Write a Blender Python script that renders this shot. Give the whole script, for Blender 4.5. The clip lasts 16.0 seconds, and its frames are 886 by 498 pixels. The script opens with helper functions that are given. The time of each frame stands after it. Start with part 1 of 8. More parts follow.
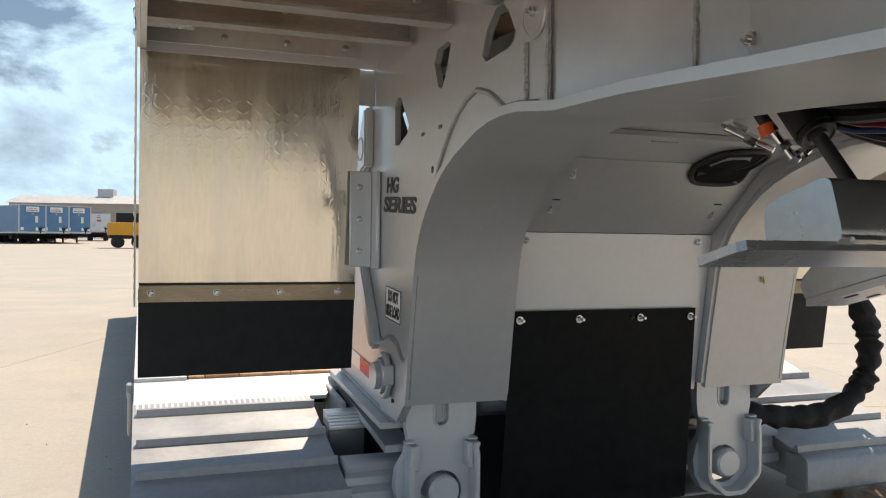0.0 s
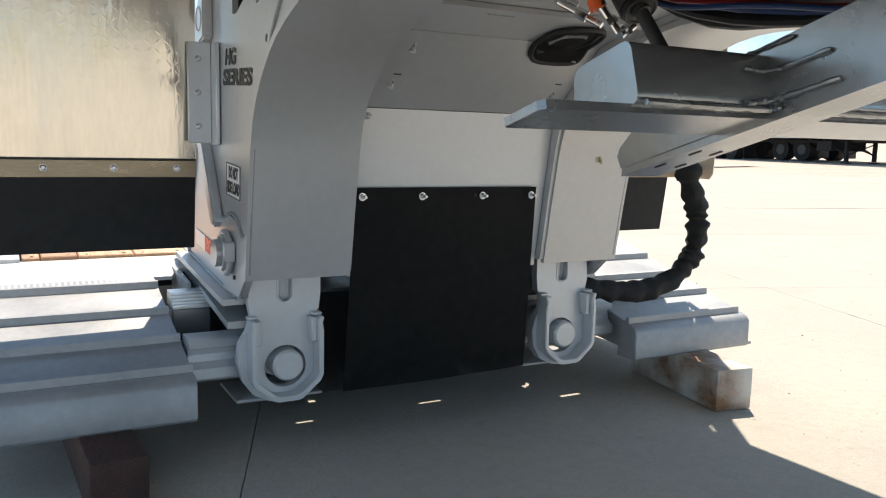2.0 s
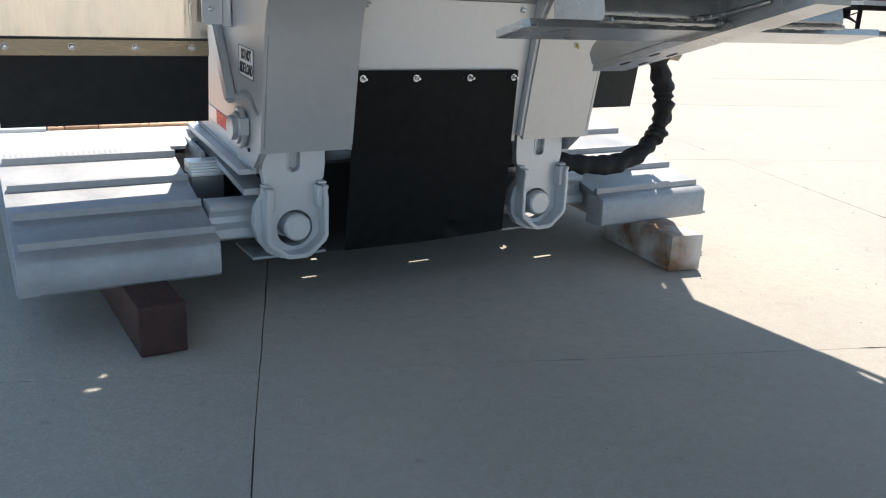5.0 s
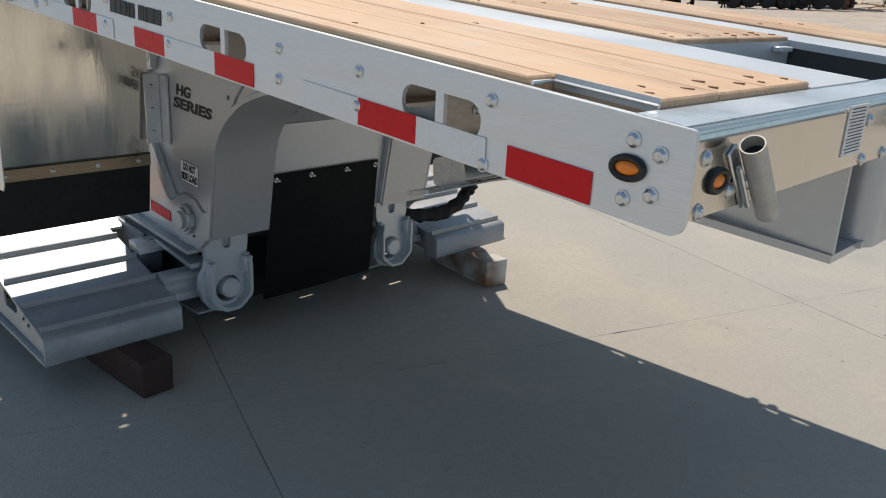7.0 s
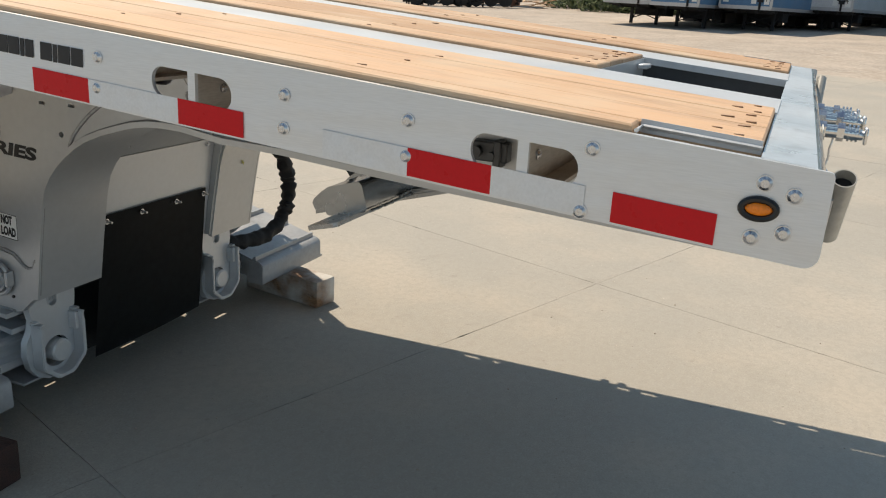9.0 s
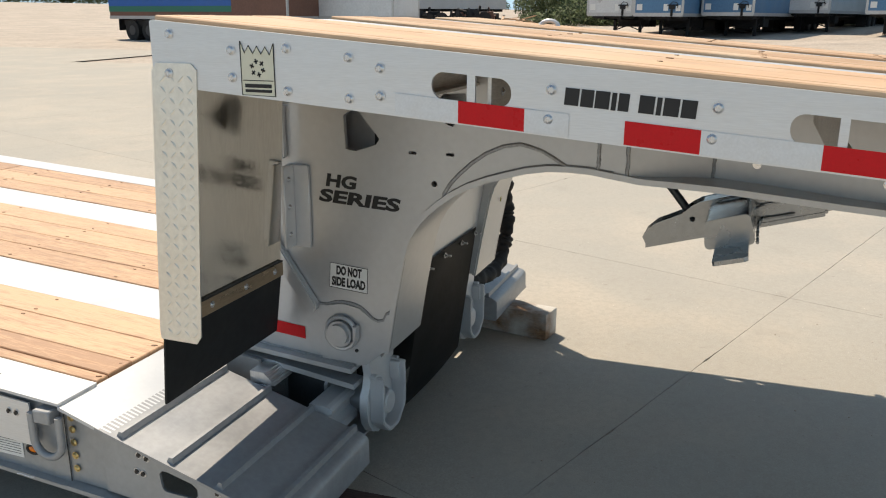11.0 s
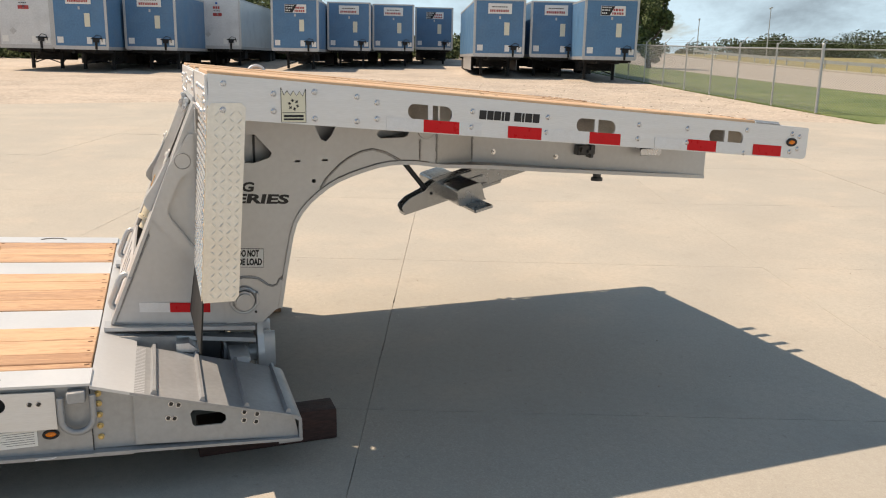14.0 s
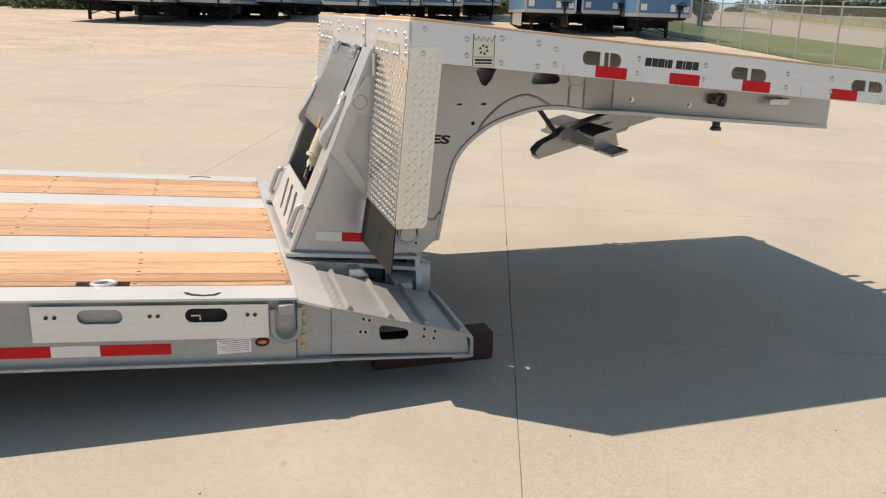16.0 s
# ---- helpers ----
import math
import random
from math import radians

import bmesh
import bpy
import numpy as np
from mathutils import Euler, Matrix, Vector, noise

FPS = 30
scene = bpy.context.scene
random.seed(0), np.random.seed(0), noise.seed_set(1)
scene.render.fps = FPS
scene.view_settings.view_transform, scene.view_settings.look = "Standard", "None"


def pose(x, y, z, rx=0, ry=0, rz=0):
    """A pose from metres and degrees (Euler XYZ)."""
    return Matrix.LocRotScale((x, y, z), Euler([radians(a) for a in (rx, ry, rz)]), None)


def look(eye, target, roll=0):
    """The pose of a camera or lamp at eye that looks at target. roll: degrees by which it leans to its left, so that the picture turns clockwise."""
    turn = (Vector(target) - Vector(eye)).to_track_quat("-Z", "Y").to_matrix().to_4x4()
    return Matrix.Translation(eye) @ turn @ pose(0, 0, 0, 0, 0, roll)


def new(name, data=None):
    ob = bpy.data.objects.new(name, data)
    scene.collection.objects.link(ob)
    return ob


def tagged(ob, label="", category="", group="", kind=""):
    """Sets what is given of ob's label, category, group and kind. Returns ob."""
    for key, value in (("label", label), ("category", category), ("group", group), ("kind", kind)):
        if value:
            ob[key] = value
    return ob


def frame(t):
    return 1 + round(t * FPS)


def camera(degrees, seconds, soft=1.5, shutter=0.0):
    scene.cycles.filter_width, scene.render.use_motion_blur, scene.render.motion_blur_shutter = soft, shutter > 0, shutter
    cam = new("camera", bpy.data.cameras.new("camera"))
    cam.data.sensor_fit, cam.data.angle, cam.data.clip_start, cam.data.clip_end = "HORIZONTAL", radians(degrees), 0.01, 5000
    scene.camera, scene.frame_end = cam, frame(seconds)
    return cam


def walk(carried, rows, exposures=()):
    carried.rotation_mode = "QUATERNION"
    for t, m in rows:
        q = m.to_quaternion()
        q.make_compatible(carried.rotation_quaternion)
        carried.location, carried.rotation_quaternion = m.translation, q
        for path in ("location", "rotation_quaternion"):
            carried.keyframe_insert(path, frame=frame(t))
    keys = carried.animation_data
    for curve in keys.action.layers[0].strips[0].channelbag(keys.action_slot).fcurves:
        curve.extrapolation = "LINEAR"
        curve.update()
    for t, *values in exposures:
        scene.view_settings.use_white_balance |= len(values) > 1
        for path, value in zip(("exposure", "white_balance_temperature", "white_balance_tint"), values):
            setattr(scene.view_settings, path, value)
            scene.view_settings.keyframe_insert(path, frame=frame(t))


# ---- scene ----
cam = camera(56.9, 16.0, soft=1.1)
EXPOSURES = [(0.0, 0.24, 6350, 14), (0.5, 0.30, 6700, 11), (1.0, 0.46, 6750, 10), (2.0, 0.62, 6000, 12), (3.0, 0.61, 5850, 13), (4.2, 0.64, 5700, 12), (6.3, 0.22, 5800, 12), (7.0, -0.30, 5800, 11), (8.0, -0.42, 6350, 12),
             (9.0, -0.18, 6300, 11), (9.5, 0.0, 6250, 11), (10.0, 0.02, 6250, 11), (12.5, 0.09, 6250, 11), (14.5, 0.07, 6850, 16), (16.0, 0.02, 6700, 15)]
PATH = [
    (0, (-1.279, -2.103, 0.934), (-0.588, -0.226, 0.921), 0.6),
    (0.5, (-1.278, -2.092, 0.898), (-0.605, -0.215, 0.74), 0.9),
    (1, (-1.262, -2.107, 0.876), (-0.563, -0.249, 0.637), 0.7),
    (1.5, (-1.224, -2.136, 0.869), (-0.422, -0.323, 0.6), 0.8),
    (2, (-1.186, -2.156, 0.878), (-0.236, -0.415, 0.621), 1.3),
    (2.5, (-1.168, -2.183, 0.883), (-0.145, -0.476, 0.674), 0.4),
    (3, (-1.142, -2.196, 0.877), (-0.068, -0.517, 0.72), -0.0),
    (3.5, (-1.138, -2.179, 0.818), (-0.086, -0.489, 0.627), 0.5),
    (4, (-1.139, -2.159, 0.776), (-0.17, -0.436, 0.477), 0.7),
    (4.2, (-1.151, -2.161, 0.777), (-0.205, -0.436, 0.42), 0.8),
    (6.3, (-1.94, -2.969, 1.495), (-0.758, -1.556, 0.718), 4.2),
    (6.5, (-2.017, -2.986, 1.535), (-0.774, -1.596, 0.813), 3.5),
    (7, (-2.272, -2.95, 1.566), (-0.894, -1.641, 0.945), 3.0),
    (7.5, (-2.363, -2.798, 1.58), (-0.909, -1.557, 0.989), 3.8),
    (8, (-2.338, -2.671, 1.596), (-0.724, -1.649, 1.002), 4.3),
    (8.5, (-2.416, -2.551, 1.605), (-0.662, -1.799, 1.009), 4.1),
    (9, (-2.564, -2.386, 1.61), (-0.796, -1.661, 1.019), 3.3),
    (9.5, (-2.649, -2.126, 1.604), (-0.944, -1.244, 1.043), 3.0),
    (10, (-2.724, -1.82, 1.623), (-1.047, -0.869, 1.091), 2.5),
    (10.2, (-2.797, -1.694, 1.622), (-1.117, -0.747, 1.092), 2.1),
    (12.3, (-3.438, -0.454, 1.649), (-1.519, -0.524, 1.088), 0.6),
    (12.5, (-3.557, -0.38, 1.665), (-1.639, -0.524, 1.116), 1.0),
    (13, (-3.827, -0.08, 1.663), (-1.928, -0.45, 1.156), 1.7),
    (13.5, (-4.124, 0.184, 1.673), (-2.258, -0.356, 1.194), 1.7),
    (14, (-4.409, 0.438, 1.685), (-2.569, -0.202, 1.231), 1.2),
    (14.5, (-4.611, 0.681, 1.689), (-2.801, -0.041, 1.239), 0.8),
    (15, (-4.77, 0.789, 1.683), (-2.976, 0.043, 1.208), 1.6),
    (15.5, (-4.787, 0.91, 1.677), (-2.977, 0.234, 1.162), 2.2),
    (16, (-4.56, 1.086, 1.644), (-2.72, 0.534, 1.09), 1.8),
]
walk(cam, [(t, look(eye, target, roll)) for t, eye, target, roll in PATH], EXPOSURES)

from mathutils import geometry

# ---------------------------------------------------------------- light
SUN = Vector((0.362, 0.455, 1.0)).normalized()
SUN_EL = math.asin(SUN.z)
SUN_AZ = math.atan2(SUN.x, SUN.y)
world = bpy.data.worlds.new("sky")
scene.world = world
world.use_nodes = True
wn, wl = world.node_tree.nodes, world.node_tree.links
bg = wn["Background"]
sky = wn.new("ShaderNodeTexSky")
sky.sky_type, sky.sun_disc = "NISHITA", False
sky.sun_elevation, sky.sun_rotation = SUN_EL, SUN_AZ
sky.air_density, sky.dust_density = 1.3, 0.4
cloud = wn.new("ShaderNodeTexNoise")
cloud.inputs["Scale"].default_value = 4.2
cloud.inputs["Detail"].default_value = 9.0
cloud.inputs["Roughness"].default_value = 0.6
cloud.inputs["Distortion"].default_value = 0.3
mask = wn.new("ShaderNodeValToRGB")
mask.color_ramp.elements[0].position, mask.color_ramp.elements[1].position = 0.50, 0.585
tone = wn.new("ShaderNodeValToRGB")
tone.color_ramp.elements[0].color = (9.9, 13.3, 15.0, 1)
tone.color_ramp.elements[1].color = (4.9, 6.4, 7.3, 1)
tone.color_ramp.elements[0].position, tone.color_ramp.elements[1].position = 0.60, 0.80
mixw = wn.new("ShaderNodeMixRGB")
co_w = wn.new("ShaderNodeTexCoord")
sq_w = wn.new("ShaderNodeMapping")
sq_w.inputs["Scale"].default_value = (1.0, 1.0, 1.9)
sep_w = wn.new("ShaderNodeSeparateXYZ")
low_w = wn.new("ShaderNodeMapRange")
low_w.interpolation_type = "SMOOTHSTEP"
low_w.inputs[1].default_value, low_w.inputs[2].default_value = 0.02, 0.42
low_w.inputs[3].default_value, low_w.inputs[4].default_value = 0.155, -0.01
sum_w = wn.new("ShaderNodeMath")
sum_w.operation = "ADD"
wl.new(co_w.outputs["Generated"], sq_w.inputs[0])
wl.new(sq_w.outputs[0], cloud.inputs[0])
wl.new(co_w.outputs["Generated"], sep_w.inputs[0])
wl.new(sep_w.outputs[2], low_w.inputs[0])
wl.new(cloud.outputs[0], sum_w.inputs[0])
wl.new(low_w.outputs[0], sum_w.inputs[1])
wl.new(sum_w.outputs[0], mask.inputs[0])
wl.new(sum_w.outputs[0], tone.inputs[0])
wl.new(mask.outputs[0], mixw.inputs[0])
wl.new(sky.outputs[0], mixw.inputs[1])
wl.new(tone.outputs[0], mixw.inputs[2])
wl.new(mixw.outputs[0], bg.inputs[0])
bg.inputs[1].default_value = 0.062
sun_data = bpy.data.lights.new("sun", "SUN")
sun_data.energy, sun_data.angle, sun_data.color = 5.4, radians(0.55), (1.0, 0.838, 0.628)
sun = new("sun", sun_data)
sun.matrix_world = look(SUN * 50, (0, 0, 0))


# ---------------------------------------------------------------- materials
def mat(name, rgb, rough=0.5, metal=0.0, vary=0.08, scale=8.0, fine=60.0, bump=0.0, bump_scale=80.0,
        stretch=(1, 1, 1), per_object=0.0, per_island=0.0, rough_vary=0.1, second=None, stain_from=0.52, stain=0.0, stain_scale=1.0, stain_rgb=None):
    m = bpy.data.materials.new(name)
    m.use_nodes = True
    n, l = m.node_tree.nodes, m.node_tree.links
    b = n["Principled BSDF"]
    b.inputs["Metallic"].default_value = metal
    co = n.new("ShaderNodeTexCoord")
    mp = n.new("ShaderNodeMapping")
    mp.inputs["Scale"].default_value = stretch
    l.new(co.outputs["Object"], mp.inputs[0])
    n1 = n.new("ShaderNodeTexNoise")
    n1.inputs["Scale"].default_value, n1.inputs["Detail"].default_value = scale, 6
    n2 = n.new("ShaderNodeTexNoise")
    n2.inputs["Scale"].default_value, n2.inputs["Detail"].default_value = fine, 3
    l.new(mp.outputs[0], n1.inputs[0])
    l.new(mp.outputs[0], n2.inputs[0])
    add = n.new("ShaderNodeMath")
    add.operation = "ADD"
    l.new(n1.outputs[0], add.inputs[0])
    l.new(n2.outputs[0], add.inputs[1])
    last = add.outputs[0]
    if per_object or per_island:
        src = n.new("ShaderNodeObjectInfo").outputs["Random"] if per_object else n.new("ShaderNodeNewGeometry").outputs["Random Per Island"]
        k = n.new("ShaderNodeMath")
        k.operation = "MULTIPLY_ADD"
        k.inputs[1].default_value = per_object or per_island
        l.new(src, k.inputs[0])
        l.new(last, k.inputs[2])
        sh = n.new("ShaderNodeMath")
        sh.operation = "SUBTRACT"
        sh.inputs[1].default_value = (per_object or per_island) / 2
        l.new(k.outputs[0], sh.inputs[0])
        last = sh.outputs[0]
    ramp = n.new("ShaderNodeValToRGB")
    ramp.color_ramp.elements[0].position, ramp.color_ramp.elements[1].position = 0.6, 1.0
    half = n.new("ShaderNodeMath")
    half.operation = "MULTIPLY"
    half.inputs[1].default_value = 0.8
    l.new(last, half.inputs[0])
    lo = second or tuple(c * (1 - vary) for c in rgb)
    hi = tuple(min(1.0, c * (1 + vary)) for c in rgb)
    ramp.color_ramp.elements[0].color = (*lo, 1)
    ramp.color_ramp.elements[1].color = (*hi, 1)
    l.new(half.outputs[0], ramp.inputs[0])
    colour = ramp.outputs[0]
    if stain:
        ns = n.new("ShaderNodeTexNoise")
        ns.inputs["Scale"].default_value, ns.inputs["Detail"].default_value = stain_scale, 7
        l.new(co.outputs["Object"], ns.inputs[0])
        rs = n.new("ShaderNodeValToRGB")
        rs.color_ramp.elements[0].position, rs.color_ramp.elements[1].position = stain_from, stain_from + 0.23
        rs.color_ramp.elements[0].color, rs.color_ramp.elements[1].color = (0, 0, 0, 1), (stain, stain, stain, 1)
        l.new(ns.outputs[0], rs.inputs[0])
        mx = n.new("ShaderNodeMixRGB")
        l.new(rs.outputs[0], mx.inputs[0])
        l.new(colour, mx.inputs[1])
        mx.inputs[2].default_value = (*(stain_rgb or tuple(c * 0.6 for c in rgb)), 1)
        colour = mx.outputs[0]
    l.new(colour, b.inputs["Base Color"])
    mr = n.new("ShaderNodeMapRange")
    mr.inputs[1].default_value, mr.inputs[2].default_value = 0.3, 0.7
    mr.inputs[3].default_value, mr.inputs[4].default_value = max(0.02, rough - rough_vary), min(1, rough + rough_vary)
    l.new(n1.outputs[0], mr.inputs[0])
    l.new(mr.outputs[0], b.inputs["Roughness"])
    if bump:
        nb = n.new("ShaderNodeTexNoise")
        nb.inputs["Scale"].default_value, nb.inputs["Detail"].default_value = bump_scale, 4
        l.new(mp.outputs[0], nb.inputs[0])
        bp = n.new("ShaderNodeBump")
        bp.inputs["Strength"].default_value, bp.inputs["Distance"].default_value = bump, 0.004
        l.new(nb.outputs[0], bp.inputs["Height"])
        l.new(bp.outputs[0], b.inputs["Normal"])
    return m


PAINT = mat("silver_grey_paint", (0.51, 0.52, 0.53), 0.33, 0.42, 0.035, 3, 40, 0.02, 140, rough_vary=0.05)
PAINT_LIGHT = mat("light_grey_paint", (0.63, 0.645, 0.665), 0.38, 0.35, 0.025, 4, 50, 0.02, 120, rough_vary=0.05)
LOWPAINT = mat("trailer_grey_paint", (0.36, 0.37, 0.38), 0.42, 0.3, 0.08, 3, 40, 0.05, 120)
RAMP = mat("ramp_grey_paint", (0.345, 0.355, 0.37), 0.42, 0.3, 0.08, 4, 50, 0.06, 120, stain=0.35, stain_scale=6)
SCUFFED = mat("scuffed_pale_paint", (0.50, 0.55, 0.60), 0.35, 0.2, 0.06, 4, 60, 0.04, 120, stain_from=0.56, stain=0.6, stain_scale=14, stain_rgb=(0.22, 0.24, 0.25))
# dark painted parts, and colour standing in for shade in the trailer's recesses
PAINT_DARK_SHADE = mat("dark_grey_paint_and_shade", (0.055, 0.058, 0.062), 0.42, 0.1, 0.1, 5, 50, 0.05, 100)
PAINT_ARM = mat("satin_grey_paint", (0.33, 0.34, 0.348), 0.23, 0.75, 0.08, 5, 50, 0.05, 90)
ALU = mat("brushed_aluminium", (0.71, 0.72, 0.735), 0.42, 0.55, 0.05, 3, 30, 0.04, 60, stretch=(1, 1, 14))
ALU_LIGHT = mat("mill_aluminium", (0.80, 0.80, 0.79), 0.38, 0.8, 0.06, 3, 40, 0.05, 60, stretch=(1, 4, 1))
SHEET = mat("shiny_aluminium_sheet", (0.78, 0.735, 0.65), 0.14, 1.0, 0.06, 2.5, 20, 0.09, 9, stretch=(6, 1, 1), rough_vary=0.08)
TREAD = mat("bright_tread_plate", (0.82, 0.80, 0.74), 0.30, 1.0, 0.08, 9, 60, 0.05, 80)
# pale colour standing in for the sunlit highlight on the rail's top edge
EDGE = mat("rail_edge_highlight", (0.80, 0.80, 0.79), 0.5, 0.25, 0.05, 4, 60)
SIDE_TREAD = mat("dull_tread_plate", (0.78, 0.755, 0.695), 0.42, 0.85, 0.07, 6, 60, 0.05, 80)
FRONT = mat("bumper_aluminium", (0.68, 0.625, 0.545), 0.19, 0.95, 0.05, 2, 25, 0.05, 20, stretch=(3, 1, 1))
STRIP = mat("dull_bronze_strip", (0.34, 0.27, 0.185), 0.34, 0.85, 0.12, 6, 40, 0.05, 60, stretch=(1, 1, 6))
CROSSM = mat("stained_aluminium", (0.58, 0.555, 0.52), 0.40, 0.8, 0.14, 4, 40, 0.06, 60, stretch=(1, 6, 6), stain=0.55, stain_from=0.48, stain_scale=5, stain_rgb=(0.27, 0.215, 0.16))
STEEL = mat("zinc_steel", (0.62, 0.63, 0.65), 0.30, 0.95, 0.1, 20, 90)
CHROME = mat("plated_steel", (0.72, 0.72, 0.72), 0.18, 1.0, 0.05, 20, 90)
RUBBER = mat("black_rubber", (0.010, 0.010, 0.011), 0.45, 0.0, 0.25, 3, 40, 0.1, 50)
FLAP = mat("matt_flap_rubber", (0.016, 0.017, 0.018), 0.6, 0.0, 0.25, 2, 30, 0.08, 60)
FLAP.node_tree.nodes["Principled BSDF"].inputs["Specular IOR Level"].default_value = 0.30
HOSE = mat("black_hose_sleeve", (0.010, 0.010, 0.011), 0.75, 0.0, 0.3, 20, 90, 0.3, 120)
# dark tone holds both the shadow gaps and the dirt along the beads
WELD = mat("weld_bead", (0.33, 0.335, 0.34), 0.45, 0.4, 0.2, 40, 200, 0.5, 250)
RED = mat("red_reflective_tape", (0.60, 0.009, 0.014), 0.34, 0.0, 0.04, 30, 200)
RED.node_tree.nodes["Principled BSDF"].inputs["Specular IOR Level"].default_value = 0.22
WHITE = mat("white_reflective_tape", (0.69, 0.71, 0.74), 0.42, 0.50, 0.05, 30, 200)
LABEL = mat("white_label", (0.78, 0.78, 0.76), 0.45, 0.0, 0.03, 10, 60)
CREAM = mat("cream_label", (0.72, 0.70, 0.56), 0.45, 0.0, 0.03, 10, 60)
INK = mat("black_ink", (0.012, 0.012, 0.014), 0.5, 0.0, 0.1, 10, 60)
AMBER = mat("amber_lens", (0.85, 0.23, 0.012), 0.18, 0.0, 0.15, 60, 200)
PVC = mat("grey_tube", (0.44, 0.43, 0.40), 0.4, 0.3, 0.12, 8, 60, 0.1, 80)
COPPER = mat("dull_copper", (0.42, 0.13, 0.05), 0.45, 0.4, 0.15, 30, 90)
ORANGE = mat("orange_cap", (0.8, 0.13, 0.02), 0.4)
BLUE_HOSE = mat("blue_hose", (0.02, 0.05, 0.16), 0.4)
RED_HOSE = mat("red_hose", (0.25, 0.015, 0.02), 0.4)
PLANK = mat("oiled_hardwood", (0.49, 0.32, 0.195), 0.55, 0.0, 0.3, 4, 22, 0.2, 40, stretch=(9, 0.6, 9), per_object=0.4,
            second=(0.385, 0.225, 0.128))
PLANK_PALE = mat("pale_hardwood", (0.55, 0.365, 0.225), 0.6, 0.0, 0.2, 3, 16, 0.2, 40, stretch=(9, 0.5, 9), per_object=0.6,
                 second=(0.455, 0.285, 0.162), stain_from=0.46, stain=0.65, stain_scale=3.2, stain_rgb=(0.66, 0.52, 0.37))
SCREW = mat("countersunk_screw", (0.28, 0.17, 0.10), 0.6, 0.2, 0.3, 30, 90)
TIMBER_DARK = mat("red_brown_timber", (0.052, 0.024, 0.019), 0.75, 0.0, 0.4, 5, 30, 0.5, 30, stretch=(6, 1, 6), stain=0.5, stain_scale=9, stain_rgb=(0.02, 0.012, 0.01))
TIMBER_OLD = mat("weathered_timber", (0.23, 0.13, 0.07), 0.85, 0.0, 0.4, 5, 30, 0.5, 30, stretch=(6, 1, 6), stain=0.95, stain_from=0.37, stain_scale=5, stain_rgb=(0.60, 0.59, 0.56))
CONCRETE = mat("broom_finished_concrete", (0.40, 0.375, 0.33), 0.88, 0.0, 0.12, 0.8, 120, 0.42, 160, per_object=0.10, stain=0.55, stain_from=0.50, stain_scale=75,
               stain_rgb=(0.52, 0.49, 0.435))


def blotches(m, scale, lo, hi, amount, rgb):
    """Lays worn patches of another tone over a material's colour."""
    n, l = m.node_tree.nodes, m.node_tree.links
    b = n["Principled BSDF"]
    src = b.inputs["Base Color"].links[0].from_socket
    co = n.new("ShaderNodeTexCoord")
    ns = n.new("ShaderNodeTexNoise")
    ns.inputs["Scale"].default_value, ns.inputs["Detail"].default_value, ns.inputs["Roughness"].default_value = scale, 6, 0.6
    l.new(co.outputs["Object"], ns.inputs[0])
    mr = n.new("ShaderNodeMapRange")
    mr.interpolation_type = "SMOOTHSTEP"
    mr.inputs[1].default_value, mr.inputs[2].default_value, mr.inputs[3].default_value, mr.inputs[4].default_value = lo, hi, 0.0, amount
    l.new(ns.outputs[0], mr.inputs[0])
    mx = n.new("ShaderNodeMixRGB")
    mx.inputs[2].default_value = (*rgb, 1)
    l.new(mr.outputs[0], mx.inputs[0])
    l.new(src, mx.inputs[1])
    l.new(mx.outputs[0], b.inputs["Base Color"])


blotches(CONCRETE, 0.33, 0.42, 0.60, 0.50, (0.35, 0.342, 0.315))
blotches(CONCRETE, 0.9, 0.48, 0.68, 0.45, (0.49, 0.435, 0.365))
blotches(CONCRETE, 2.6, 0.56, 0.74, 0.28, (0.30, 0.275, 0.235))
blotches(CONCRETE, 24.0, 0.44, 0.60, 0.30, (0.335, 0.312, 0.272))
blotches(CONCRETE, 55.0, 0.62, 0.70, 0.45, (0.24, 0.225, 0.20))
blotches(CONCRETE, 11.0, 0.64, 0.72, 0.40, (0.23, 0.215, 0.19))
JOINT = mat("joint_filler", (0.25, 0.225, 0.19), 0.9)
GRAVEL = mat("crushed_gravel", (0.43, 0.375, 0.32), 0.95, 0.0, 0.22, 0.5, 9, 1.0, 9, stain=0.5, stain_scale=0.25, stain_rgb=(0.36, 0.30, 0.24))
blotches(GRAVEL, 1.6, 0.50, 0.62, 0.40, (0.34, 0.28, 0.225))
blotches(GRAVEL, 5.0, 0.56, 0.64, 0.55, (0.58, 0.53, 0.46))
GRASS = mat("mown_grass", (0.115, 0.14, 0.05), 0.9, 0.0, 0.4, 0.6, 10, 0.8, 40, second=(0.06, 0.105, 0.022))
DRY = mat("dry_grass", (0.24, 0.21, 0.09), 0.9, 0.0, 0.4, 0.4, 6, 0.8, 20)
ROAD = mat("pale_road", (0.34, 0.31, 0.275), 0.9, 0.0, 0.1, 0.4, 12, 0.3, 60)
BLUE = mat("faded_blue_panel", (0.085, 0.20, 0.36), 0.5, 0.0, 0.12, 1.2, 12, per_object=0.25, stain=0.3, stain_scale=0.8, stain_rgb=(0.16, 0.24, 0.33))
BOXWHITE = mat("white_van_panel", (0.66, 0.67, 0.68), 0.4, 0.2, 0.08, 1.2, 12, stain=0.35, stain_scale=1.0)
BOXALU = mat("van_frame_aluminium", (0.52, 0.52, 0.52), 0.5, 0.6, 0.1, 2, 20)
# undercarriage colour, also painted shade in openings and below the deck
SHADEBLK = mat("undercarriage_and_shade_black", (0.015, 0.015, 0.016), 0.8, 0.0, 0.3, 3, 20)
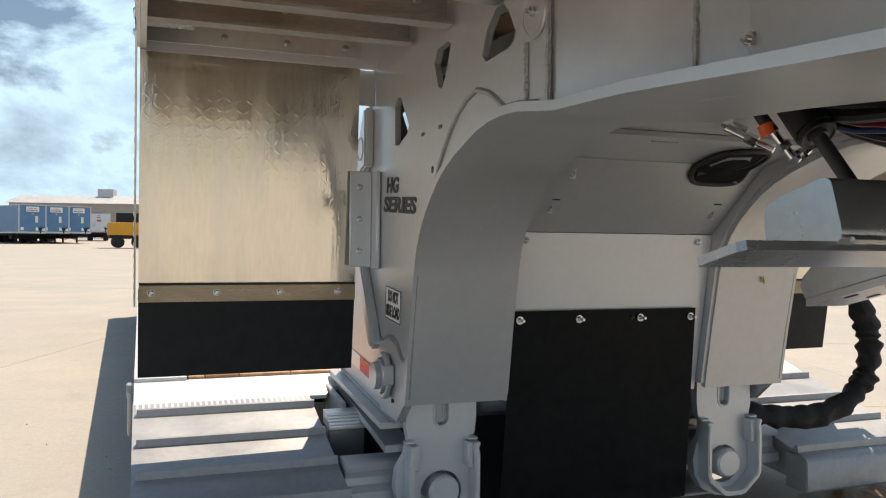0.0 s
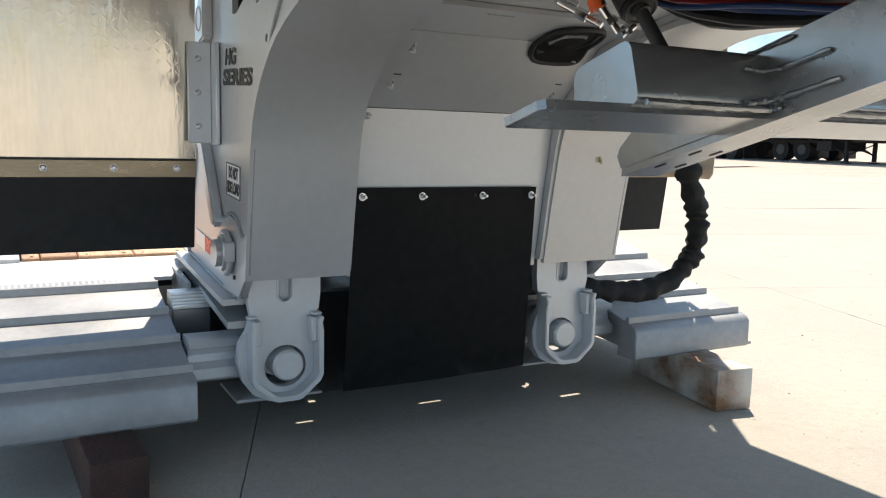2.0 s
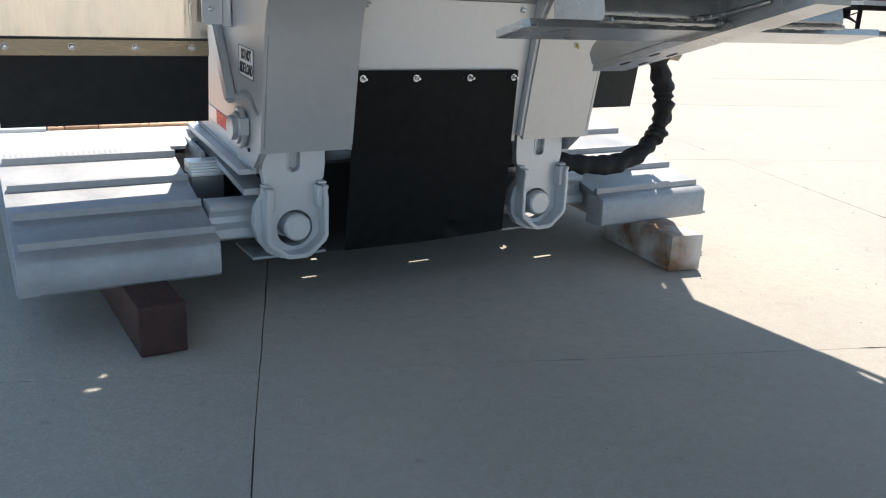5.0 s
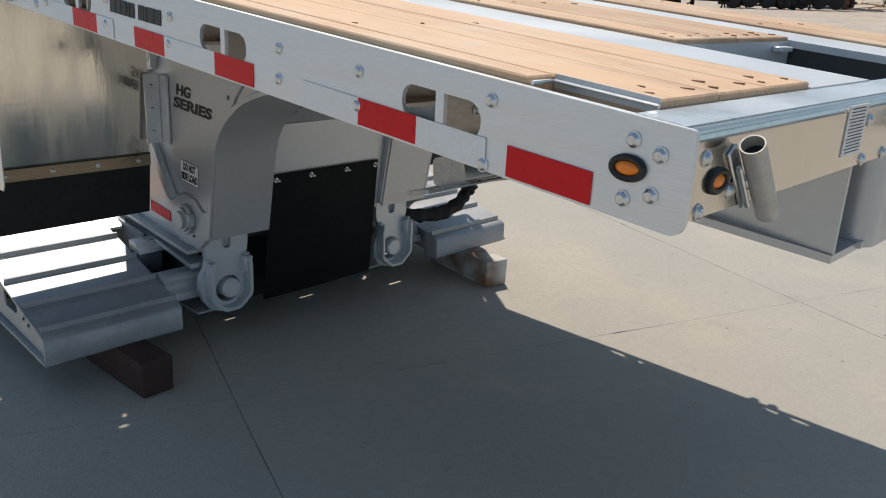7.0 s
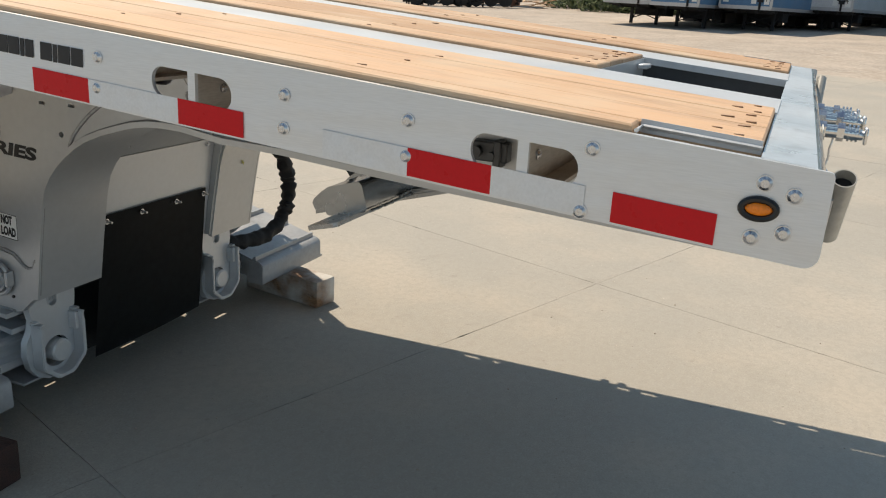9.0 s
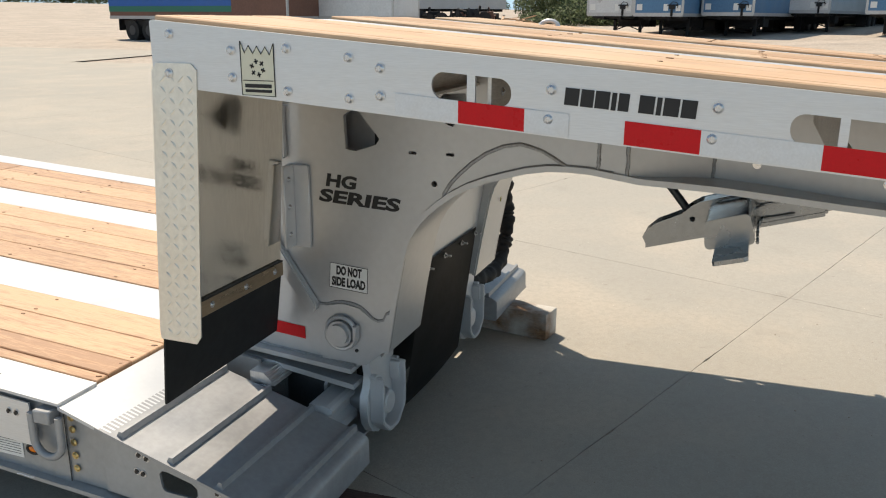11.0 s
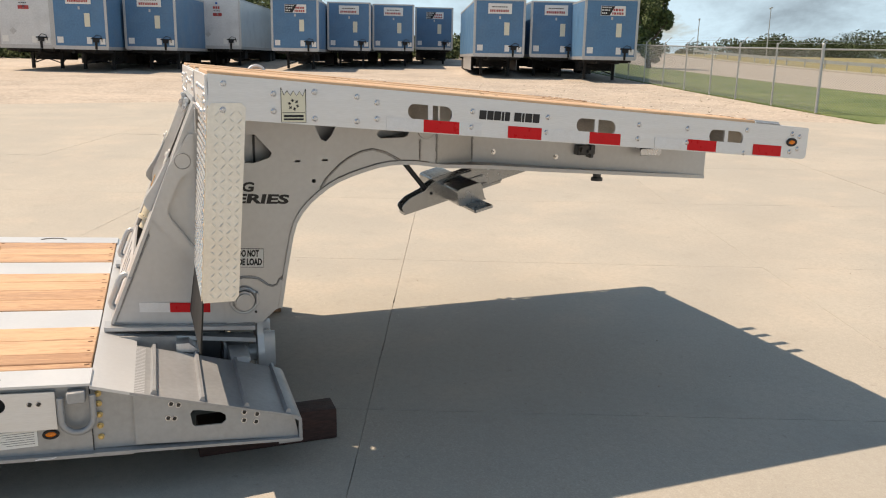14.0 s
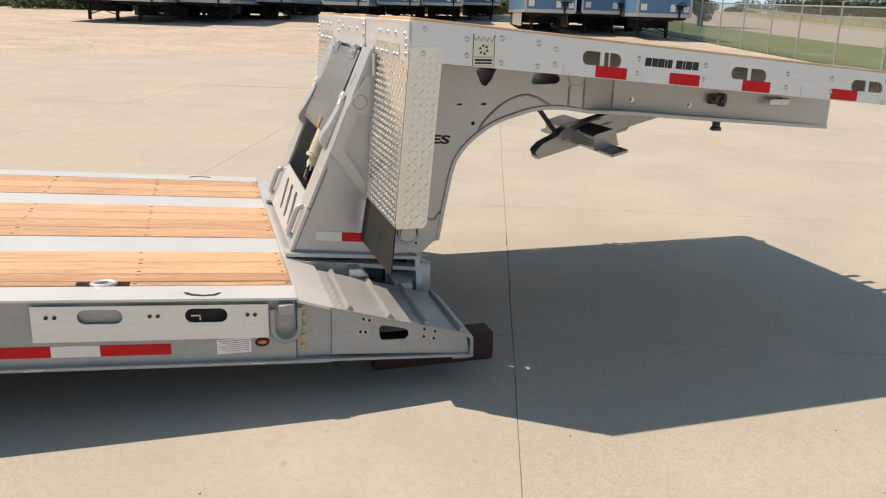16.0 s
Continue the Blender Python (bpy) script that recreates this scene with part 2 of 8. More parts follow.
BROWN = mat("rusty_brown_panel", (0.17, 0.085, 0.06), 0.6, 0.0, 0.15, 0.8, 10, stain=0.5, stain_scale=0.7)
STRIPE_R = mat("red_stripe", (0.40, 0.05, 0.05), 0.5)
SIGNBLUE = mat("faded_sign_blue", (0.13, 0.20, 0.29), 0.6)
STRIPE_B = mat("blue_stripe", (0.03, 0.12, 0.42), 0.5)
STRIPE_G = mat("green_stripe", (0.03, 0.17, 0.12), 0.5)
YELLOW = mat("yellow_paint", (0.62, 0.30, 0.01), 0.45)
PENYELLOW = mat("yellow_paint_pen", (0.52, 0.47, 0.10), 0.6)
WALLTAN = mat("tan_metal_siding", (0.36, 0.33, 0.29), 0.6, 0.0, 0.08, 1, 8)
LEAF = mat("tree_leaves", (0.10, 0.13, 0.05), 0.8, 0.0, 0.4, 2, 14, per_island=0.5, second=(0.025, 0.045, 0.014))
FARLEAF = mat("hazy_tree_leaves", (0.070, 0.090, 0.044), 0.95, 0.0, 0.3, 0.5, 6, per_island=0.15, second=(0.042, 0.058, 0.026))
FARLEAF.node_tree.nodes["Principled BSDF"].inputs["Specular IOR Level"].default_value = 0.1
BARK = mat("bark", (0.10, 0.075, 0.055), 0.9)
GALV = mat("galvanised_steel", (0.45, 0.46, 0.46), 0.45, 0.7, 0.1, 10, 60)
TYRE = mat("tyre_rubber", (0.02, 0.02, 0.02), 0.8)
TAN_TANK = mat("cream_plastic", (0.62, 0.56, 0.42), 0.4)


# ---------------------------------------------------------------- mesh tools
def V(*a):
    return Vector(a)


def box(bm, x0, x1, y0, y1, z0, z1, bevel=0.0, m=None, seg=1):
    c = V((x0 + x1) / 2, (y0 + y1) / 2, (z0 + z1) / 2)
    mm = Matrix.Translation(c) @ Matrix.Diagonal((abs(x1 - x0), abs(y1 - y0), abs(z1 - z0), 1))
    if m is not None:
        mm = m @ mm
    r = bmesh.ops.create_cube(bm, size=1, matrix=mm)
    if bevel:
        es = list({e for v in r["verts"] for e in v.link_edges})
        bmesh.ops.bevel(bm, geom=es, offset=bevel, segments=seg, affect="EDGES", profile=0.5)


def hexa(bm, pts):
    """A block from eight corners: four below in order, four above in the same order."""
    v = [bm.verts.new(p) for p in pts]
    for f in ((3, 2, 1, 0), (4, 5, 6, 7), (0, 1, 5, 4), (1, 2, 6, 5), (2, 3, 7, 6), (3, 0, 4, 7)):
        bm.faces.new([v[i] for i in f])
    return v


def cyl(bm, p0, p1, r, n=20, r1=None, cap=True):
    p0, p1 = Vector(p0), Vector(p1)
    d = p1 - p0
    m = Matrix.Translation((p0 + p1) / 2) @ d.to_track_quat("Z", "Y").to_matrix().to_4x4()
    bmesh.ops.create_cone(bm, cap_ends=cap, segments=n, radius1=r, radius2=r if r1 is None else r1, depth=d.length, matrix=m)


def sweep(bm, pts, r, n=8, closed=False, radii=None):
    pts = [Vector(p) for p in pts]
    rings = []
    k = len(pts)
    up = None
    for i, p in enumerate(pts):
        a = pts[(i - 1) % k] if (i or closed) else p
        b = pts[(i + 1) % k] if (i < k - 1 or closed) else p
        t = (b - a).normalized()
        if up is None:
            up = t.orthogonal().normalized()
        up = (up - t * up.dot(t)).normalized()
        s = t.cross(up)
        rr = radii[i] if radii else r
        rings.append([bm.verts.new(p + rr * (math.cos(2 * math.pi * j / n) * up + math.sin(2 * math.pi * j / n) * s)) for j in range(n)])
    for i in range(k if closed else k - 1):
        A, B = rings[i], rings[(i + 1) % k]
        for j in range(n):
            f = bm.faces.new((A[j], A[(j + 1) % n], B[(j + 1) % n], B[j]))
            f.smooth = True
    if not closed:
        bm.faces.new(list(reversed(rings[0])))
        bm.faces.new(rings[-1])


def plate(bm, outline, holes, at, thick, axis="x", m=None):
    """A flat plate with holes: outline and holes in two coordinates, lying from at to at + thick on the axis."""
    loops = [list(outline)] + [list(h) for h in holes]
    flat = [p for lp in loops for p in lp]
    tris = geometry.tessellate_polygon([[V(p[0], p[1], 0) for p in lp] for lp in loops])

    def put(p, c):
        q = {"x": V(c, p[0], p[1]), "y": V(p[0], c, p[1]), "z": V(p[0], p[1], c)}[axis]
        return m @ q if m is not None else q
    lo = [bm.verts.new(put(p, at)) for p in flat]
    hi = [bm.verts.new(put(p, at + thick)) for p in flat]
    for t in tris:
        if len(set(t)) == 3:
            try:
                bm.faces.new([lo[i] for i in t])
                bm.faces.new([hi[i] for i in reversed(t)])
            except ValueError:
                pass
    k = 0
    for lp in loops:
        n = len(lp)
        for i in range(n):
            a, b = k + i, k + (i + 1) % n
            try:
                bm.faces.new((lo[a], lo[b], hi[b], hi[a]))
            except ValueError:
                pass
        k += n
    bmesh.ops.recalc_face_normals(bm, faces=bm.faces)


def ribbon(bm, pts, x0, x1, thick):
    """A bent plate: pts in y, z with x0 and x1 per point (numbers or lists), thickened upwards along the normal."""
    n = len(pts)
    xs0 = x0 if isinstance(x0, (list, tuple)) else [x0] * n
    xs1 = x1 if isinstance(x1, (list, tuple)) else [x1] * n
    rows = []
    for i, (y, z) in enumerate(pts):
        a, b = pts[max(i - 1, 0)], pts[min(i + 1, n - 1)]
        t = V(0, b[0] - a[0], b[1] - a[1]).normalized()
        nn = V(0, -t.z, t.y) * thick
        rows.append([bm.verts.new((xs0[i], y, z)), bm.verts.new((xs1[i], y, z)),
                     bm.verts.new((xs1[i], y + nn.y, z + nn.z)), bm.verts.new((xs0[i], y + nn.y, z + nn.z))])
    for i in range(n - 1):
        A, B = rows[i], rows[i + 1]
        for j in range(4):
            bm.faces.new((A[j], A[(j + 1) % 4], B[(j + 1) % 4], B[j]))
    bm.faces.new(rows[0])
    bm.faces.new(list(reversed(rows[-1])))
    bmesh.ops.recalc_face_normals(bm, faces=bm.faces)


def rounded(y0, y1, z0, z1, r, n=4, left=True, right=True):
    """Corner points of a rectangle with rounded ends, counter-clockwise."""
    out = []
    for cx, cy, a0, on in ((y1, z0, -90, right), (y1, z1, 0, right), (y0, z1, 90, left), (y0, z0, 180, left)):
        if not on:
            out.append((cx, cy))
            continue
        px = cx + (-r if cx == y1 else r)
        pz = cy + (r if cy == z0 else -r)
        for i in range(n + 1):
            a = radians(a0 + 90 * i / n)
            out.append((px + r * math.cos(a), pz + r * math.sin(a)))
    return out


def circle(cy, cz, r, n=16):
    return [(cy + r * math.cos(2 * math.pi * i / n), cz + r * math.sin(2 * math.pi * i / n)) for i in range(n)]


def mesh_from(bm, name, material, smooth=False):
    me = bpy.data.meshes.new(name)
    bm.to_mesh(me)
    bm.free()
    if material:
        me.materials.append(material)
    if smooth:
        me.shade_smooth()
        me.set_sharp_from_angle(angle=radians(38))
    return me


def part(name, bm, material, parent, label="", smooth=True):
    ob = new(name, mesh_from(bm, name, material, smooth))
    ob.parent = parent
    if label:
        tagged(ob, label)
    return ob


def piece(name, me, parent, m=None):
    ob = new(name, me)
    ob.parent = parent
    if m is not None:
        ob.matrix_basis = m
    return ob


def thing(name, label, category, at=(0, 0, 0), group="", kind=""):
    ob = new(name)
    ob.empty_display_size = 0.1
    ob.location = at
    return tagged(ob, label, category, group, kind)


def solid(name, bm, material, label, category, group="", kind="", smooth=True):
    return tagged(new(name, mesh_from(bm, name, material, smooth)), label, category, group, kind)


def BM():
    return bmesh.new()


def bolt_mesh(r, name, material):
    bm = BM()
    cyl(bm, (0, 0, 0), (0, 0, r * 0.18), r, 20)
    cyl(bm, (0, 0, r * 0.18), (0, 0, r * 0.5), r * 0.86, 20, r * 0.55)
    cyl(bm, (0, 0, r * 0.5), (0, 0, r * 0.56), r * 0.55, 20, r * 0.5)
    box(bm, -r * 0.18, r * 0.18, -r * 0.18, r * 0.18, r * 0.5, r * 0.6)
    return mesh_from(bm, name, material, True)


def hex_mesh(r, name, material):
    bm = BM()
    cyl(bm, (0, 0, 0), (0, 0, r * 0.15), r * 1.25, 20)
    cyl(bm, (0, 0, r * 0.15), (0, 0, r * 0.75), r, 6)
    cyl(bm, (0, 0, r * 0.75), (0, 0, r * 1.5), r * 0.5, 10)
    return mesh_from(bm, name, material, True)


RAIL_BOLT = bolt_mesh(0.0125, "rail_bolt", STEEL)
SMALL_BOLT = bolt_mesh(0.010, "small_bolt", STEEL)
NUT = mat("dark_socket", (0.035, 0.032, 0.030), 0.5, 0.3, 0.15, 20, 90)
bm = BM()
cyl(bm, (0, 0, 0), (0, 0, 0.002), 0.0112, 18)
cyl(bm, (0, 0, 0.002), (0, 0, 0.0055), 0.0088, 18, 0.0068)
dark = len(bm.faces)
cyl(bm, (0, 0, 0.0050), (0, 0, 0.0058), 0.0050, 12)
NUT_BOLT = mesh_from(bm, "nut", STEEL, True)
NUT_BOLT.materials.append(NUT)
for f in NUT_BOLT.polygons[dark:]:
    f.material_index = 1
GOLD = mat("gold_zinc_steel", (0.62, 0.47, 0.20), 0.35, 0.8, 0.1, 20, 90)
GOLD_BOLT = bolt_mesh(0.012, "gold_bolt", GOLD)
bm = BM()
bmesh.ops.create_uvsphere(bm, u_segments=12, v_segments=8, radius=1, matrix=Matrix.Diagonal((0.012, 0.012, 0.009, 1)))
RIVET = mesh_from(bm, "rivet", STEEL, True)
HEX_BOLT = hex_mesh(0.011, "hex_bolt", CHROME)
FACE_LEFT = Euler((0, radians(-90), 0)).to_matrix().to_4x4()
FACE_RIGHT = Euler((0, radians(90), 0)).to_matrix().to_4x4()
FACE_FRONT = Euler((radians(90), 0, 0)).to_matrix().to_4x4()
FACE_REAR = Euler((radians(-90), 0, 0)).to_matrix().to_4x4()


def stud_mesh(name):
    bm = BM()
    cyl(bm, (0, 0, 0), (0, 0, 0.0018), 0.0112, 16)
    cyl(bm, (0, 0, 0.0018), (0, 0, 0.0095), 0.0078, 6, 0.0072)
    cyl(bm, (0, 0, 0.0095), (0, 0, 0.026), 0.0042, 10)
    return mesh_from(bm, name, STEEL, False)


STUD = stud_mesh("stud")


def fix(me, parent, p, turn, name="bolt"):
    return piece(name, me, parent, Matrix.Translation(p) @ turn)


def words(text, size, material, parent, m, name="lettering", depth=0.0006, shear=0.0, width=None, bold=0.0):
    cu = bpy.data.curves.new(name, "FONT")
    cu.body, cu.size, cu.extrude, cu.shear, cu.offset = text, size, depth, shear, bold
    cu.resolution_u = 3
    tmp = bpy.data.objects.new("tmp", cu)
    scene.collection.objects.link(tmp)
    me = bpy.data.meshes.new_from_object(tmp.evaluated_get(bpy.context.evaluated_depsgraph_get()))
    bpy.data.objects.remove(tmp)
    me.materials.clear()
    me.materials.append(material)
    me.name = name
    ob = new(name, me)
    ob.parent = parent
    if width:
        xs = [v.co.x for v in me.vertices]
        k = width / (max(xs) - min(xs))
        m = m @ Matrix.Diagonal((k, 1, 1, 1))
    ob.matrix_basis = m
    return ob


# a text plane on the near side: letters run towards -y, stand up in z, face -x
ON_SIDE = Matrix(((0, 0, -1, 0), (-1, 0, 0, 0), (0, 1, 0, 0), (0, 0, 0, 1)))


# ---------------------------------------------------------------- levels
def zt(y):
    """Top of the neck rail."""
    return 1.615 + 0.0786 * (y - 0.265)


def zb(y):
    """Foot of the neck rail."""
    return 1.447 + 0.0740 * (y - 0.136)


def zd(y):
    """Plank level of the lowered deck."""
    return 0.485 + 0.058 * (y - 0.74)


def smooth01(v):
    v = min(1.0, max(0.0, v))
    return v * v * (3 - 2 * v)


def land(x, y):
    """Height of the yard, flat round the trailer and rising gently away from it."""
    r = math.hypot(x, y)
    w = smooth01((r - 3.0) / 14.0)
    e, n, s = min(max(x, 0), 100), min(max(y, 0), 130), min(max(-y, 0), 25)
    return w * (0.0105 * e + 0.00018 * e * e - 0.006 * n + 0.00013 * n * n + 0.010 * s)


# ---------------------------------------------------------------- ground
def build_ground():
    bm = BM()
    rings = [0, 3, 6, 9, 12, 15, 18, 22, 26, 32, 40, 50, 65, 85, 110, 150, 220, 400, 900, 2000]
    n = 72
    rows = []
    for r in rings[1:]:
        rows.append([bm.verts.new((r * math.cos(2 * math.pi * i / n), r * math.sin(2 * math.pi * i / n),
                                   land(r * math.cos(2 * math.pi * i / n), r * math.sin(2 * math.pi * i / n)) - 0.07)) for i in range(n)])
    c = bm.verts.new((0, 0, -0.07))
    for i in range(n):
        bm.faces.new((c, rows[0][i], rows[0][(i + 1) % n]))
        for a, b in zip(rows, rows[1:]):
            bm.faces.new((a[i], b[i], b[(i + 1) % n], a[(i + 1) % n]))
    solid("ground", bm, GRAVEL, "pale crushed gravel ground running to the horizon", "ground", kind="structure")


def strip_sheet(name, pts_a, pts_b, lift, material, label, category):
    """A ground strip between two lines, draped over the land."""
    bm = BM()
    cols = 6
    rows = []
    for a, b in zip(pts_a, pts_b):
        row = []
        for k in range(cols + 1):
            x = a[0] + (b[0] - a[0]) * k / cols
            y = a[1] + (b[1] - a[1]) * k / cols
            row.append(bm.verts.new((x, y, land(x, y) - 0.07 + lift)))
        rows.append(row)
    for A, B in zip(rows, rows[1:]):
        for k in range(cols):
            bm.faces.new((A[k], A[k + 1], B[k + 1], B[k]))
        for k in (0, cols):
            lo = [bm.verts.new(v.co - V(0, 0, 0.15)) for v in (A[k], B[k])]
            bm.faces.new((A[k], B[k], lo[1], lo[0]))
    return solid(name, bm, material, label, category, kind="structure")


# ---------------------------------------------------------------- gooseneck
neck = thing("gooseneck", "silver-grey detachable gooseneck of a lowboy trailer standing on its pins", "gooseneck")

RAIL_X = 1.295
ARCH = [(-0.070, 0.509), (-0.098, 0.680), (-0.130, 0.850), (-0.150, 0.918), (-0.178, 0.965), (-0.215, 1.008), (-0.251, 1.040), (-0.300, 1.077),
        (-0.349, 1.105), (-0.410, 1.130), (-0.473, 1.150), (-0.535, 1.168), (-0.599, 1.179), (-0.66, 1.182), (-0.727, 1.180), (-0.80, 1.170), (-0.875, 1.160)]


def rail_side(sign):
    """One channel rail of the neck deck, with its slots, bolts, tapes."""
    bm = BM()
    y_f, y_r, r = -2.46, 0.265, 0.022
    out = []
    for cy, cz, a0 in ((y_f, zb(y_f), 180), (y_r, zb(y_r), -90), (y_r, zt(y_r), 0), (y_f, zt(y_f), 90)):
        rr = (0.008 if a0 == 90 else r) if cy == y_f else 0.004
        py = cy + (rr if cy == y_f else -rr)
        pz = cz + (rr if a0 in (180, -90) else -rr)
        for i in range(5):
            a = radians(a0 + 90 * i / 4)
            out.append((py + rr * math.cos(a), pz + rr * math.sin(a)))
    holes = []
    for ya, yb, yc, yd in ((-0.488, -0.571, -0.590, -0.672), (-1.232, -1.319, -1.336, -1.420), (-1.905, -1.987, -2.006, -2.090)):
        for y1, y0, left in ((ya, yb, False), (yc, yd, True)):
            lp = rounded(y0, y1, -0.030, 0.030, 0.028, 6, left=left, right=not left)
            holes.append([(p[0], p[1] + zt(p[0]) - 0.075) for p in lp])
    x_out = sign * RAIL_X
    plate(bm, out, holes, x_out, -sign * 0.009)
    rail = part("side_rail", bm, ALU, neck, "brushed aluminium rail with oval slots")
    bm = BM()
    for f, h0, h1 in ((zt, -0.010, -0.001), (zb, 0.001, 0.010)):
        xa, xb = sorted((sign * (RAIL_X - 0.0095), sign * (RAIL_X - (0.018 if f is zt else 0.023))))
        hexa(bm, [(xa, y_f + .03, f(y_f + .03) + h0), (xb, y_f + .03, f(y_f + .03) + h0), (xb, y_r, f(y_r) + h0), (xa, y_r, f(y_r) + h0),
                  (xa, y_f + .03, f(y_f + .03) + h1), (xb, y_f + .03, f(y_f + .03) + h1), (xb, y_r, f(y_r) + h1), (xa, y_r, f(y_r) + h1)])
    bmesh.ops.recalc_face_normals(bm, faces=bm.faces)
    part("rail_flange", bm, ALU, rail)
    turn = FACE_LEFT if sign < 0 else FACE_RIGHT
    spots = [(0.210, 1.581), (0.032, 1.545), (0.032, 1.481), (-0.121, 1.552), (-0.121, 1.453), (-0.284, 1.535), (-0.284, 1.442),
             (-0.363, 1.513), (-0.363, 1.451), (-0.760, 1.479), (-0.755, 1.417), (-1.097, 1.455), (-1.090, 1.393), (-1.538, 1.422), (-1.536, 1.361),
             (-1.788, 1.403), (-1.786, 1.341), (-2.110, 1.393), (-2.100, 1.290), (-2.369, 1.374), (-2.412, 1.360), (-2.405, 1.303), (-2.362, 1.290)]
    for y, z in spots:
        fix(RAIL_BOLT, rail, (x_out, y, z), turn)
    for y1, y0 in ((-0.552, -0.703), (-0.917, -1.069), (-1.295, -1.447), (-1.790, -1.945), (-2.150, -2.310)):
        tape(rail, sign, y0, y1, RED, "red_tape")
    for y1, y0 in ((-0.400, -0.552), (-0.703, -0.800), (-1.069, -1.295), (-1.620, -1.790), (-1.945, -2.105)):
        tape(rail, sign, y0, y1, WHITE, "white_tape")
    lamp(rail, (x_out, -2.366, 1.335), turn @ Euler((0, 0, radians(90))).to_matrix().to_4x4())
    if sign < 0:
        logo(rail)
    else:
        # two small unseen knobs below the rail, placed to cast shadow blobs
        for y in (-1.227, -1.306):
            bm = BM()
            cyl(bm, (1.287, y, zb(y) + 0.002), (1.287, y, zb(y) - 0.040), 0.007, 10)
            cyl(bm, (1.287, y, zb(y) - 0.040), (1.287, y, zb(y) - 0.054), 0.021, 16, 0.017)
            part("shadow_knob", bm, STEEL, rail)
    return rail


def strip(bm, xa, xb, y0, y1, z0, z1, h):
    """A thin sticker on a side face, sloping from z0 at y0 to z1 at y1."""
    hexa(bm, [(xa, y0, z0), (xb, y0, z0), (xb, y1, z1), (xa, y1, z1), (xa, y0, z0 + h), (xb, y0, z0 + h), (xb, y1, z1 + h), (xa, y1, z1 + h)])
    bmesh.ops.recalc_face_normals(bm, faces=bm.faces)


def tape(parent, sign, y0, y1, material, name):
    bm = BM()
    x = sign * (RAIL_X + 0.0008)
    z0, z1 = zb(y0), zb(y1)
    strip(bm, x, x + sign * 0.0016, y0, y1, z0 + .003, z1 + .003, .049)
    part(name, bm, material, parent, smooth=False)


def lamp(parent, p, turn):
    """A small oval marker lamp in a rubber ring; local z points out, local x is the long way."""
    m = Matrix.Translation(p) @ turn
    bm = BM()
    ring = [V(0.0245 * math.cos(a), 0.0145 * math.sin(a), 0.003) for a in [2 * math.pi * i / 28 for i in range(28)]]
    sweep(bm, [m @ q for q in ring], 0.0055, 8, closed=True)
    base = part("marker_lamp", bm, RUBBER, parent, "amber marker lamp in a black rubber ring")
    bm = BM()
    bmesh.ops.create_uvsphere(bm, u_segments=20, v_segments=10, radius=1, matrix=m @ Matrix.Diagonal((0.0215, 0.0115, 0.009, 1)))
    piece("lens", mesh_from(bm, "lens", AMBER, True), base)


def logo(parent):
    """Cream badge with a crown outline and plain bars, and the maker's word mark as plain bars."""
    bm = BM()
    y0, y1, x = -0.087, 0.005, -RAIL_X - 0.0012
    zig = [(y1, 1.441), (y1, 1.567)]
    for i in range(1, 8):
        y = y1 + (y0 - y1) * i / 8
        zig.append((y, 1.562 - 0.0005 * i - (0.022 if i % 2 else 0.004)))
    zig += [(y0, 1.563), (y0, 1.439)]
    plate(bm, [(a, b) for a, b in reversed(zig)], [], x, 0.001)
    badge = part("badge", bm, CREAM, parent, "cream badge with a crown-shaped black outline", smooth=False)
    bm = BM()
    sweep(bm, [(x - 0.0004, a, b) for a, b in zig], 0.0013, 4, closed=True)
    for z, h in ((1.463, 0.009), (1.451, 0.007)):
        box(bm, x - 0.0007, x - 0.0001, y0 + 0.009, y1 - 0.009, z - h / 2, z + h / 2)
    box(bm, x - 0.0007, x - 0.0001, y0 + 0.004, y1 - 0.004, 1.4745, 1.4765)
    for i in range(6):
        a = 2 * math.pi * i / 6 + 0.3
        cy, cz = -0.041 + 0.016 * math.cos(a), 1.505 + 0.016 * math.sin(a)
        mm = Matrix.Translation((x - 0.0004, cy, cz)) @ Euler((a, 0, 0)).to_matrix().to_4x4()
        box(bm, -0.0003, 0.0003, -0.006, 0.006, -0.0022, 0.0022, m=mm)
        box(bm, -0.0003, 0.0003, -0.0015, 0.0015, -0.006, 0.006, m=mm)
    part("badge_print", bm, INK, badge, smooth=False)
    bm = BM()
    # plain bars with the weight and rhythm of the word mark
    y = -0.789
    for w, gap in ((0.030, 0.004), (0.027, 0.003), (0.030, 0.004), (0.010, 0.004), (0.022, 0.020), (0.031, 0.004), (0.010, 0.004), (0.031, 0.004), (0.030, 0.0)):
        z = 1.466 + 0.0675 * (y + 0.789)
        mm = Matrix.Translation((x - 0.0003, y - w / 2, z)) @ Euler((radians(4.0), 0, 0)).to_matrix().to_4x4()
        box(bm, -0.0004, 0.0004, -w / 2, w / 2, -0.018, 0.018, m=mm)
        y -= w + gap
    tagged(part("word_mark", bm, INK, parent, "black maker's mark shown as plain bars", smooth=False), kind="stuff")


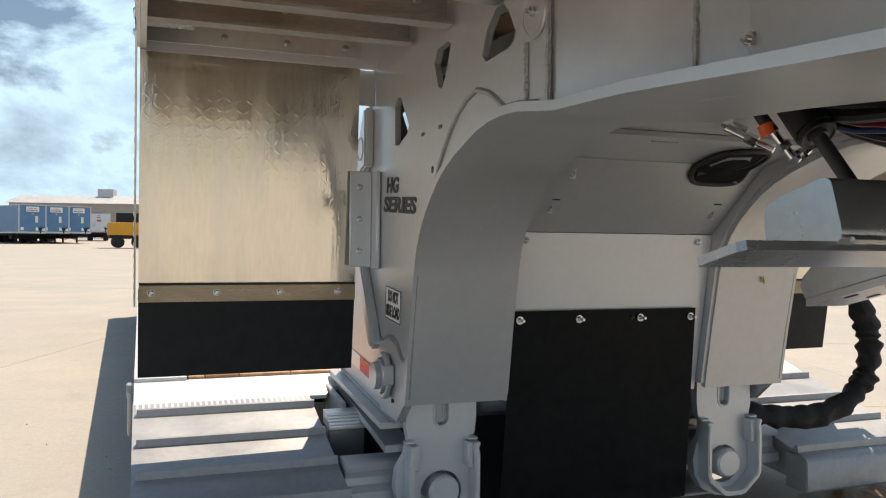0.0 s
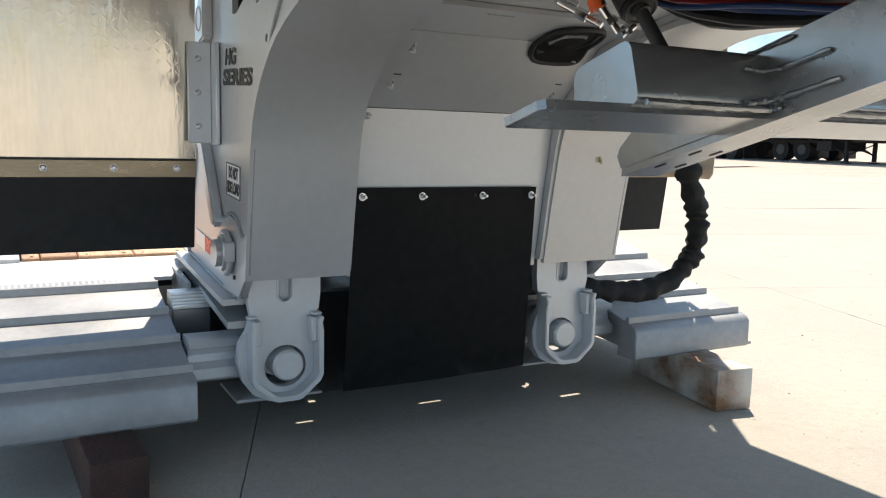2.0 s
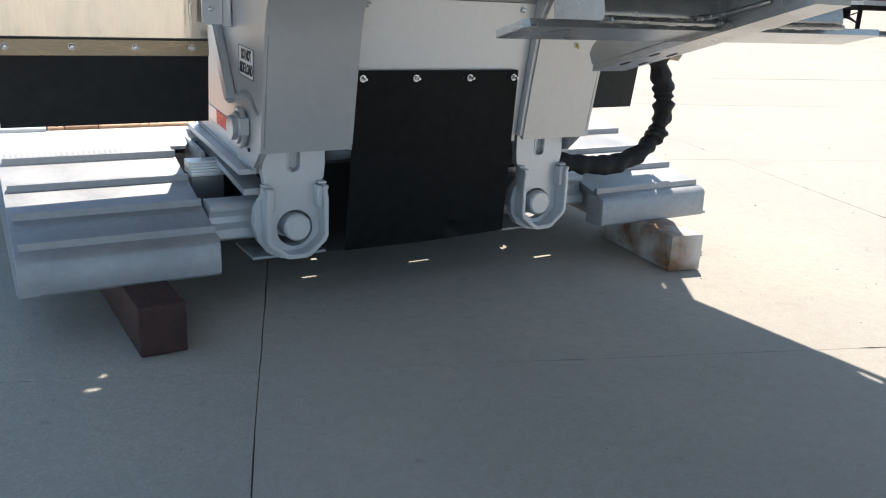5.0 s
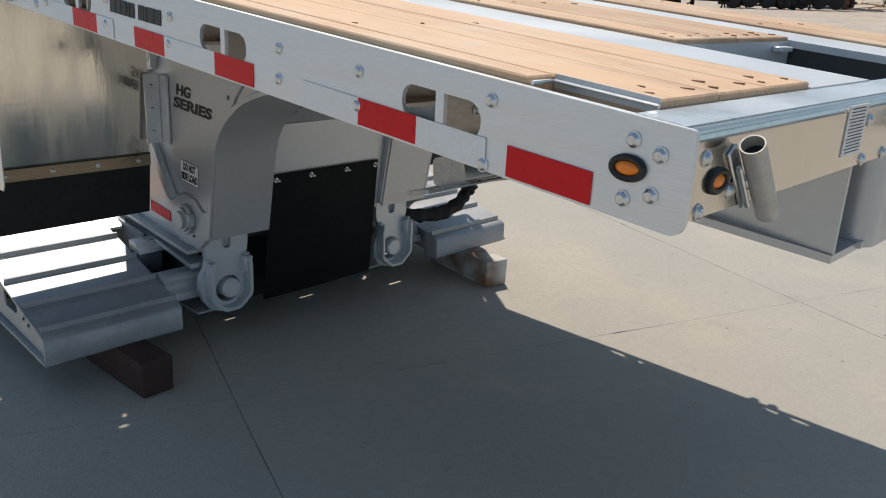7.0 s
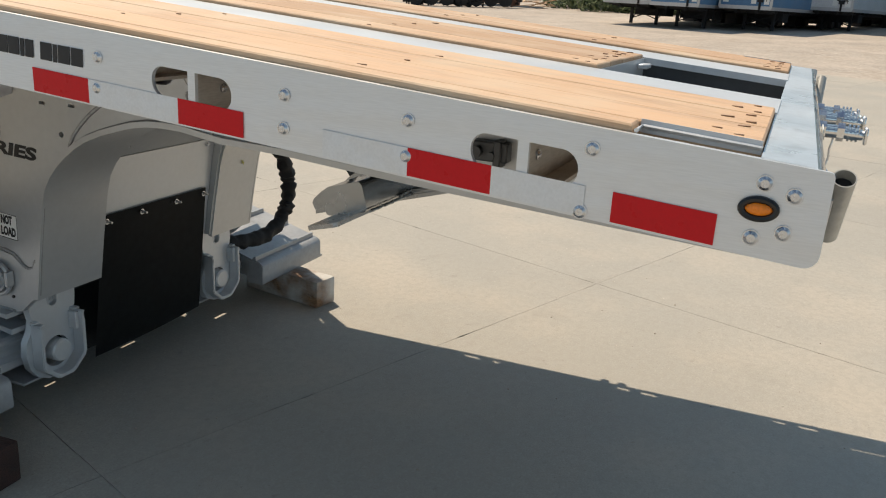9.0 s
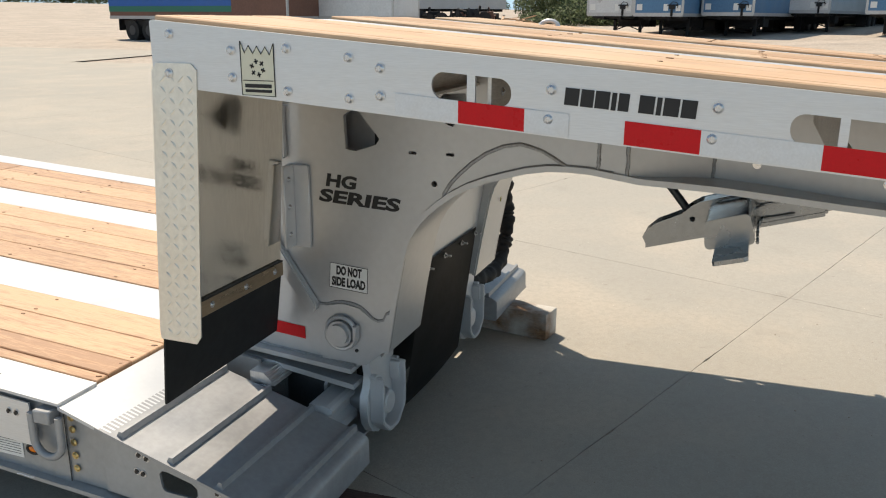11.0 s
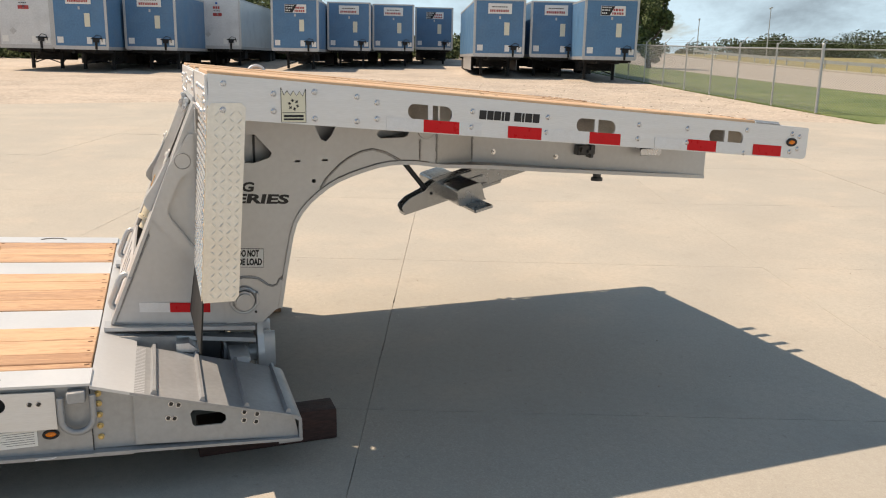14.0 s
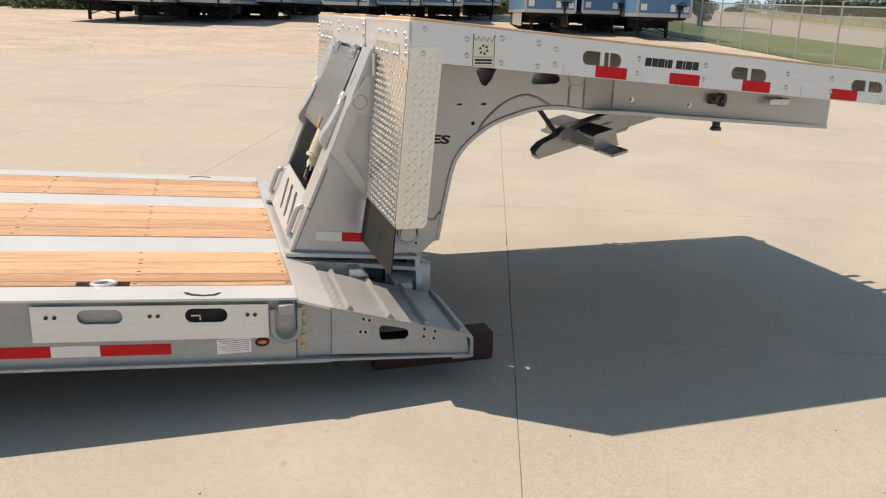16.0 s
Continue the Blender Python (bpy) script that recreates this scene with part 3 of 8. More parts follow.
def neck_sides(sign):
    s = sign
    # outer web with its cut-outs
    out = [(0.680, 0.492), (0.510, 0.898), (0.480, 1.000), (0.285, 1.470), (0.262, 1.535), (-0.836, 1.446), (-0.836, 1.165)]
    arch = [p for p in ARCH if p[0] > -0.835]
    out += [(y + 0.004, z + 0.014) for y, z in reversed(arch)]
    out += [(-0.040, 0.500), (0.020, 0.447), (0.060, 0.438)]
    tri = [(0.085, 1.316), (0.060, 1.334), (0.032, 1.332), (-0.030, 1.262), (-0.042, 1.246), (-0.030, 1.226), (0.044, 1.202), (0.080, 1.206)]
    tri2 = [(-0.239, 1.368), (-0.262, 1.398), (-0.330, 1.402), (-0.352, 1.392), (-0.318, 1.325), (-0.294, 1.298), (-0.270, 1.306)]
    tri3 = [(-0.555, 1.308), (-0.535, 1.325), (-0.560, 1.372), (-0.605, 1.405), (-0.640, 1.405), (-0.665, 1.385), (-0.695, 1.340), (-0.691, 1.322), (-0.670, 1.312)]
    slot1 = rounded(-0.172, -0.145, 1.203, 1.213, 0.004, 3)
    slot2 = rounded(-0.300, -0.272, 1.205, 1.215, 0.004, 3)
    hole = circle(-0.233, 1.113, 0.010, 12)
    bm = BM()
    plate(bm, out, [tri, tri2, tri3, slot1, slot2, hole], s * 0.62, -s * 0.016)
    web = part("side_plate", bm, PAINT, neck)
    bm = BM()
    plate(bm, [(0.12, 1.16), (0.12, 1.43), (-0.74, 1.415), (-0.74, 1.27), (-0.40, 1.24), (-0.20, 1.14)], [], s * 0.490, -s * 0.006)
    part("web_liner", bm, PAINT, web, smooth=False)
    # inner web of the column
    bm = BM()
    inner = [(0.30, 0.50), (0.30, 1.42), (-0.75, 1.40), (-0.75, 1.200)] + [(y + 0.004, z + 0.014) for y, z in reversed(arch)]
    plate(bm, inner, [], s * (0.335 if s < 0 else 0.332), s * 0.012)
    part("inner_plate", bm, PAINT, neck)
    # bent bottom flange
    bm = BM()
    pts = ARCH + [(-0.98, 1.157), (-1.09, 1.153), (-1.2, 1.145), (-1.4, 1.130), (-1.6, 1.117), (-2.43, 1.060)]
    line = ((-0.83, 0.632), (-1.07, 0.506), (-1.2, 0.505), (-1.5, 0.545), (-2.43, 0.592))

    def edge(y):
        if y >= line[0][0]:
            return line[0][1]
        for (y0, x0), (y1, x1) in zip(line, line[1:]):
            if y1 <= y <= y0:
                return x0 + (x1 - x0) * (y - y0) / (y1 - y0)
        return line[-1][1]
    ribbon(bm, pts, [s * ((0.340 if s < 0 else 0.344) - 0.045 * smooth01((-y - 0.6) / 0.5)) for y, z in pts], [s * (0.632 - 0.048 * smooth01((-1.45 - y) / 0.9)) for y, z in pts], -0.018)
    part("arch_flange", bm, PAINT, neck)

    def fl(y):
        for (y0, z0), (y1, z1) in zip(pts, pts[1:]):
            if y1 <= y <= y0:
                return z0 + (z1 - z0) * (y - y0) / (y1 - y0)
        return pts[-1][1]
    def inset(y):
        return 0.014
    # narrowing plate and front web
    for ya, yb, nm in ((-0.838, -1.068, "narrowing_plate"), (-1.071, -2.43, "front_web")):
        bm = BM()
        rows = []
        steps = [ya, yb] if ya > -1 else [ya + (yb - ya) * k / 12 for k in range(13)]
        for y in steps:
            x = s * (edge(y) - inset(y))
            rows.append([bm.verts.new(p) for p in ((x, y, fl(y) + 0.0), (x, y, zt(y) - 0.045), (x - s * 0.012, y, zt(y) - 0.045), (x - s * 0.012, y, fl(y) + 0.0))])
        for A, B in zip(rows, rows[1:]):
            for q in range(4):
                bm.faces.new((A[q], A[(q + 1) % 4], B[(q + 1) % 4], B[q]))
        bm.faces.new(rows[0])
        bm.faces.new(rows[-1])
        bmesh.ops.recalc_face_normals(bm, faces=bm.faces)
        part(nm, bm, PAINT, neck, smooth=False)
    turn = FACE_LEFT if s < 0 else FACE_RIGHT
    for y in (-1.189, -1.528):
        fix(HEX_BOLT, web, (s * (edge(y) - inset(y)), y, 1.220 + 0.080 * (y + 1.189)), turn)
    # turned boss on the web
    bm = BM()
    yb, zb_ = -0.785, 1.350
    cyl(bm, (s * 0.610, yb, zb_), (s * 0.626, yb, zb_), 0.046, 32)
    sweep(bm, [(s * 0.624, yb + 0.044 * math.cos(a), zb_ + 0.044 * math.sin(a)) for a in [2 * math.pi * i / 32 for i in range(32)]], 0.0045, 6, closed=True)
    sweep(bm, [(s * 0.624, yb + 0.034 * math.cos(a), zb_ + 0.034 * math.sin(a)) for a in [2 * math.pi * i / 28 for i in range(28)]], 0.003, 6, closed=True)
    boss = part("web_boss", bm, PAINT, web)
    bm = BM()
    cyl(bm, (s * 0.626, yb, zb_), (s * 0.634, yb, zb_), 0.009, 12)
    cyl(bm, (s * 0.630, yb, zb_), (s * 0.644, yb, zb_), 0.0045, 10)
    piece("grease_nipple", mesh_from(bm, "grease_nipple", STEEL, True), boss)
    # weld beads: upright seams, arch doubler, pin boss doubler, edge of the rear cheek
    random.seed(40)
    for y, top, r in ((-0.752, 1.300, 0.0055), (-0.8365, 1.43, 0.0060), (-1.0695, 1.40, 0.006)):
        bm = BM()
        x = s * (edge(y) - 0.014) if y < -0.84 else s * 0.622
        z0 = fl(y) + 0.004
        n = 26
        sweep(bm, [(x, y + random.uniform(-0.0016, 0.0016), z0 + (top - z0) * k / n) for k in range(n + 1)], r, 6, radii=[r * random.uniform(0.75, 1.2) for k in range(n + 1)])
        part("weld_seam", bm, WELD, web)
    bm = BM()
    x = s * 0.621
    sweep(bm, [(x, *p) for p in ((-0.262, 1.052), (-0.268, 1.085), (-0.290, 1.120), (-0.319, 1.152), (-0.360, 1.190), (-0.405, 1.222), (-0.460, 1.247), (-0.512, 1.257),
                                 (-0.537, 1.252), (-0.580, 1.240), (-0.615, 1.222), (-0.655, 1.199))], 0.0065, 6)
    part("doubler_weld", bm, WELD, web)
    bm = BM()
    sweep(bm, [(x, y + 0.002, z + 0.017) for y, z in arch], 0.006, 6)
    part("arch_weld", bm, WELD, web)
    bm = BM()
    sweep(bm, [(x, *p) for p in ((0.355, 0.868), (0.327, 0.823), (0.258, 0.725), (0.215, 0.668), (0.196, 0.654), (0.165, 0.656), (0.135, 0.668), (0.106, 0.672), (0.070, 0.670),
                                 (0.040, 0.662), (0.015, 0.645), (-0.005, 0.626), (-0.028, 0.618), (-0.050, 0.625), (-0.062, 0.650), (-0.085, 0.664))], 0.006, 6)
    part("foot_weld", bm, WELD, web)
    bm = BM()
    sweep(bm, [(x, *p) for p in ((0.672, 0.505), (0.508, 0.895))], 0.006, 6)
    part("foot_weld", bm, WELD, web)
    bm = BM()
    sweep(bm, [(x, *p) for p in ((0.690, 0.494), (0.40, 0.466), (0.06, 0.440))], 0.006, 6)
    part("foot_weld", bm, WELD, web)
    # lower doubler plate round the pin boss
    bm = BM()
    plate(bm, [(0.19, 0.452), (0.205, 0.650), (0.165, 0.652), (0.106, 0.667), (0.040, 0.657), (-0.005, 0.622), (-0.028, 0.614), (-0.052, 0.622), (-0.062, 0.645), (-0.088, 0.655),
               (-0.068, 0.512), (-0.040, 0.503), (0.020, 0.450)], [], s * 0.6205, s * 0.006)
    part("doubler_plate", bm, PAINT, web)
    # pin boss seen from the side
    bm = BM()
    cyl(bm, (s * 0.62, 0.107, 0.563), (s * 0.655, 0.107, 0.563), 0.047, 28)
    ring = [(s * 0.640, 0.107 + 0.058 * math.cos(a), 0.563 + 0.058 * math.sin(a)) for a in [2 * math.pi * i / 32 for i in range(32)]]
    sweep(bm, ring, 0.0085, 8, closed=True)
    cyl(bm, (s * 0.655, 0.107, 0.563), (s * 0.672, 0.107, 0.563), 0.038, 24)
    box(bm, s * 0.628, s * 0.660, 0.040, 0.054, 0.545, 0.60, 0.003)
    boss = part("pin_boss", bm, PAINT, neck)
    bm = BM()
    cyl(bm, (s * 0.626, 0.053, 0.500), (s * 0.632, 0.053, 0.500), 0.006, 8)
    piece("grease_plug", mesh_from(bm, "grease_plug", INK, True), boss)
    # base flange along the foot of the web, and the tape above it
    bm = BM()
    pa, pb = sorted((s * 0.560, s * 0.660))
    hexa(bm, [(pa, 0.062, 0.4217), (pb, 0.062, 0.4217), (pb, 0.72, 0.472), (pa, 0.72, 0.472),
              (pa, 0.062, 0.4387), (pb, 0.062, 0.4387), (pb, 0.72, 0.489), (pa, 0.72, 0.489)])
    part("base_flange", bm, PAINT, neck)
    bm = BM()
    for y0, y1, mt, nm in ((0.26, 0.437, RED, "red_tape"), (0.437, 0.568, WHITE, "white_tape")):
        b2 = BM()
        xx = s * 0.6215
        zz = lambda y: 0.512 + 0.085 * (y - 0.26)
        strip(b2, xx, xx + s * 0.0016, y0, y1, zz(y0), zz(y1), 0.046)
        part(nm, b2, mt, web, smooth=False)
    bm.free()
    # rear cheek: stepped cover plate along the sloped back
    bm = BM()
    plate(bm, [(0.300, 1.345), (0.322, 1.338), (0.412, 1.196), (0.485, 1.007), (0.488, 0.978), (0.477, 0.952), (0.338, 0.767), (0.235, 0.632), (0.214, 0.624), (0.197, 0.640), (0.200, 0.664), (0.333, 0.855), (0.410, 0.965),
               (0.421, 0.990), (0.419, 1.015), (0.371, 1.126), (0.348, 1.156), (0.30, 1.165)], [], s * 0.6205, s * 0.030)
    bmesh.ops.bevel(bm, geom=[e for e in bm.edges if len(e.link_faces) == 2 and e.calc_face_angle(0) > 1.2], offset=0.006, segments=2, affect="EDGES")
    part("rear_cheek", bm, PAINT, web)
    bm = BM()
    sweep(bm, [(s * 0.651, 0.350 + 0.034 * math.cos(a), 1.222 + 0.034 * math.sin(a)) for a in [2 * math.pi * i / 24 for i in range(24)]], 0.0025, 6, closed=True)
    part("ring_weld", bm, WELD, web)
    # angle bracket that holds the fender panel
    bm = BM()
    box(bm, s * 0.622, s * 0.634, 0.216, 0.300, 0.858, 1.145, 0.003)
    bx = sorted((s * 0.634, s * 0.700))
    box(bm, bx[0], bx[1], 0.270, 0.282, 0.862, 1.148, 0.003)
    br = part("angle_bracket", bm, PAINT_LIGHT, neck)
    for z in (0.91, 1.005, 1.10):
        fix(SMALL_BOLT, br, (s * 0.672, 0.270, z), FACE_FRONT)
    return web


def neck_front():
    """Bumper, its fittings, and the king pin plate."""
    bm = BM()
    prof = []
    y_b, y_f, r = -2.362, -2.452, 0.022
    z_t, z_l = 1.4005, 1.274
    prof = [(y_b, z_l), (y_f, z_l)]
    for i in range(7):
        a = radians(180 - 90 * i / 6)
        prof.append((y_f + r + r * math.cos(a), z_t - r + r * math.sin(a)))
    prof += [(y_b, z_t)]
    plate(bm, prof, [], -1.284, 2.568)
    bumper = part("front_bumper", bm, FRONT, neck, "bright aluminium front cross rail")
    bm = BM()
    hexa(bm, [(-1.285, -2.436, 1.3985), (1.285, -2.436, 1.3985), (1.285, -2.357, 1.3985), (-1.285, -2.357, 1.3985),
              (-1.285, -2.436, zt(-2.436) - 0.001), (1.285, -2.436, zt(-2.436) - 0.001), (1.285, -2.357, zt(-2.357) - 0.001), (-1.285, -2.357, zt(-2.357) - 0.001)])
    part("bumper_cap", bm, SCUFFED, bumper, "pale blue-grey painted top with scuff marks", smooth=False)
    for x, z in ((1.245, 1.358), (1.245, 1.283), (1.086, 1.362), (1.157, 1.301), (0.60, 1.358), (0.60, 1.283), (0.48, 1.358), (0.48, 1.283)):
        for sx in (-1, 1):
            fix(RAIL_BOLT, bumper, (sx * x, -2.452, z), FACE_FRONT)
    for x in (-1.205, 1.205):
        lamp(bumper, (x, -2.452, 1.322), FACE_FRONT)
    # slanted grey tube holders on their brackets
    for sx in (-1, 1):
        bm = BM()
        p0, p1 = V(sx * 1.169, -2.480, 1.374), V(sx * 1.066, -2.476, 1.258)
        d = (p1 - p0).normalized()
        k = 20
        a0 = d.orthogonal().normalized()
        b0 = d.cross(a0)
        rings = []
        for p, rr in ((p0, 0.0180), (p1, 0.0180), (p1, 0.0160), (p0, 0.0160)):
            rings.append([bm.verts.new(p + rr * (math.cos(2 * math.pi * j / k) * a0 + math.sin(2 * math.pi * j / k) * b0)) for j in range(k)])
        for A, B in zip(rings, rings[1:] + rings[:1]):
            for j in range(k):
                bm.faces.new((A[j], A[(j + 1) % k], B[(j + 1) % k], B[j]))
        bmesh.ops.recalc_face_normals(bm, faces=bm.faces)
        tube = part("hose_holder", bm, PVC, bumper, "slanted grey tube holder")
        # black core fills the tube in place of the shade inside
        bm = BM()
        cyl(bm, p0 + d * 0.02, p1 - d * 0.004, 0.0157, 16)
        part("tube_shade_core", bm, SHADEBLK, tube)
        bm = BM()
        bq = Matrix.Translation((sx * 1.140, 0, 1.322)) @ Euler((0, sx * radians(38), 0)).to_matrix().to_4x4()
        box(bm, -0.016, 0.010, -2.458, -2.4525, -0.056, 0.056, 0.002, m=bq)
        box(bm, -0.004, 0.016, -2.468, -2.457, -0.026, -0.006, 0.002, m=bq)
        sweep(bm, [bq @ V(-0.012, -2.466, 0.030 - 0.008 * k) for k in range(11)], 0.0045, 8)
        part("bracket", bm, STEEL, tube)
    # data plate of plain bars
    bm = BM()
    box(bm, -0.722, -0.628, -2.4545, -2.4525, 1.300, 1.392)
    dp = part("data_plate", bm, LABEL, bumper, "white data label with rows of print", smooth=False)
    bm = BM()
    for i in range(14):
        z = 1.386 - i * 0.0061
        w = 0.036 if i < 2 else 0.041 - 0.004 * (i % 3)
        box(bm, -0.675 - w, -0.675 + w, -2.4553, -2.4546, z - 0.0009, z + 0.0009)
    part("print", bm, INK, dp, smooth=False)
    # air and hydraulic couplings
    for i, (x, z) in enumerate(((-0.19, 1.345), (-0.05, 1.360), (0.10, 1.345), (0.24, 1.350))):
        bm = BM()
        z -= 0.018
        cyl(bm, (x, -2.452, z), (x, -2.478, z), 0.025, 6)
        cyl(bm, (x, -2.478, z), (x, -2.505, z), 0.018, 16)
        cyl(bm, (x, -2.505, z), (x, -2.522, z), 0.024, 6)
        cyl(bm, (x, -2.522, z), (x, -2.552, z - 0.002), 0.017, 16)
        for yk in (-2.530, -2.540, -2.550):
            cyl(bm, (x, yk, z), (x, yk - 0.005, z), 0.0225, 16)
        cyl(bm, (x, -2.556, z - 0.002), (x, -2.568, z - 0.004), 0.015, 14, 0.013)
        box(bm, x - 0.022, x + 0.022, -2.578, -2.569, z - 0.025, z + 0.018, 0.003)
        part("coupling", bm, CHROME, bumper, "plated hydraulic hose coupling")
    # dust plug on its chain below the first coupling
    bm = BM()
    sweep(bm, [(-0.185 + 0.003 * math.sin(1.9 * k), -2.500 + 0.0012 * k + 0.002 * math.cos(2.3 * k), 1.335 - 0.0190 * k) for k in range(11)], 0.0028, 6)
    sweep(bm, [(-0.186 + 0.011 * math.cos(k * math.pi / 6), -2.488, 1.138 + 0.011 * math.sin(k * math.pi / 6)) for k in range(13)], 0.002, 6)
    chain = part("chain", bm, STEEL, bumper)
    bm = BM()
    cyl(bm, (-0.186, -2.487, 1.130), (-0.186, -2.487, 1.104), 0.009, 10)
    cyl(bm, (-0.214, -2.488, 1.101), (-0.158, -2.488, 1.099), 0.011, 12)
    cyl(bm, (-0.186, -2.487, 1.101), (-0.186, -2.487, 1.068), 0.013, 10, 0.010)
    cyl(bm, (-0.186, -2.487, 1.090), (-0.186, -2.487, 1.082), 0.016, 10)
    part("dust_plug", bm, COPPER, chain, "copper-coloured dust plug")
    # king pin plate between the beams, king pin, clevis
    bm = BM()
    hexa(bm, [(-0.44, -2.44, 1.066), (0.44, -2.44, 1.066), (0.44, -1.60, 1.127), (-0.44, -1.60, 1.127),
              (-0.44, -2.44, 1.082), (0.44, -2.44, 1.082), (0.44, -1.60, 1.143), (-0.44, -1.60, 1.143)])
    part("king_pin_plate", bm, PAINT, neck)
    bm = BM()
    cyl(bm, (0, -2.085, 1.10), (0, -2.085, 1.030), 0.036, 24)
    cyl(bm, (0, -2.085, 1.030), (0, -2.085, 0.998), 0.025, 24)
    cyl(bm, (0, -2.085, 0.998), (0, -2.085, 0.992), 0.025, 24, 0.036)
    cyl(bm, (0, -2.085, 0.992), (0, -2.085, 0.974), 0.036, 24)
    part("king_pin", bm, PAINT_DARK_SHADE, neck, "dark steel king pin")
    bm = BM()
    plate(bm, rounded(-0.436, 0.436, -2.452, -2.30, 0.045, 6), [], 1.066, 0.215, axis="z")
    part("front_box", bm, PAINT, neck, "grey box closing the neck's lower front")
    bm = BM()
    box(bm, -0.580, -0.535, -1.735, -1.632, 1.204, 1.256, 0.004)
    box(bm, -0.592, -0.535, -1.720, -1.700, 1.190, 1.262, 0.003)
    cyl(bm, (-0.580, -1.655, 1.230), (-0.600, -1.655, 1.230), 0.014, 14)
    cyl(bm, (-0.580, -1.695, 1.222), (-0.596, -1.695, 1.222), 0.010, 12)
    part("valve_block", bm, PAINT_DARK_SHADE, neck, "black valve block on the neck's web")
    bm = BM()
    box(bm, -0.620, -0.555, -2.115, -1.985, 1.232, 1.239, 0.002)
    box(bm, -0.620, -0.613, -2.115, -1.985, 1.200, 1.239, 0.002)
    part("step_bracket", bm, STEEL, neck)


def plank(parent, x0, x1, y0, y1, zf, material, thick=0.036, name="plank"):
    bm = BM()
    g = 0.0022
    x0, x1 = x0 + g, x1 - g
    c = 0.003
    lo = [(x0, y0), (x1, y0), (x1, y1), (x0, y1)]
    ins = [(x0 + c, y0 + c), (x1 - c, y0 + c), (x1 - c, y1 - c), (x0 + c, y1 - c)]
    dz = random.uniform(-0.0015, 0.0015)
    a = [bm.verts.new((x, y, zf(y) - thick + dz)) for x, y in lo]
    b = [bm.verts.new((x, y, zf(y) - c + dz)) for x, y in lo]
    d = [bm.verts.new((x, y, zf(y) + dz)) for x, y in ins]
    bm.faces.new(list(reversed(a)))
    bm.faces.new(d)
    for p, q in ((a, b), (b, d)):
        for i in range(4):
            bm.faces.new((p[i], p[(i + 1) % 4], q[(i + 1) % 4], q[i]))
    return part(name, bm, material, parent, smooth=False)


def screws(parent, spots, zf):
    """Countersunk screw heads with splintered dark edges."""
    for x, y in spots:
        bm = BM()
        a = random.uniform(-0.5, 0.5)
        l, w = random.uniform(0.007, 0.013), random.uniform(0.0035, 0.005)
        m = Matrix.Translation((x + random.uniform(-0.003, 0.003), y + random.uniform(-0.006, 0.006), zf(y) + 0.0008)) @ Euler((0, 0, math.pi / 2 + a)).to_matrix().to_4x4()
        rim = [(l * math.cos(k * math.pi / 5) * random.uniform(0.88, 1.08), w * math.sin(k * math.pi / 5) * random.uniform(0.85, 1.1)) for k in range(10)]
        plate(bm, rim, [], -0.002, 0.003, axis="z", m=m)
        part("screw", bm, SCREW, parent, smooth=False)


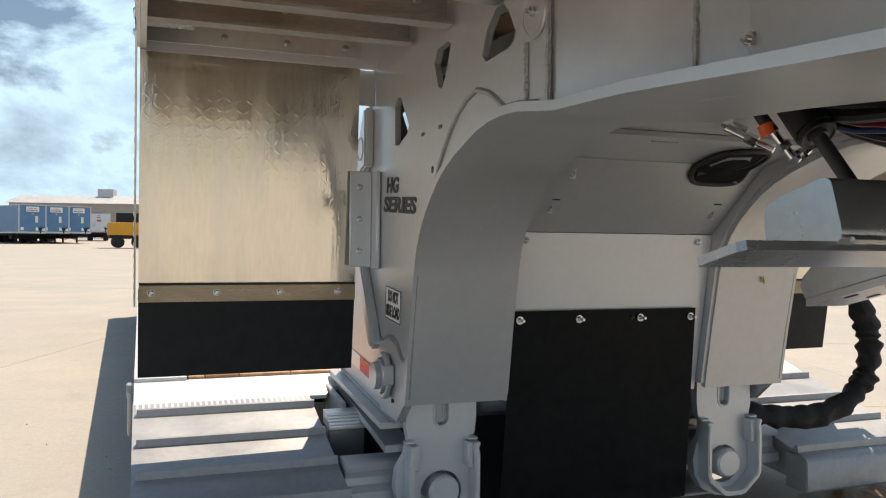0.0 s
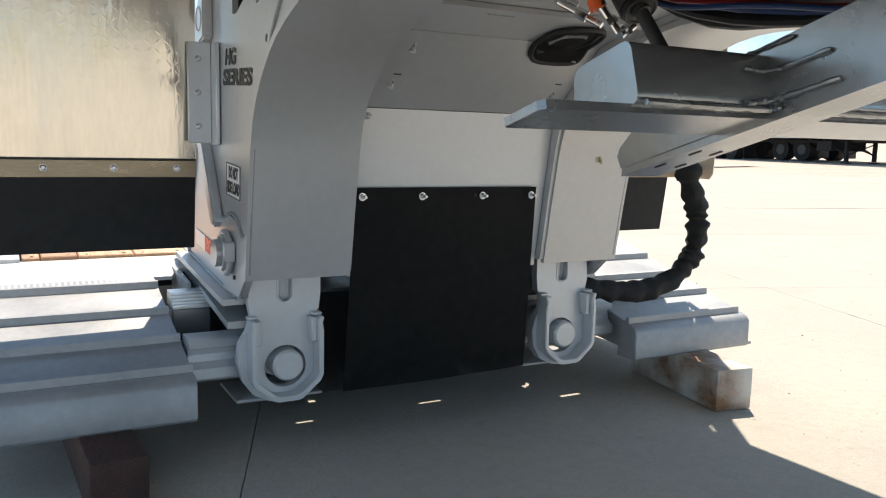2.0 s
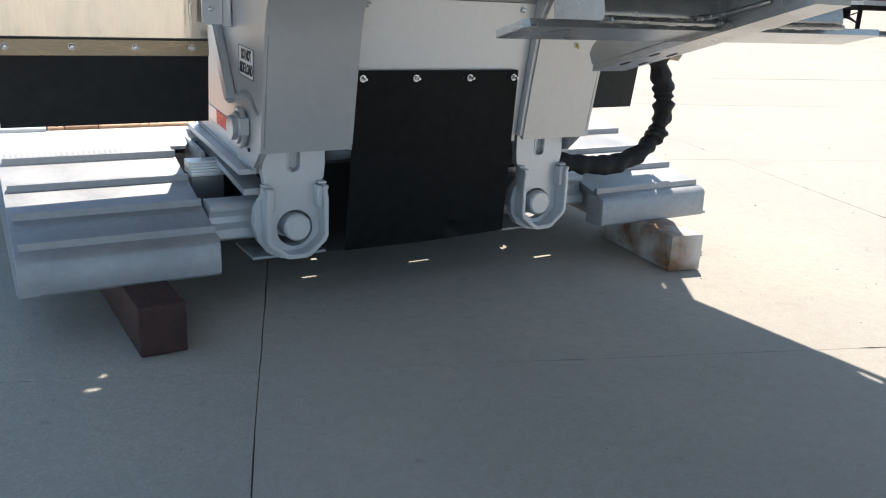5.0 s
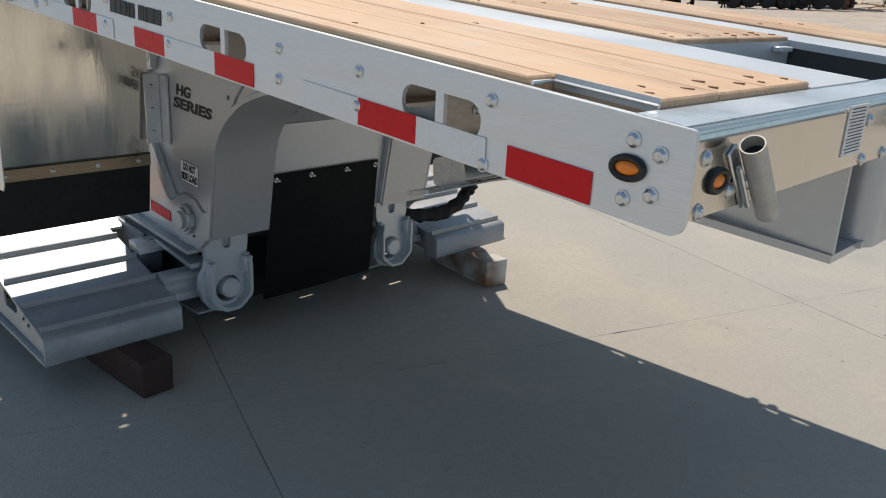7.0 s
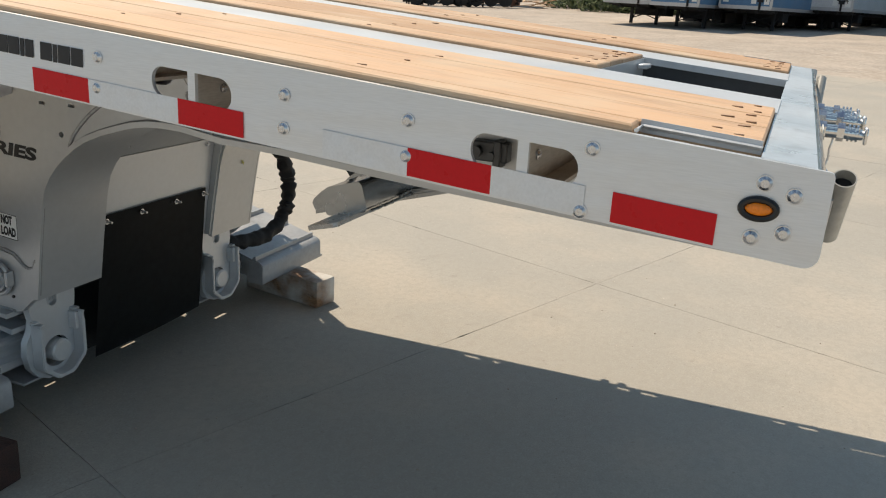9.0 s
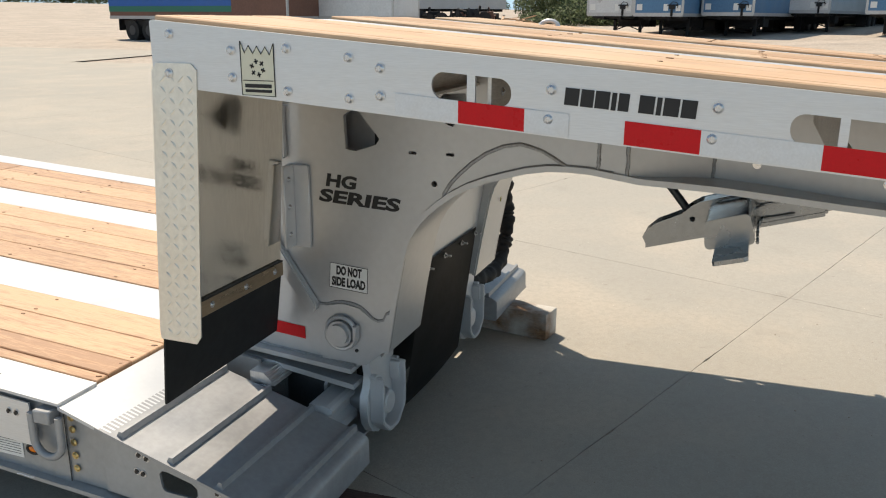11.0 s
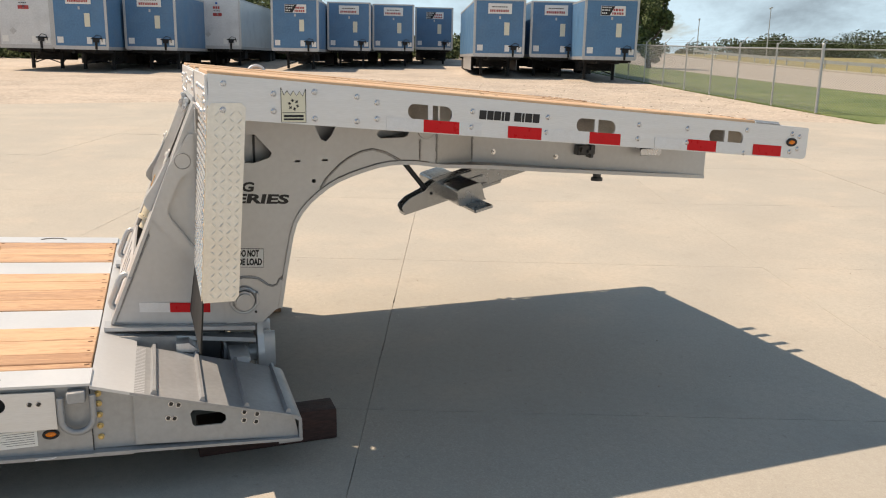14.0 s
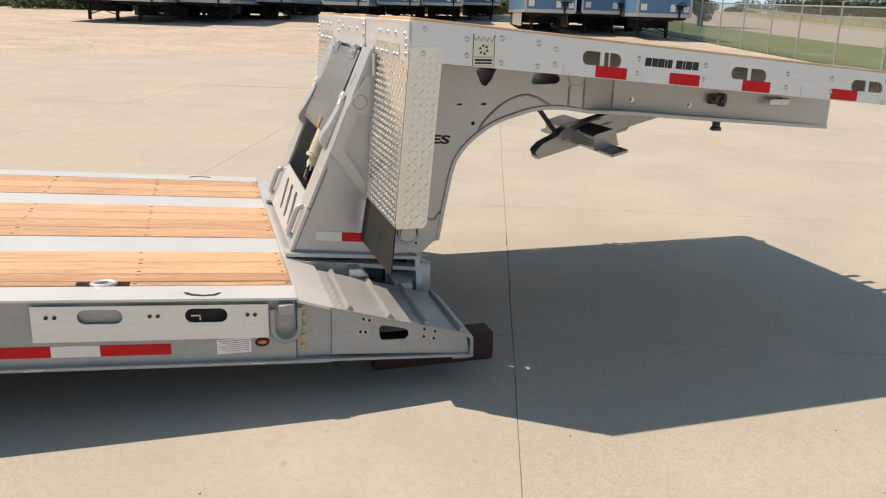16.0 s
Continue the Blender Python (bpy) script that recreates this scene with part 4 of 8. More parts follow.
def neck_deck():
    zw = lambda y: zt(y) + 0.012
    deck = new("neck_deck")
    deck.parent = neck
    strips = []
    for s in (-1, 1):
        xs = [0.668, 0.850, 1.030, 1.212]
        for a, b in zip(xs, xs[1:]):
            x0, x1 = sorted((s * a, s * b))
            plank(deck, x0, x1, -2.355, 0.2655, zw, PLANK_PALE)
            strips.append((x0, x1, -2.355))
        x0, x1 = sorted((s * 1.2095, s * 1.2765))
        plank(deck, x0, x1, -2.163, 0.2655, zw, PLANK_PALE)
    xs = [-0.345, -0.172, 0.0, 0.172, 0.345]
    for a, b in zip(xs, xs[1:]):
        plank(deck, a, b, -1.890, 0.2655, zw, PLANK_PALE)
        strips.append((a, b, -1.890))
    for x0, x1, y in strips:
        screws(deck, [(x0 + 0.035, y + 0.035), (x1 - 0.035, y + 0.040), (x0 + 0.07, y + 0.075)], zw)
        screws(deck, [(x0 + 0.04, y + 0.72), (x1 - 0.04, y + 1.40)], zw)
    # steel top chords between the planks, edge strips, pockets
    for s in (-1, 1):
        for xa, xb, ya, yb, dz, mt, nm in ((0.3455, 0.6675, -2.36, 0.2655, 0.0, PAINT_LIGHT, "top_chord"), (1.2125, 1.2755, -2.36, -2.165, -0.030, PAINT_DARK_SHADE, "edge_pocket"),
                                           (1.2765, 1.2895, -2.36, 0.2655, -0.0035, EDGE, "edge_strip"), (1.2100, 1.2118, -2.355, -2.166, 0.012, PAINT_LIGHT, "pocket_wall")):
            bm = BM()
            x0, x1 = sorted((s * xa, s * xb))
            hexa(bm, [(x0, ya, zt(ya) - 0.02 + dz), (x1, ya, zt(ya) - 0.02 + dz), (x1, yb, zt(yb) - 0.02 + dz), (x0, yb, zt(yb) - 0.02 + dz),
                      (x0, ya, zt(ya) + 0.002 + dz), (x1, ya, zt(ya) + 0.002 + dz), (x1, yb, zt(yb) + 0.002 + dz), (x0, yb, zt(yb) + 0.002 + dz)])
            part(nm, bm, mt, deck, smooth=False)
        bm = BM()
        x0, x1 = s * 1.216, s * 1.273
        sweep(bm, [(x0, -2.356, zt(-2.356) + 0.003), (x0, -2.17, zt(-2.17) + 0.003), (x1, -2.17, zt(-2.17) + 0.003)], 0.004, 6)
        part("pocket_rim", bm, ALU_LIGHT, deck)
        # chord webs down to the plate
        bm = BM()
        x0, x1 = sorted((s * 0.36, s * 0.372))
        hexa(bm, [(x0, -2.36, 1.10), (x1, -2.36, 1.10), (x1, -0.75, 1.22), (x0, -0.75, 1.22), (x0, -2.36, zt(-2.36) - 0.02), (x1, -2.36, zt(-2.36) - 0.02),
                  (x1, -0.75, zt(-0.75) - 0.02), (x0, -0.75, zt(-0.75) - 0.02)])
        part("chord_web", bm, PAINT_DARK_SHADE, deck, smooth=False)
    # header behind the tool well, well floor
    bm = BM()
    box(bm, -0.35, 0.35, -1.896, -1.888, zt(-1.89) - 0.09, zt(-1.89) - 0.002)
    box(bm, -0.30, -0.22, -1.93, -1.897, zt(-1.89) - 0.03, zt(-1.89) - 0.015, 0.003)
    box(bm, 0.22, 0.30, -1.93, -1.897, zt(-1.89) - 0.03, zt(-1.89) - 0.015, 0.003)
    part("well_header", bm, PAINT_LIGHT, deck)
    # cross members below the deck
    for y in (-0.055, -0.335, -0.620, -0.950, -1.325, -1.70, -1.990):
        zz = zt(y) - 0.032
        for s in (-1, 1):
            bm = BM()
            x0, x1 = sorted((s * (0.625 if y > -0.78 else 0.56 if y > -1 else 0.47), s * 1.284))
            prof = [(y - 0.045, zz), (y + 0.004, zz), (y + 0.004, zz - 0.108), (y - 0.045, zz - 0.108), (y - 0.045, zz - 0.100), (y - 0.004, zz - 0.100), (y - 0.004, zz - 0.007), (y - 0.045, zz - 0.007)]
            plate(bm, prof, [], x0, x1 - x0)
            cm = part("cross_member", bm, CROSSM, deck, smooth=False)
            for xx in (0.70, 0.95, 1.20):
                fix(SMALL_BOLT, cm, (s * xx, y - 0.0045, zz - 0.05), FACE_FRONT)
    for s in (-1, 1):
        bm = BM()
        x0, x1 = sorted((s * 1.155, s * 1.283))
        box(bm, x0, x1, 0.045, 0.125, zt(0.08) - 0.118, zt(0.08) - 0.110, 0.002)
        box(bm, x0, x1, 0.119, 0.125, zt(0.08) - 0.118, zt(0.08) - 0.040, 0.002)
        pk = part("stake_pocket", bm, STEEL, deck)
        for xx in (1.185, 1.245):
            fix(SMALL_BOLT, pk, (s * xx, 0.119, zt(0.08) - 0.075), FACE_FRONT)
    bm = BM()
    yr, xr = -0.174, 1.09
    sweep(bm, [(xr + 0.010 * math.sin(a), yr + 0.048 * math.cos(a), zw(yr) - 0.014 + 0.034 * math.sin(a)) for a in [math.pi * i / 14 for i in range(15)]], 0.011, 10)
    part("tie_ring", bm, PAINT_LIGHT, deck, "pale grey tie-down ring standing above the planks")
    return deck


def tread_lugs(bm, place, u0, u1, v0, v1, step=0.0275, size=0.0112):
    """Raised lozenges in a woven pattern on a flat sheet; place(u, v, h) gives the point."""
    nu, nv = int((u1 - u0) / step), int((v1 - v0) / step)
    for i in range(nu):
        for j in range(nv):
            u, v = u0 + (i + 0.5) * step, v0 + (j + 0.5) * step
            a = radians(45 if (i + j) % 2 else -45)
            du, dv = math.cos(a) * size, math.sin(a) * size
            wu, wv = -math.sin(a) * size * 0.30, math.cos(a) * size * 0.30
            # a slightly curved lens with a rounded ridge
            bow = 0.30 if (i + j) % 2 else -0.30
            spot = lambda p, q, h: bm.verts.new(place(u + p * du + (q + bow * (1 - p * p) * 2) * wu, v + p * dv + (q + bow * (1 - p * p) * 2) * wv, h))
            lo = [spot(p, q, 0.0) for p, q in ((1.15, 0), (0.45, 1), (-0.45, 1), (-1.15, 0), (-0.45, -1), (0.45, -1))]
            t0, t1 = spot(0.62, 0, 0.0017), spot(-0.62, 0, 0.0017)
            for f in ((lo[0], lo[1], t0), (lo[1], lo[2], t1, t0), (lo[2], lo[3], t1), (lo[3], lo[4], t1), (lo[4], lo[5], t0, t1), (lo[5], lo[0], t0)):
                bm.faces.new(f)


def fender(sign):
    """Upright tread-plate fender with its side return and rubber flap."""
    s = sign
    fy = lambda z: 0.268 + 0.052 * (1.49 - z) / 0.735
    bm = BM()
    x0, x1 = sorted((s * 0.674, s * 1.288))
    za, zc = 0.765, 1.50
    hexa(bm, [(x0, fy(za), za), (x1, fy(za), za), (x1, fy(za) + 0.004, za), (x0, fy(za) + 0.004, za),
              (x0, fy(zc), zc), (x1, fy(zc), zc), (x1, fy(zc) + 0.004, zc), (x0, fy(zc) + 0.004, zc)])
    panel = part("fender_panel", bm, SHEET, neck, "polished aluminium tread-plate fender", smooth=False)
    # shallow dents of the pattern on the front and lugs on the rear
    bm = BM()
    tread_lugs(bm, lambda u, v, h: V(u, fy(v) + 0.004 + 1.5 * h, v), x0 + 0.004, x1 - 0.004, za + 0.005, zc - 0.02)
    bmesh.ops.recalc_face_normals(bm, faces=bm.faces)
    tagged(part("rear_pattern", bm, TREAD, panel), kind="stuff")
    bm = BM()
    tread_lugs(bm, lambda u, v, h: V(u, fy(v) - h * 0.07, v), x0 + 0.004, x1 - 0.004, za + 0.005, zc - 0.02)
    bmesh.ops.recalc_face_normals(bm, faces=bm.faces)
    tagged(part("front_embossing", bm, SHEET, panel), kind="stuff")
    # side return
    bm = BM()
    xo = s * 1.299
    r = 0.016
    y0b, y1b, y0t, y1t = fy(za) - 0.136, fy(za), 0.134, 0.270
    out = [(y0b + r, za - 0.006), (y1b - 0.002, za - 0.006), (y1b, za + 0.02), (y1t, 1.508 - r), (y1t - r, 1.511), (y0t + r, 1.511), (y0t, 1.511 - r), (y0b, za + r)]
    plate(bm, out, [], xo, -s * 0.004)
    ret = part("side_return", bm, SIDE_TREAD, neck, "bright tread-plate side strip with rounded corners")
    bm = BM()
    skew = lambda v: 0.134 + (fy(za) - 0.136 - 0.134) * (1.51 - v) / 0.745
    tread_lugs(bm, lambda u, v, h: V(xo + s * h, skew(v) + u, v), 0.006, 0.132, za + 0.006, 1.505)
    bmesh.ops.recalc_face_normals(bm, faces=bm.faces)
    tagged(part("side_pattern", bm, SIDE_TREAD, ret), kind="stuff")
    fix(RAIL_BOLT, ret, (xo, 0.216, 1.486), FACE_LEFT if s < 0 else FACE_RIGHT)
    # added strip blocking sun between panel and web; top strip, bottom strip, flap
    bm = BM()
    fx = sorted((s * 0.6225, s * 0.692))
    box(bm, fx[0], fx[1], 0.288, 0.292, 1.346, 1.452)
    part("sun_blocking_strip", bm, PAINT, neck, smooth=False)
    bm = BM()
    box(bm, x0, x1, 0.262, 0.268, 1.478, 1.535, 0.001)
    top = part("top_strip", bm, ALU_LIGHT, panel)
    for x in (1.067, 0.893, 0.722):
        fix(SMALL_BOLT, top, (s * x, 0.262, 1.505), FACE_FRONT)
    bm = BM()
    zl = 0.762
    box(bm, x0 + 0.002, x1, fy(zl) - 0.013, fy(zl) - 0.007, zl, zl + 0.048, 0.001)
    low = part("clamp_strip", bm, STRIP, panel, "dull bronze-coloured clamp strip")
    # thin black line painting the edge shadow on top of the strip
    bm = BM()
    box(bm, x0 + 0.002, x1, fy(zl) - 0.0135, fy(zl) - 0.002, zl + 0.0485, zl + 0.053)
    part("strip_shade_line", bm, RUBBER, low, smooth=False)
    for x in (1.255, 1.078, 0.899, 0.728):
        fix(SMALL_BOLT, low, (s * x, fy(zl) - 0.013, 0.788), FACE_FRONT)
    bm = BM()
    if s > 0:
        x1 = 1.185
    hexa(bm, [(x0, 0.330, 0.550), (x1, 0.345, 0.550), (x1, 0.352, 0.550), (x0, 0.337, 0.550), (x0, fy(0.8) - 0.0065, 0.80), (x1, fy(0.8) - 0.0065, 0.80), (x1, fy(0.8) - 0.001, 0.80), (x0, fy(0.8) - 0.001, 0.80)])
    part("rubber_flap", bm, FLAP, neck, "black rubber mud flap hanging below the fender", smooth=False)


def arch_interior():
    """Bent panel between the columns, black flap, oval port, bolts."""
    PX0, PX1 = -0.333, 0.300
    bm = BM()
    ribbon(bm, [(-0.036, 0.500), (-0.112, 0.967)], PX0, PX1, -0.006)
    back = part("back_panel", bm, PAINT_LIGHT, neck, smooth=False)
    bm = BM()
    ribbon(bm, [(-0.110, 0.969), (-0.318, 1.150)], PX0, PX1, -0.006)
    part("sloped_panel", bm, PAINT, back, smooth=False)
    bm = BM()
    ribbon(bm, [(-0.318, 1.151), (-0.51, 1.197), (-0.80, 1.235)], PX0, PX1, -0.006)
    part("roof_panel", bm, PAINT, back, smooth=False)
    tip = Euler((radians(41), 0, 0)).to_matrix().to_4x4()
    for x, y, z in ((-0.258, -0.268, 1.108), (-0.272, -0.172, 1.024), (0.236, -0.278, 1.116), (0.247, -0.166, 1.019)):
        fix(STUD, back, (x, y - 0.002, z - 0.002), tip, "stud")
    for x in (-0.309, 0.253):
        fix(SMALL_BOLT, back, (x, -0.113, 0.945), FACE_FRONT)
    for x, y, z in ((-0.268, -0.205, 1.053), (0.243, -0.206, 1.054)):
        bm = BM()
        box(bm, x - 0.011, x + 0.011, y - 0.004, y + 0.002, z - 0.003, z, 0.0008)
        part("slot_mark", bm, INK, back, smooth=False)

    # tapered port with a thick rubber trim, lying across the bend of the roof
    def on(x, y):
        return V(x, y, 1.150 - 0.24 * (y + 0.318)) if y < -0.318 else V(x, y, 0.969 - 0.870 * (y + 0.110))
    rim = [(0.081, -0.291), (0.078, -0.330), (0.081, -0.404), (0.119, -0.434), (0.205, -0.445), (0.240, -0.404), (0.254, -0.301), (0.246, -0.277), (0.205, -0.270), (0.110, -0.270)]
    for k in range(2):
        rim = [(p[0] * u + q[0] * (1 - u), p[1] * u + q[1] * (1 - u)) for p, q in zip(rim, rim[1:] + rim[:1]) for u in (0.78, 0.22)]
    nrm = V(0, -0.42, -0.90).normalized()
    ring = [on(x, y) + nrm * 0.006 for x, y in rim]
    bm = BM()
    sweep(bm, ring, 0.0072, 8, closed=True)
    port = part("port_trim", bm, RUBBER, back, "tapered port with thick black rubber trim")
    # black disc closes the port in place of the shade inside it
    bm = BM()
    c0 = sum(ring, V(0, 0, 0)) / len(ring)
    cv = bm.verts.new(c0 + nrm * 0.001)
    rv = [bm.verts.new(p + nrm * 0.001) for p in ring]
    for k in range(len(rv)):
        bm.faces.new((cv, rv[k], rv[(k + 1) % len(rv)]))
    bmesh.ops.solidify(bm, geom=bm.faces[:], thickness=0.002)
    part("port_shade_disc", bm, SHADEBLK, port, smooth=False)
    bm = BM()
    plate(bm, [(0.100, -0.350), (0.115, -0.335), (0.190, -0.332), (0.200, -0.380), (0.180, -0.415), (0.115, -0.405)], [], 0, 0.002, axis="z",
          m=Matrix(((1, 0, 0, 0), (0, 1, 0, 0), (0, -0.24, 1, 1.150 - 0.24 * 0.318 - 0.012), (0, 0, 0, 1))))
    part("port_plate", bm, PAINT_ARM, port, smooth=False)
    # black roll standing in for the dark lower side of the port
    bm = BM()
    sweep(bm, [on(x, y) + nrm * 0.006 for x, y in ((0.095, -0.300), (0.120, -0.305), (0.160, -0.300), (0.200, -0.318), (0.222, -0.370), (0.205, -0.430))], 0.009, 8)
    part("port_dark_lip", bm, RUBBER, port)
    # stiffener bar welded along the roof of the arch
    bm = BM()
    hexa(bm, [(PX0, -0.492, 1.178), (PX1, -0.492, 1.178), (PX1, -0.516, 1.184), (PX0, -0.516, 1.184),
              (PX0, -0.492, 1.190), (PX1, -0.492, 1.190), (PX1, -0.516, 1.196), (PX0, -0.516, 1.196)])
    bmesh.ops.recalc_face_normals(bm, faces=bm.faces)
    part("roof_bar", bm, PAINT, back, smooth=False)
    for x in (-0.17, 0.14):
        bm = BM()
        sweep(bm, [(x + 0.012 * k, -0.487, 1.180 + 0.001 * (k % 2)) for k in range(7)], 0.005, 6)
        part("weld_bead", bm, WELD, back)
    # yellow paint-pen scribble on the far leg
    bm = BM()
    sweep(bm, [(0.470 + 0.010 * math.cos(2.4 * k), -0.1300 - 0.0025 - 0.188 * (0.010 * math.sin(3.7 * k)), 0.836 + 0.012 * math.sin(3.7 * k)) for k in range(9)], 0.0012, 5)
    part("paint_mark", bm, PENYELLOW, neck, "small yellow paint-pen scribble")
    # flap hanging in the lean of the panel, slightly bowed
    bm = BM()
    n = 12
    rows = []
    for i in range(n + 1):
        k = i / n
        z = 0.752 - 0.594 * k
        x0, x1 = -0.332 + 0.004 * k, 0.264 + 0.038 * k
        rows.append([bm.verts.new((x0 + (x1 - x0) * j / 10, -0.0865 + 0.092 * k - 0.012 * math.sin(math.pi * j / 10) * k, z + 0.004 * k * (j - 5) / 5)) for j in range(11)])
    for a, b in zip(rows, rows[1:]):
        for j in range(10):
            bm.faces.new((a[j], a[j + 1], b[j + 1], b[j]))
    bmesh.ops.solidify(bm, geom=bm.faces[:], thickness=0.008)
    bmesh.ops.recalc_face_normals(bm, faces=bm.faces)
    flap = part("centre_flap", bm, FLAP, neck, "black rubber flap bolted along its top edge")
    for x in (-0.312, -0.128, 0.072, 0.245):
        fix(STUD, flap, (x, -0.088, 0.727), FACE_FRONT, "stud")
    bm = BM()
    cyl(bm, (0.047, -0.086, 0.728), (0.047, -0.0895, 0.728), 0.005, 10)
    part("punched_hole", bm, INK, flap)


def fork(sign):
    """Lower arm with its pin and raised collar."""
    s = sign
    off = -0.045 if s > 0 else 0.003
    m = Matrix.Translation((off, 0.052, 0)) @ Matrix.Diagonal((s, 1, 1, 1))
    bm = BM()
    out = [(0.397, 0.52), (0.397, 0.450), (0.402, 0.405), (0.422, 0.385), (0.420, 0.345), (0.398, 0.315), (0.386, 0.270), (0.392, 0.220), (0.420, 0.175), (0.470, 0.150), (0.500, 0.146), (0.545, 0.150), (0.590, 0.172),
           (0.622, 0.215), (0.634, 0.270), (0.628, 0.320), (0.606, 0.355), (0.596, 0.395), (0.604, 0.43), (0.600, 0.52)]
    hole = circle(0.500, 0.247, 0.060, 24)
    slot = [(0.500 + a, 0.468 + b) for a, b in rounded(-0.021, 0.021, -0.038, 0.038, 0.0205, 6)]
    plate(bm, out, [hole, slot], -0.035, 0.030, axis="y", m=m)
    arm = part("fork_arm", bm, PAINT_LIGHT, neck, "light grey fork arm with pin")
    bm = BM()
    half = [(0.104, 0.128), (0.098, 0.112), (0.102, 0.088), (0.102, -0.036), (0.094, -0.054), (0.043, -0.098), (0.028, -0.103)]
    inner = [(0.020, -0.089), (0.036, -0.084), (0.081, -0.046), (0.0875, -0.034), (0.0875, 0.088), (0.084, 0.112), (0.090, 0.128)]
    ring = [(0.506 + a, 0.262 + b) for a, b in half] + [(0.506 - a, 0.262 + b) for a, b in reversed(half)] + [(0.506 - a, 0.262 + b) for a, b in reversed(inner)] + [(0.506 + a, 0.262 + b) for a, b in inner]
    plate(bm, ring, [], -0.088, 0.054, axis="y", m=m)
    bmesh.ops.remove_doubles(bm, verts=bm.verts[:], dist=0.0002)
    bmesh.ops.bevel(bm, geom=[e for e in bm.edges if len(e.link_faces) == 2 and e.calc_face_angle(0) > 1.2], offset=0.003, segments=2, affect="EDGES")
    part("collar", bm, PAINT_LIGHT, arm)
    for a in (-1, 1):
        bm = BM()
        xa, xb = sorted(((m @ V(0.506 + a * 0.070, 0, 0)).x, (m @ V(0.506 + a * 0.0875, 0, 0)).x))
        box(bm, xa, xb, -0.020, 0.019, 0.318, 0.388, 0.003)
        xa, xb = sorted(((m @ V(0.506 + a * 0.078, 0, 0)).x, (m @ V(0.506 + a * 0.106, 0, 0)).x))
        box(bm, xa, xb, -0.008, 0.019, 0.390, 0.399, 0.003)
        part("collar_lug", bm, PAINT_LIGHT, arm)
    bm = BM()
    cyl(bm, m @ V(0.500, 0.20, 0.255), m @ V(0.500, -0.060, 0.255), 0.044, 28)
    cyl(bm, m @ V(0.500, -0.062, 0.255), m @ V(0.500, -0.068, 0.255), 0.044, 28, 0.038)
    part("pin", bm, PAINT_LIGHT, arm)
    for w, y in ((0.022, -0.034), (0.012, -0.014)):
        bm = BM()
        sweep(bm, [m @ V(0.500 + a, y, 0.468 + b) for a, b in rounded(-w, w, -0.017 - w, 0.017 + w, w - 0.0005, 5)], 0.004, 6, closed=True)
        part("slot_weld", bm, PAINT_LIGHT, arm)
    bm = BM()
    plate(bm, [(0.500 + a, 0.468 + b) for a, b in rounded(-0.024, 0.024, -0.041, 0.041, 0.0235, 5)], [], -0.014, 0.006, axis="y", m=m)
    part("slot_insert", bm, PAINT, arm, smooth=False)
    # sleeve of the pin, receiver plate and dark shade block behind the face plate
    bm = BM()
    cyl(bm, m @ V(0.500, 0.030, 0.262), m @ V(0.500, 0.140, 0.262), 0.060, 28)
    cyl(bm, m @ V(0.500, 0.118, 0.262), m @ V(0.500, 0.140, 0.262), 0.072, 28)
    part("pin_sleeve", bm, PAINT, arm)
    bm = BM()
    plate(bm, [(0.400, 0.180), (0.600, 0.180), (0.600, 0.330), (0.585, 0.352), (0.400, 0.352)], [], 0.140, 0.014, axis="y", m=m)
    part("receiver_plate", bm, PAINT, arm, smooth=False)
    # dark colour stands in for shade here; the block also stops stray sun
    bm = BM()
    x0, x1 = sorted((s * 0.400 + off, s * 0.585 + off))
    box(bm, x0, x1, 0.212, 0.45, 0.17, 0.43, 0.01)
    part("arm_shade_block", bm, PAINT_DARK_SHADE, arm)
    bm = BM()
    x0, x1 = sorted((s * 0.570 + off, s * 0.650 + off))
    hexa(bm, [(x0, 0.060, 0.356), (x1, 0.060, 0.356), (x1, 0.72, 0.440), (x0, 0.72, 0.440), (x0, 0.060, 0.376), (x1, 0.060, 0.376), (x1, 0.72, 0.460), (x0, 0.72, 0.460)])
    part("strap", bm, PAINT, arm, smooth=False)
    bm = BM()
    bx = sorted((s * 0.376 + off, s * 0.628 + off))
    box(bm, bx[0], bx[1], 0.055, 0.25, 0.140, 0.150, 0.003)
    part("skid", bm, PAINT, arm)


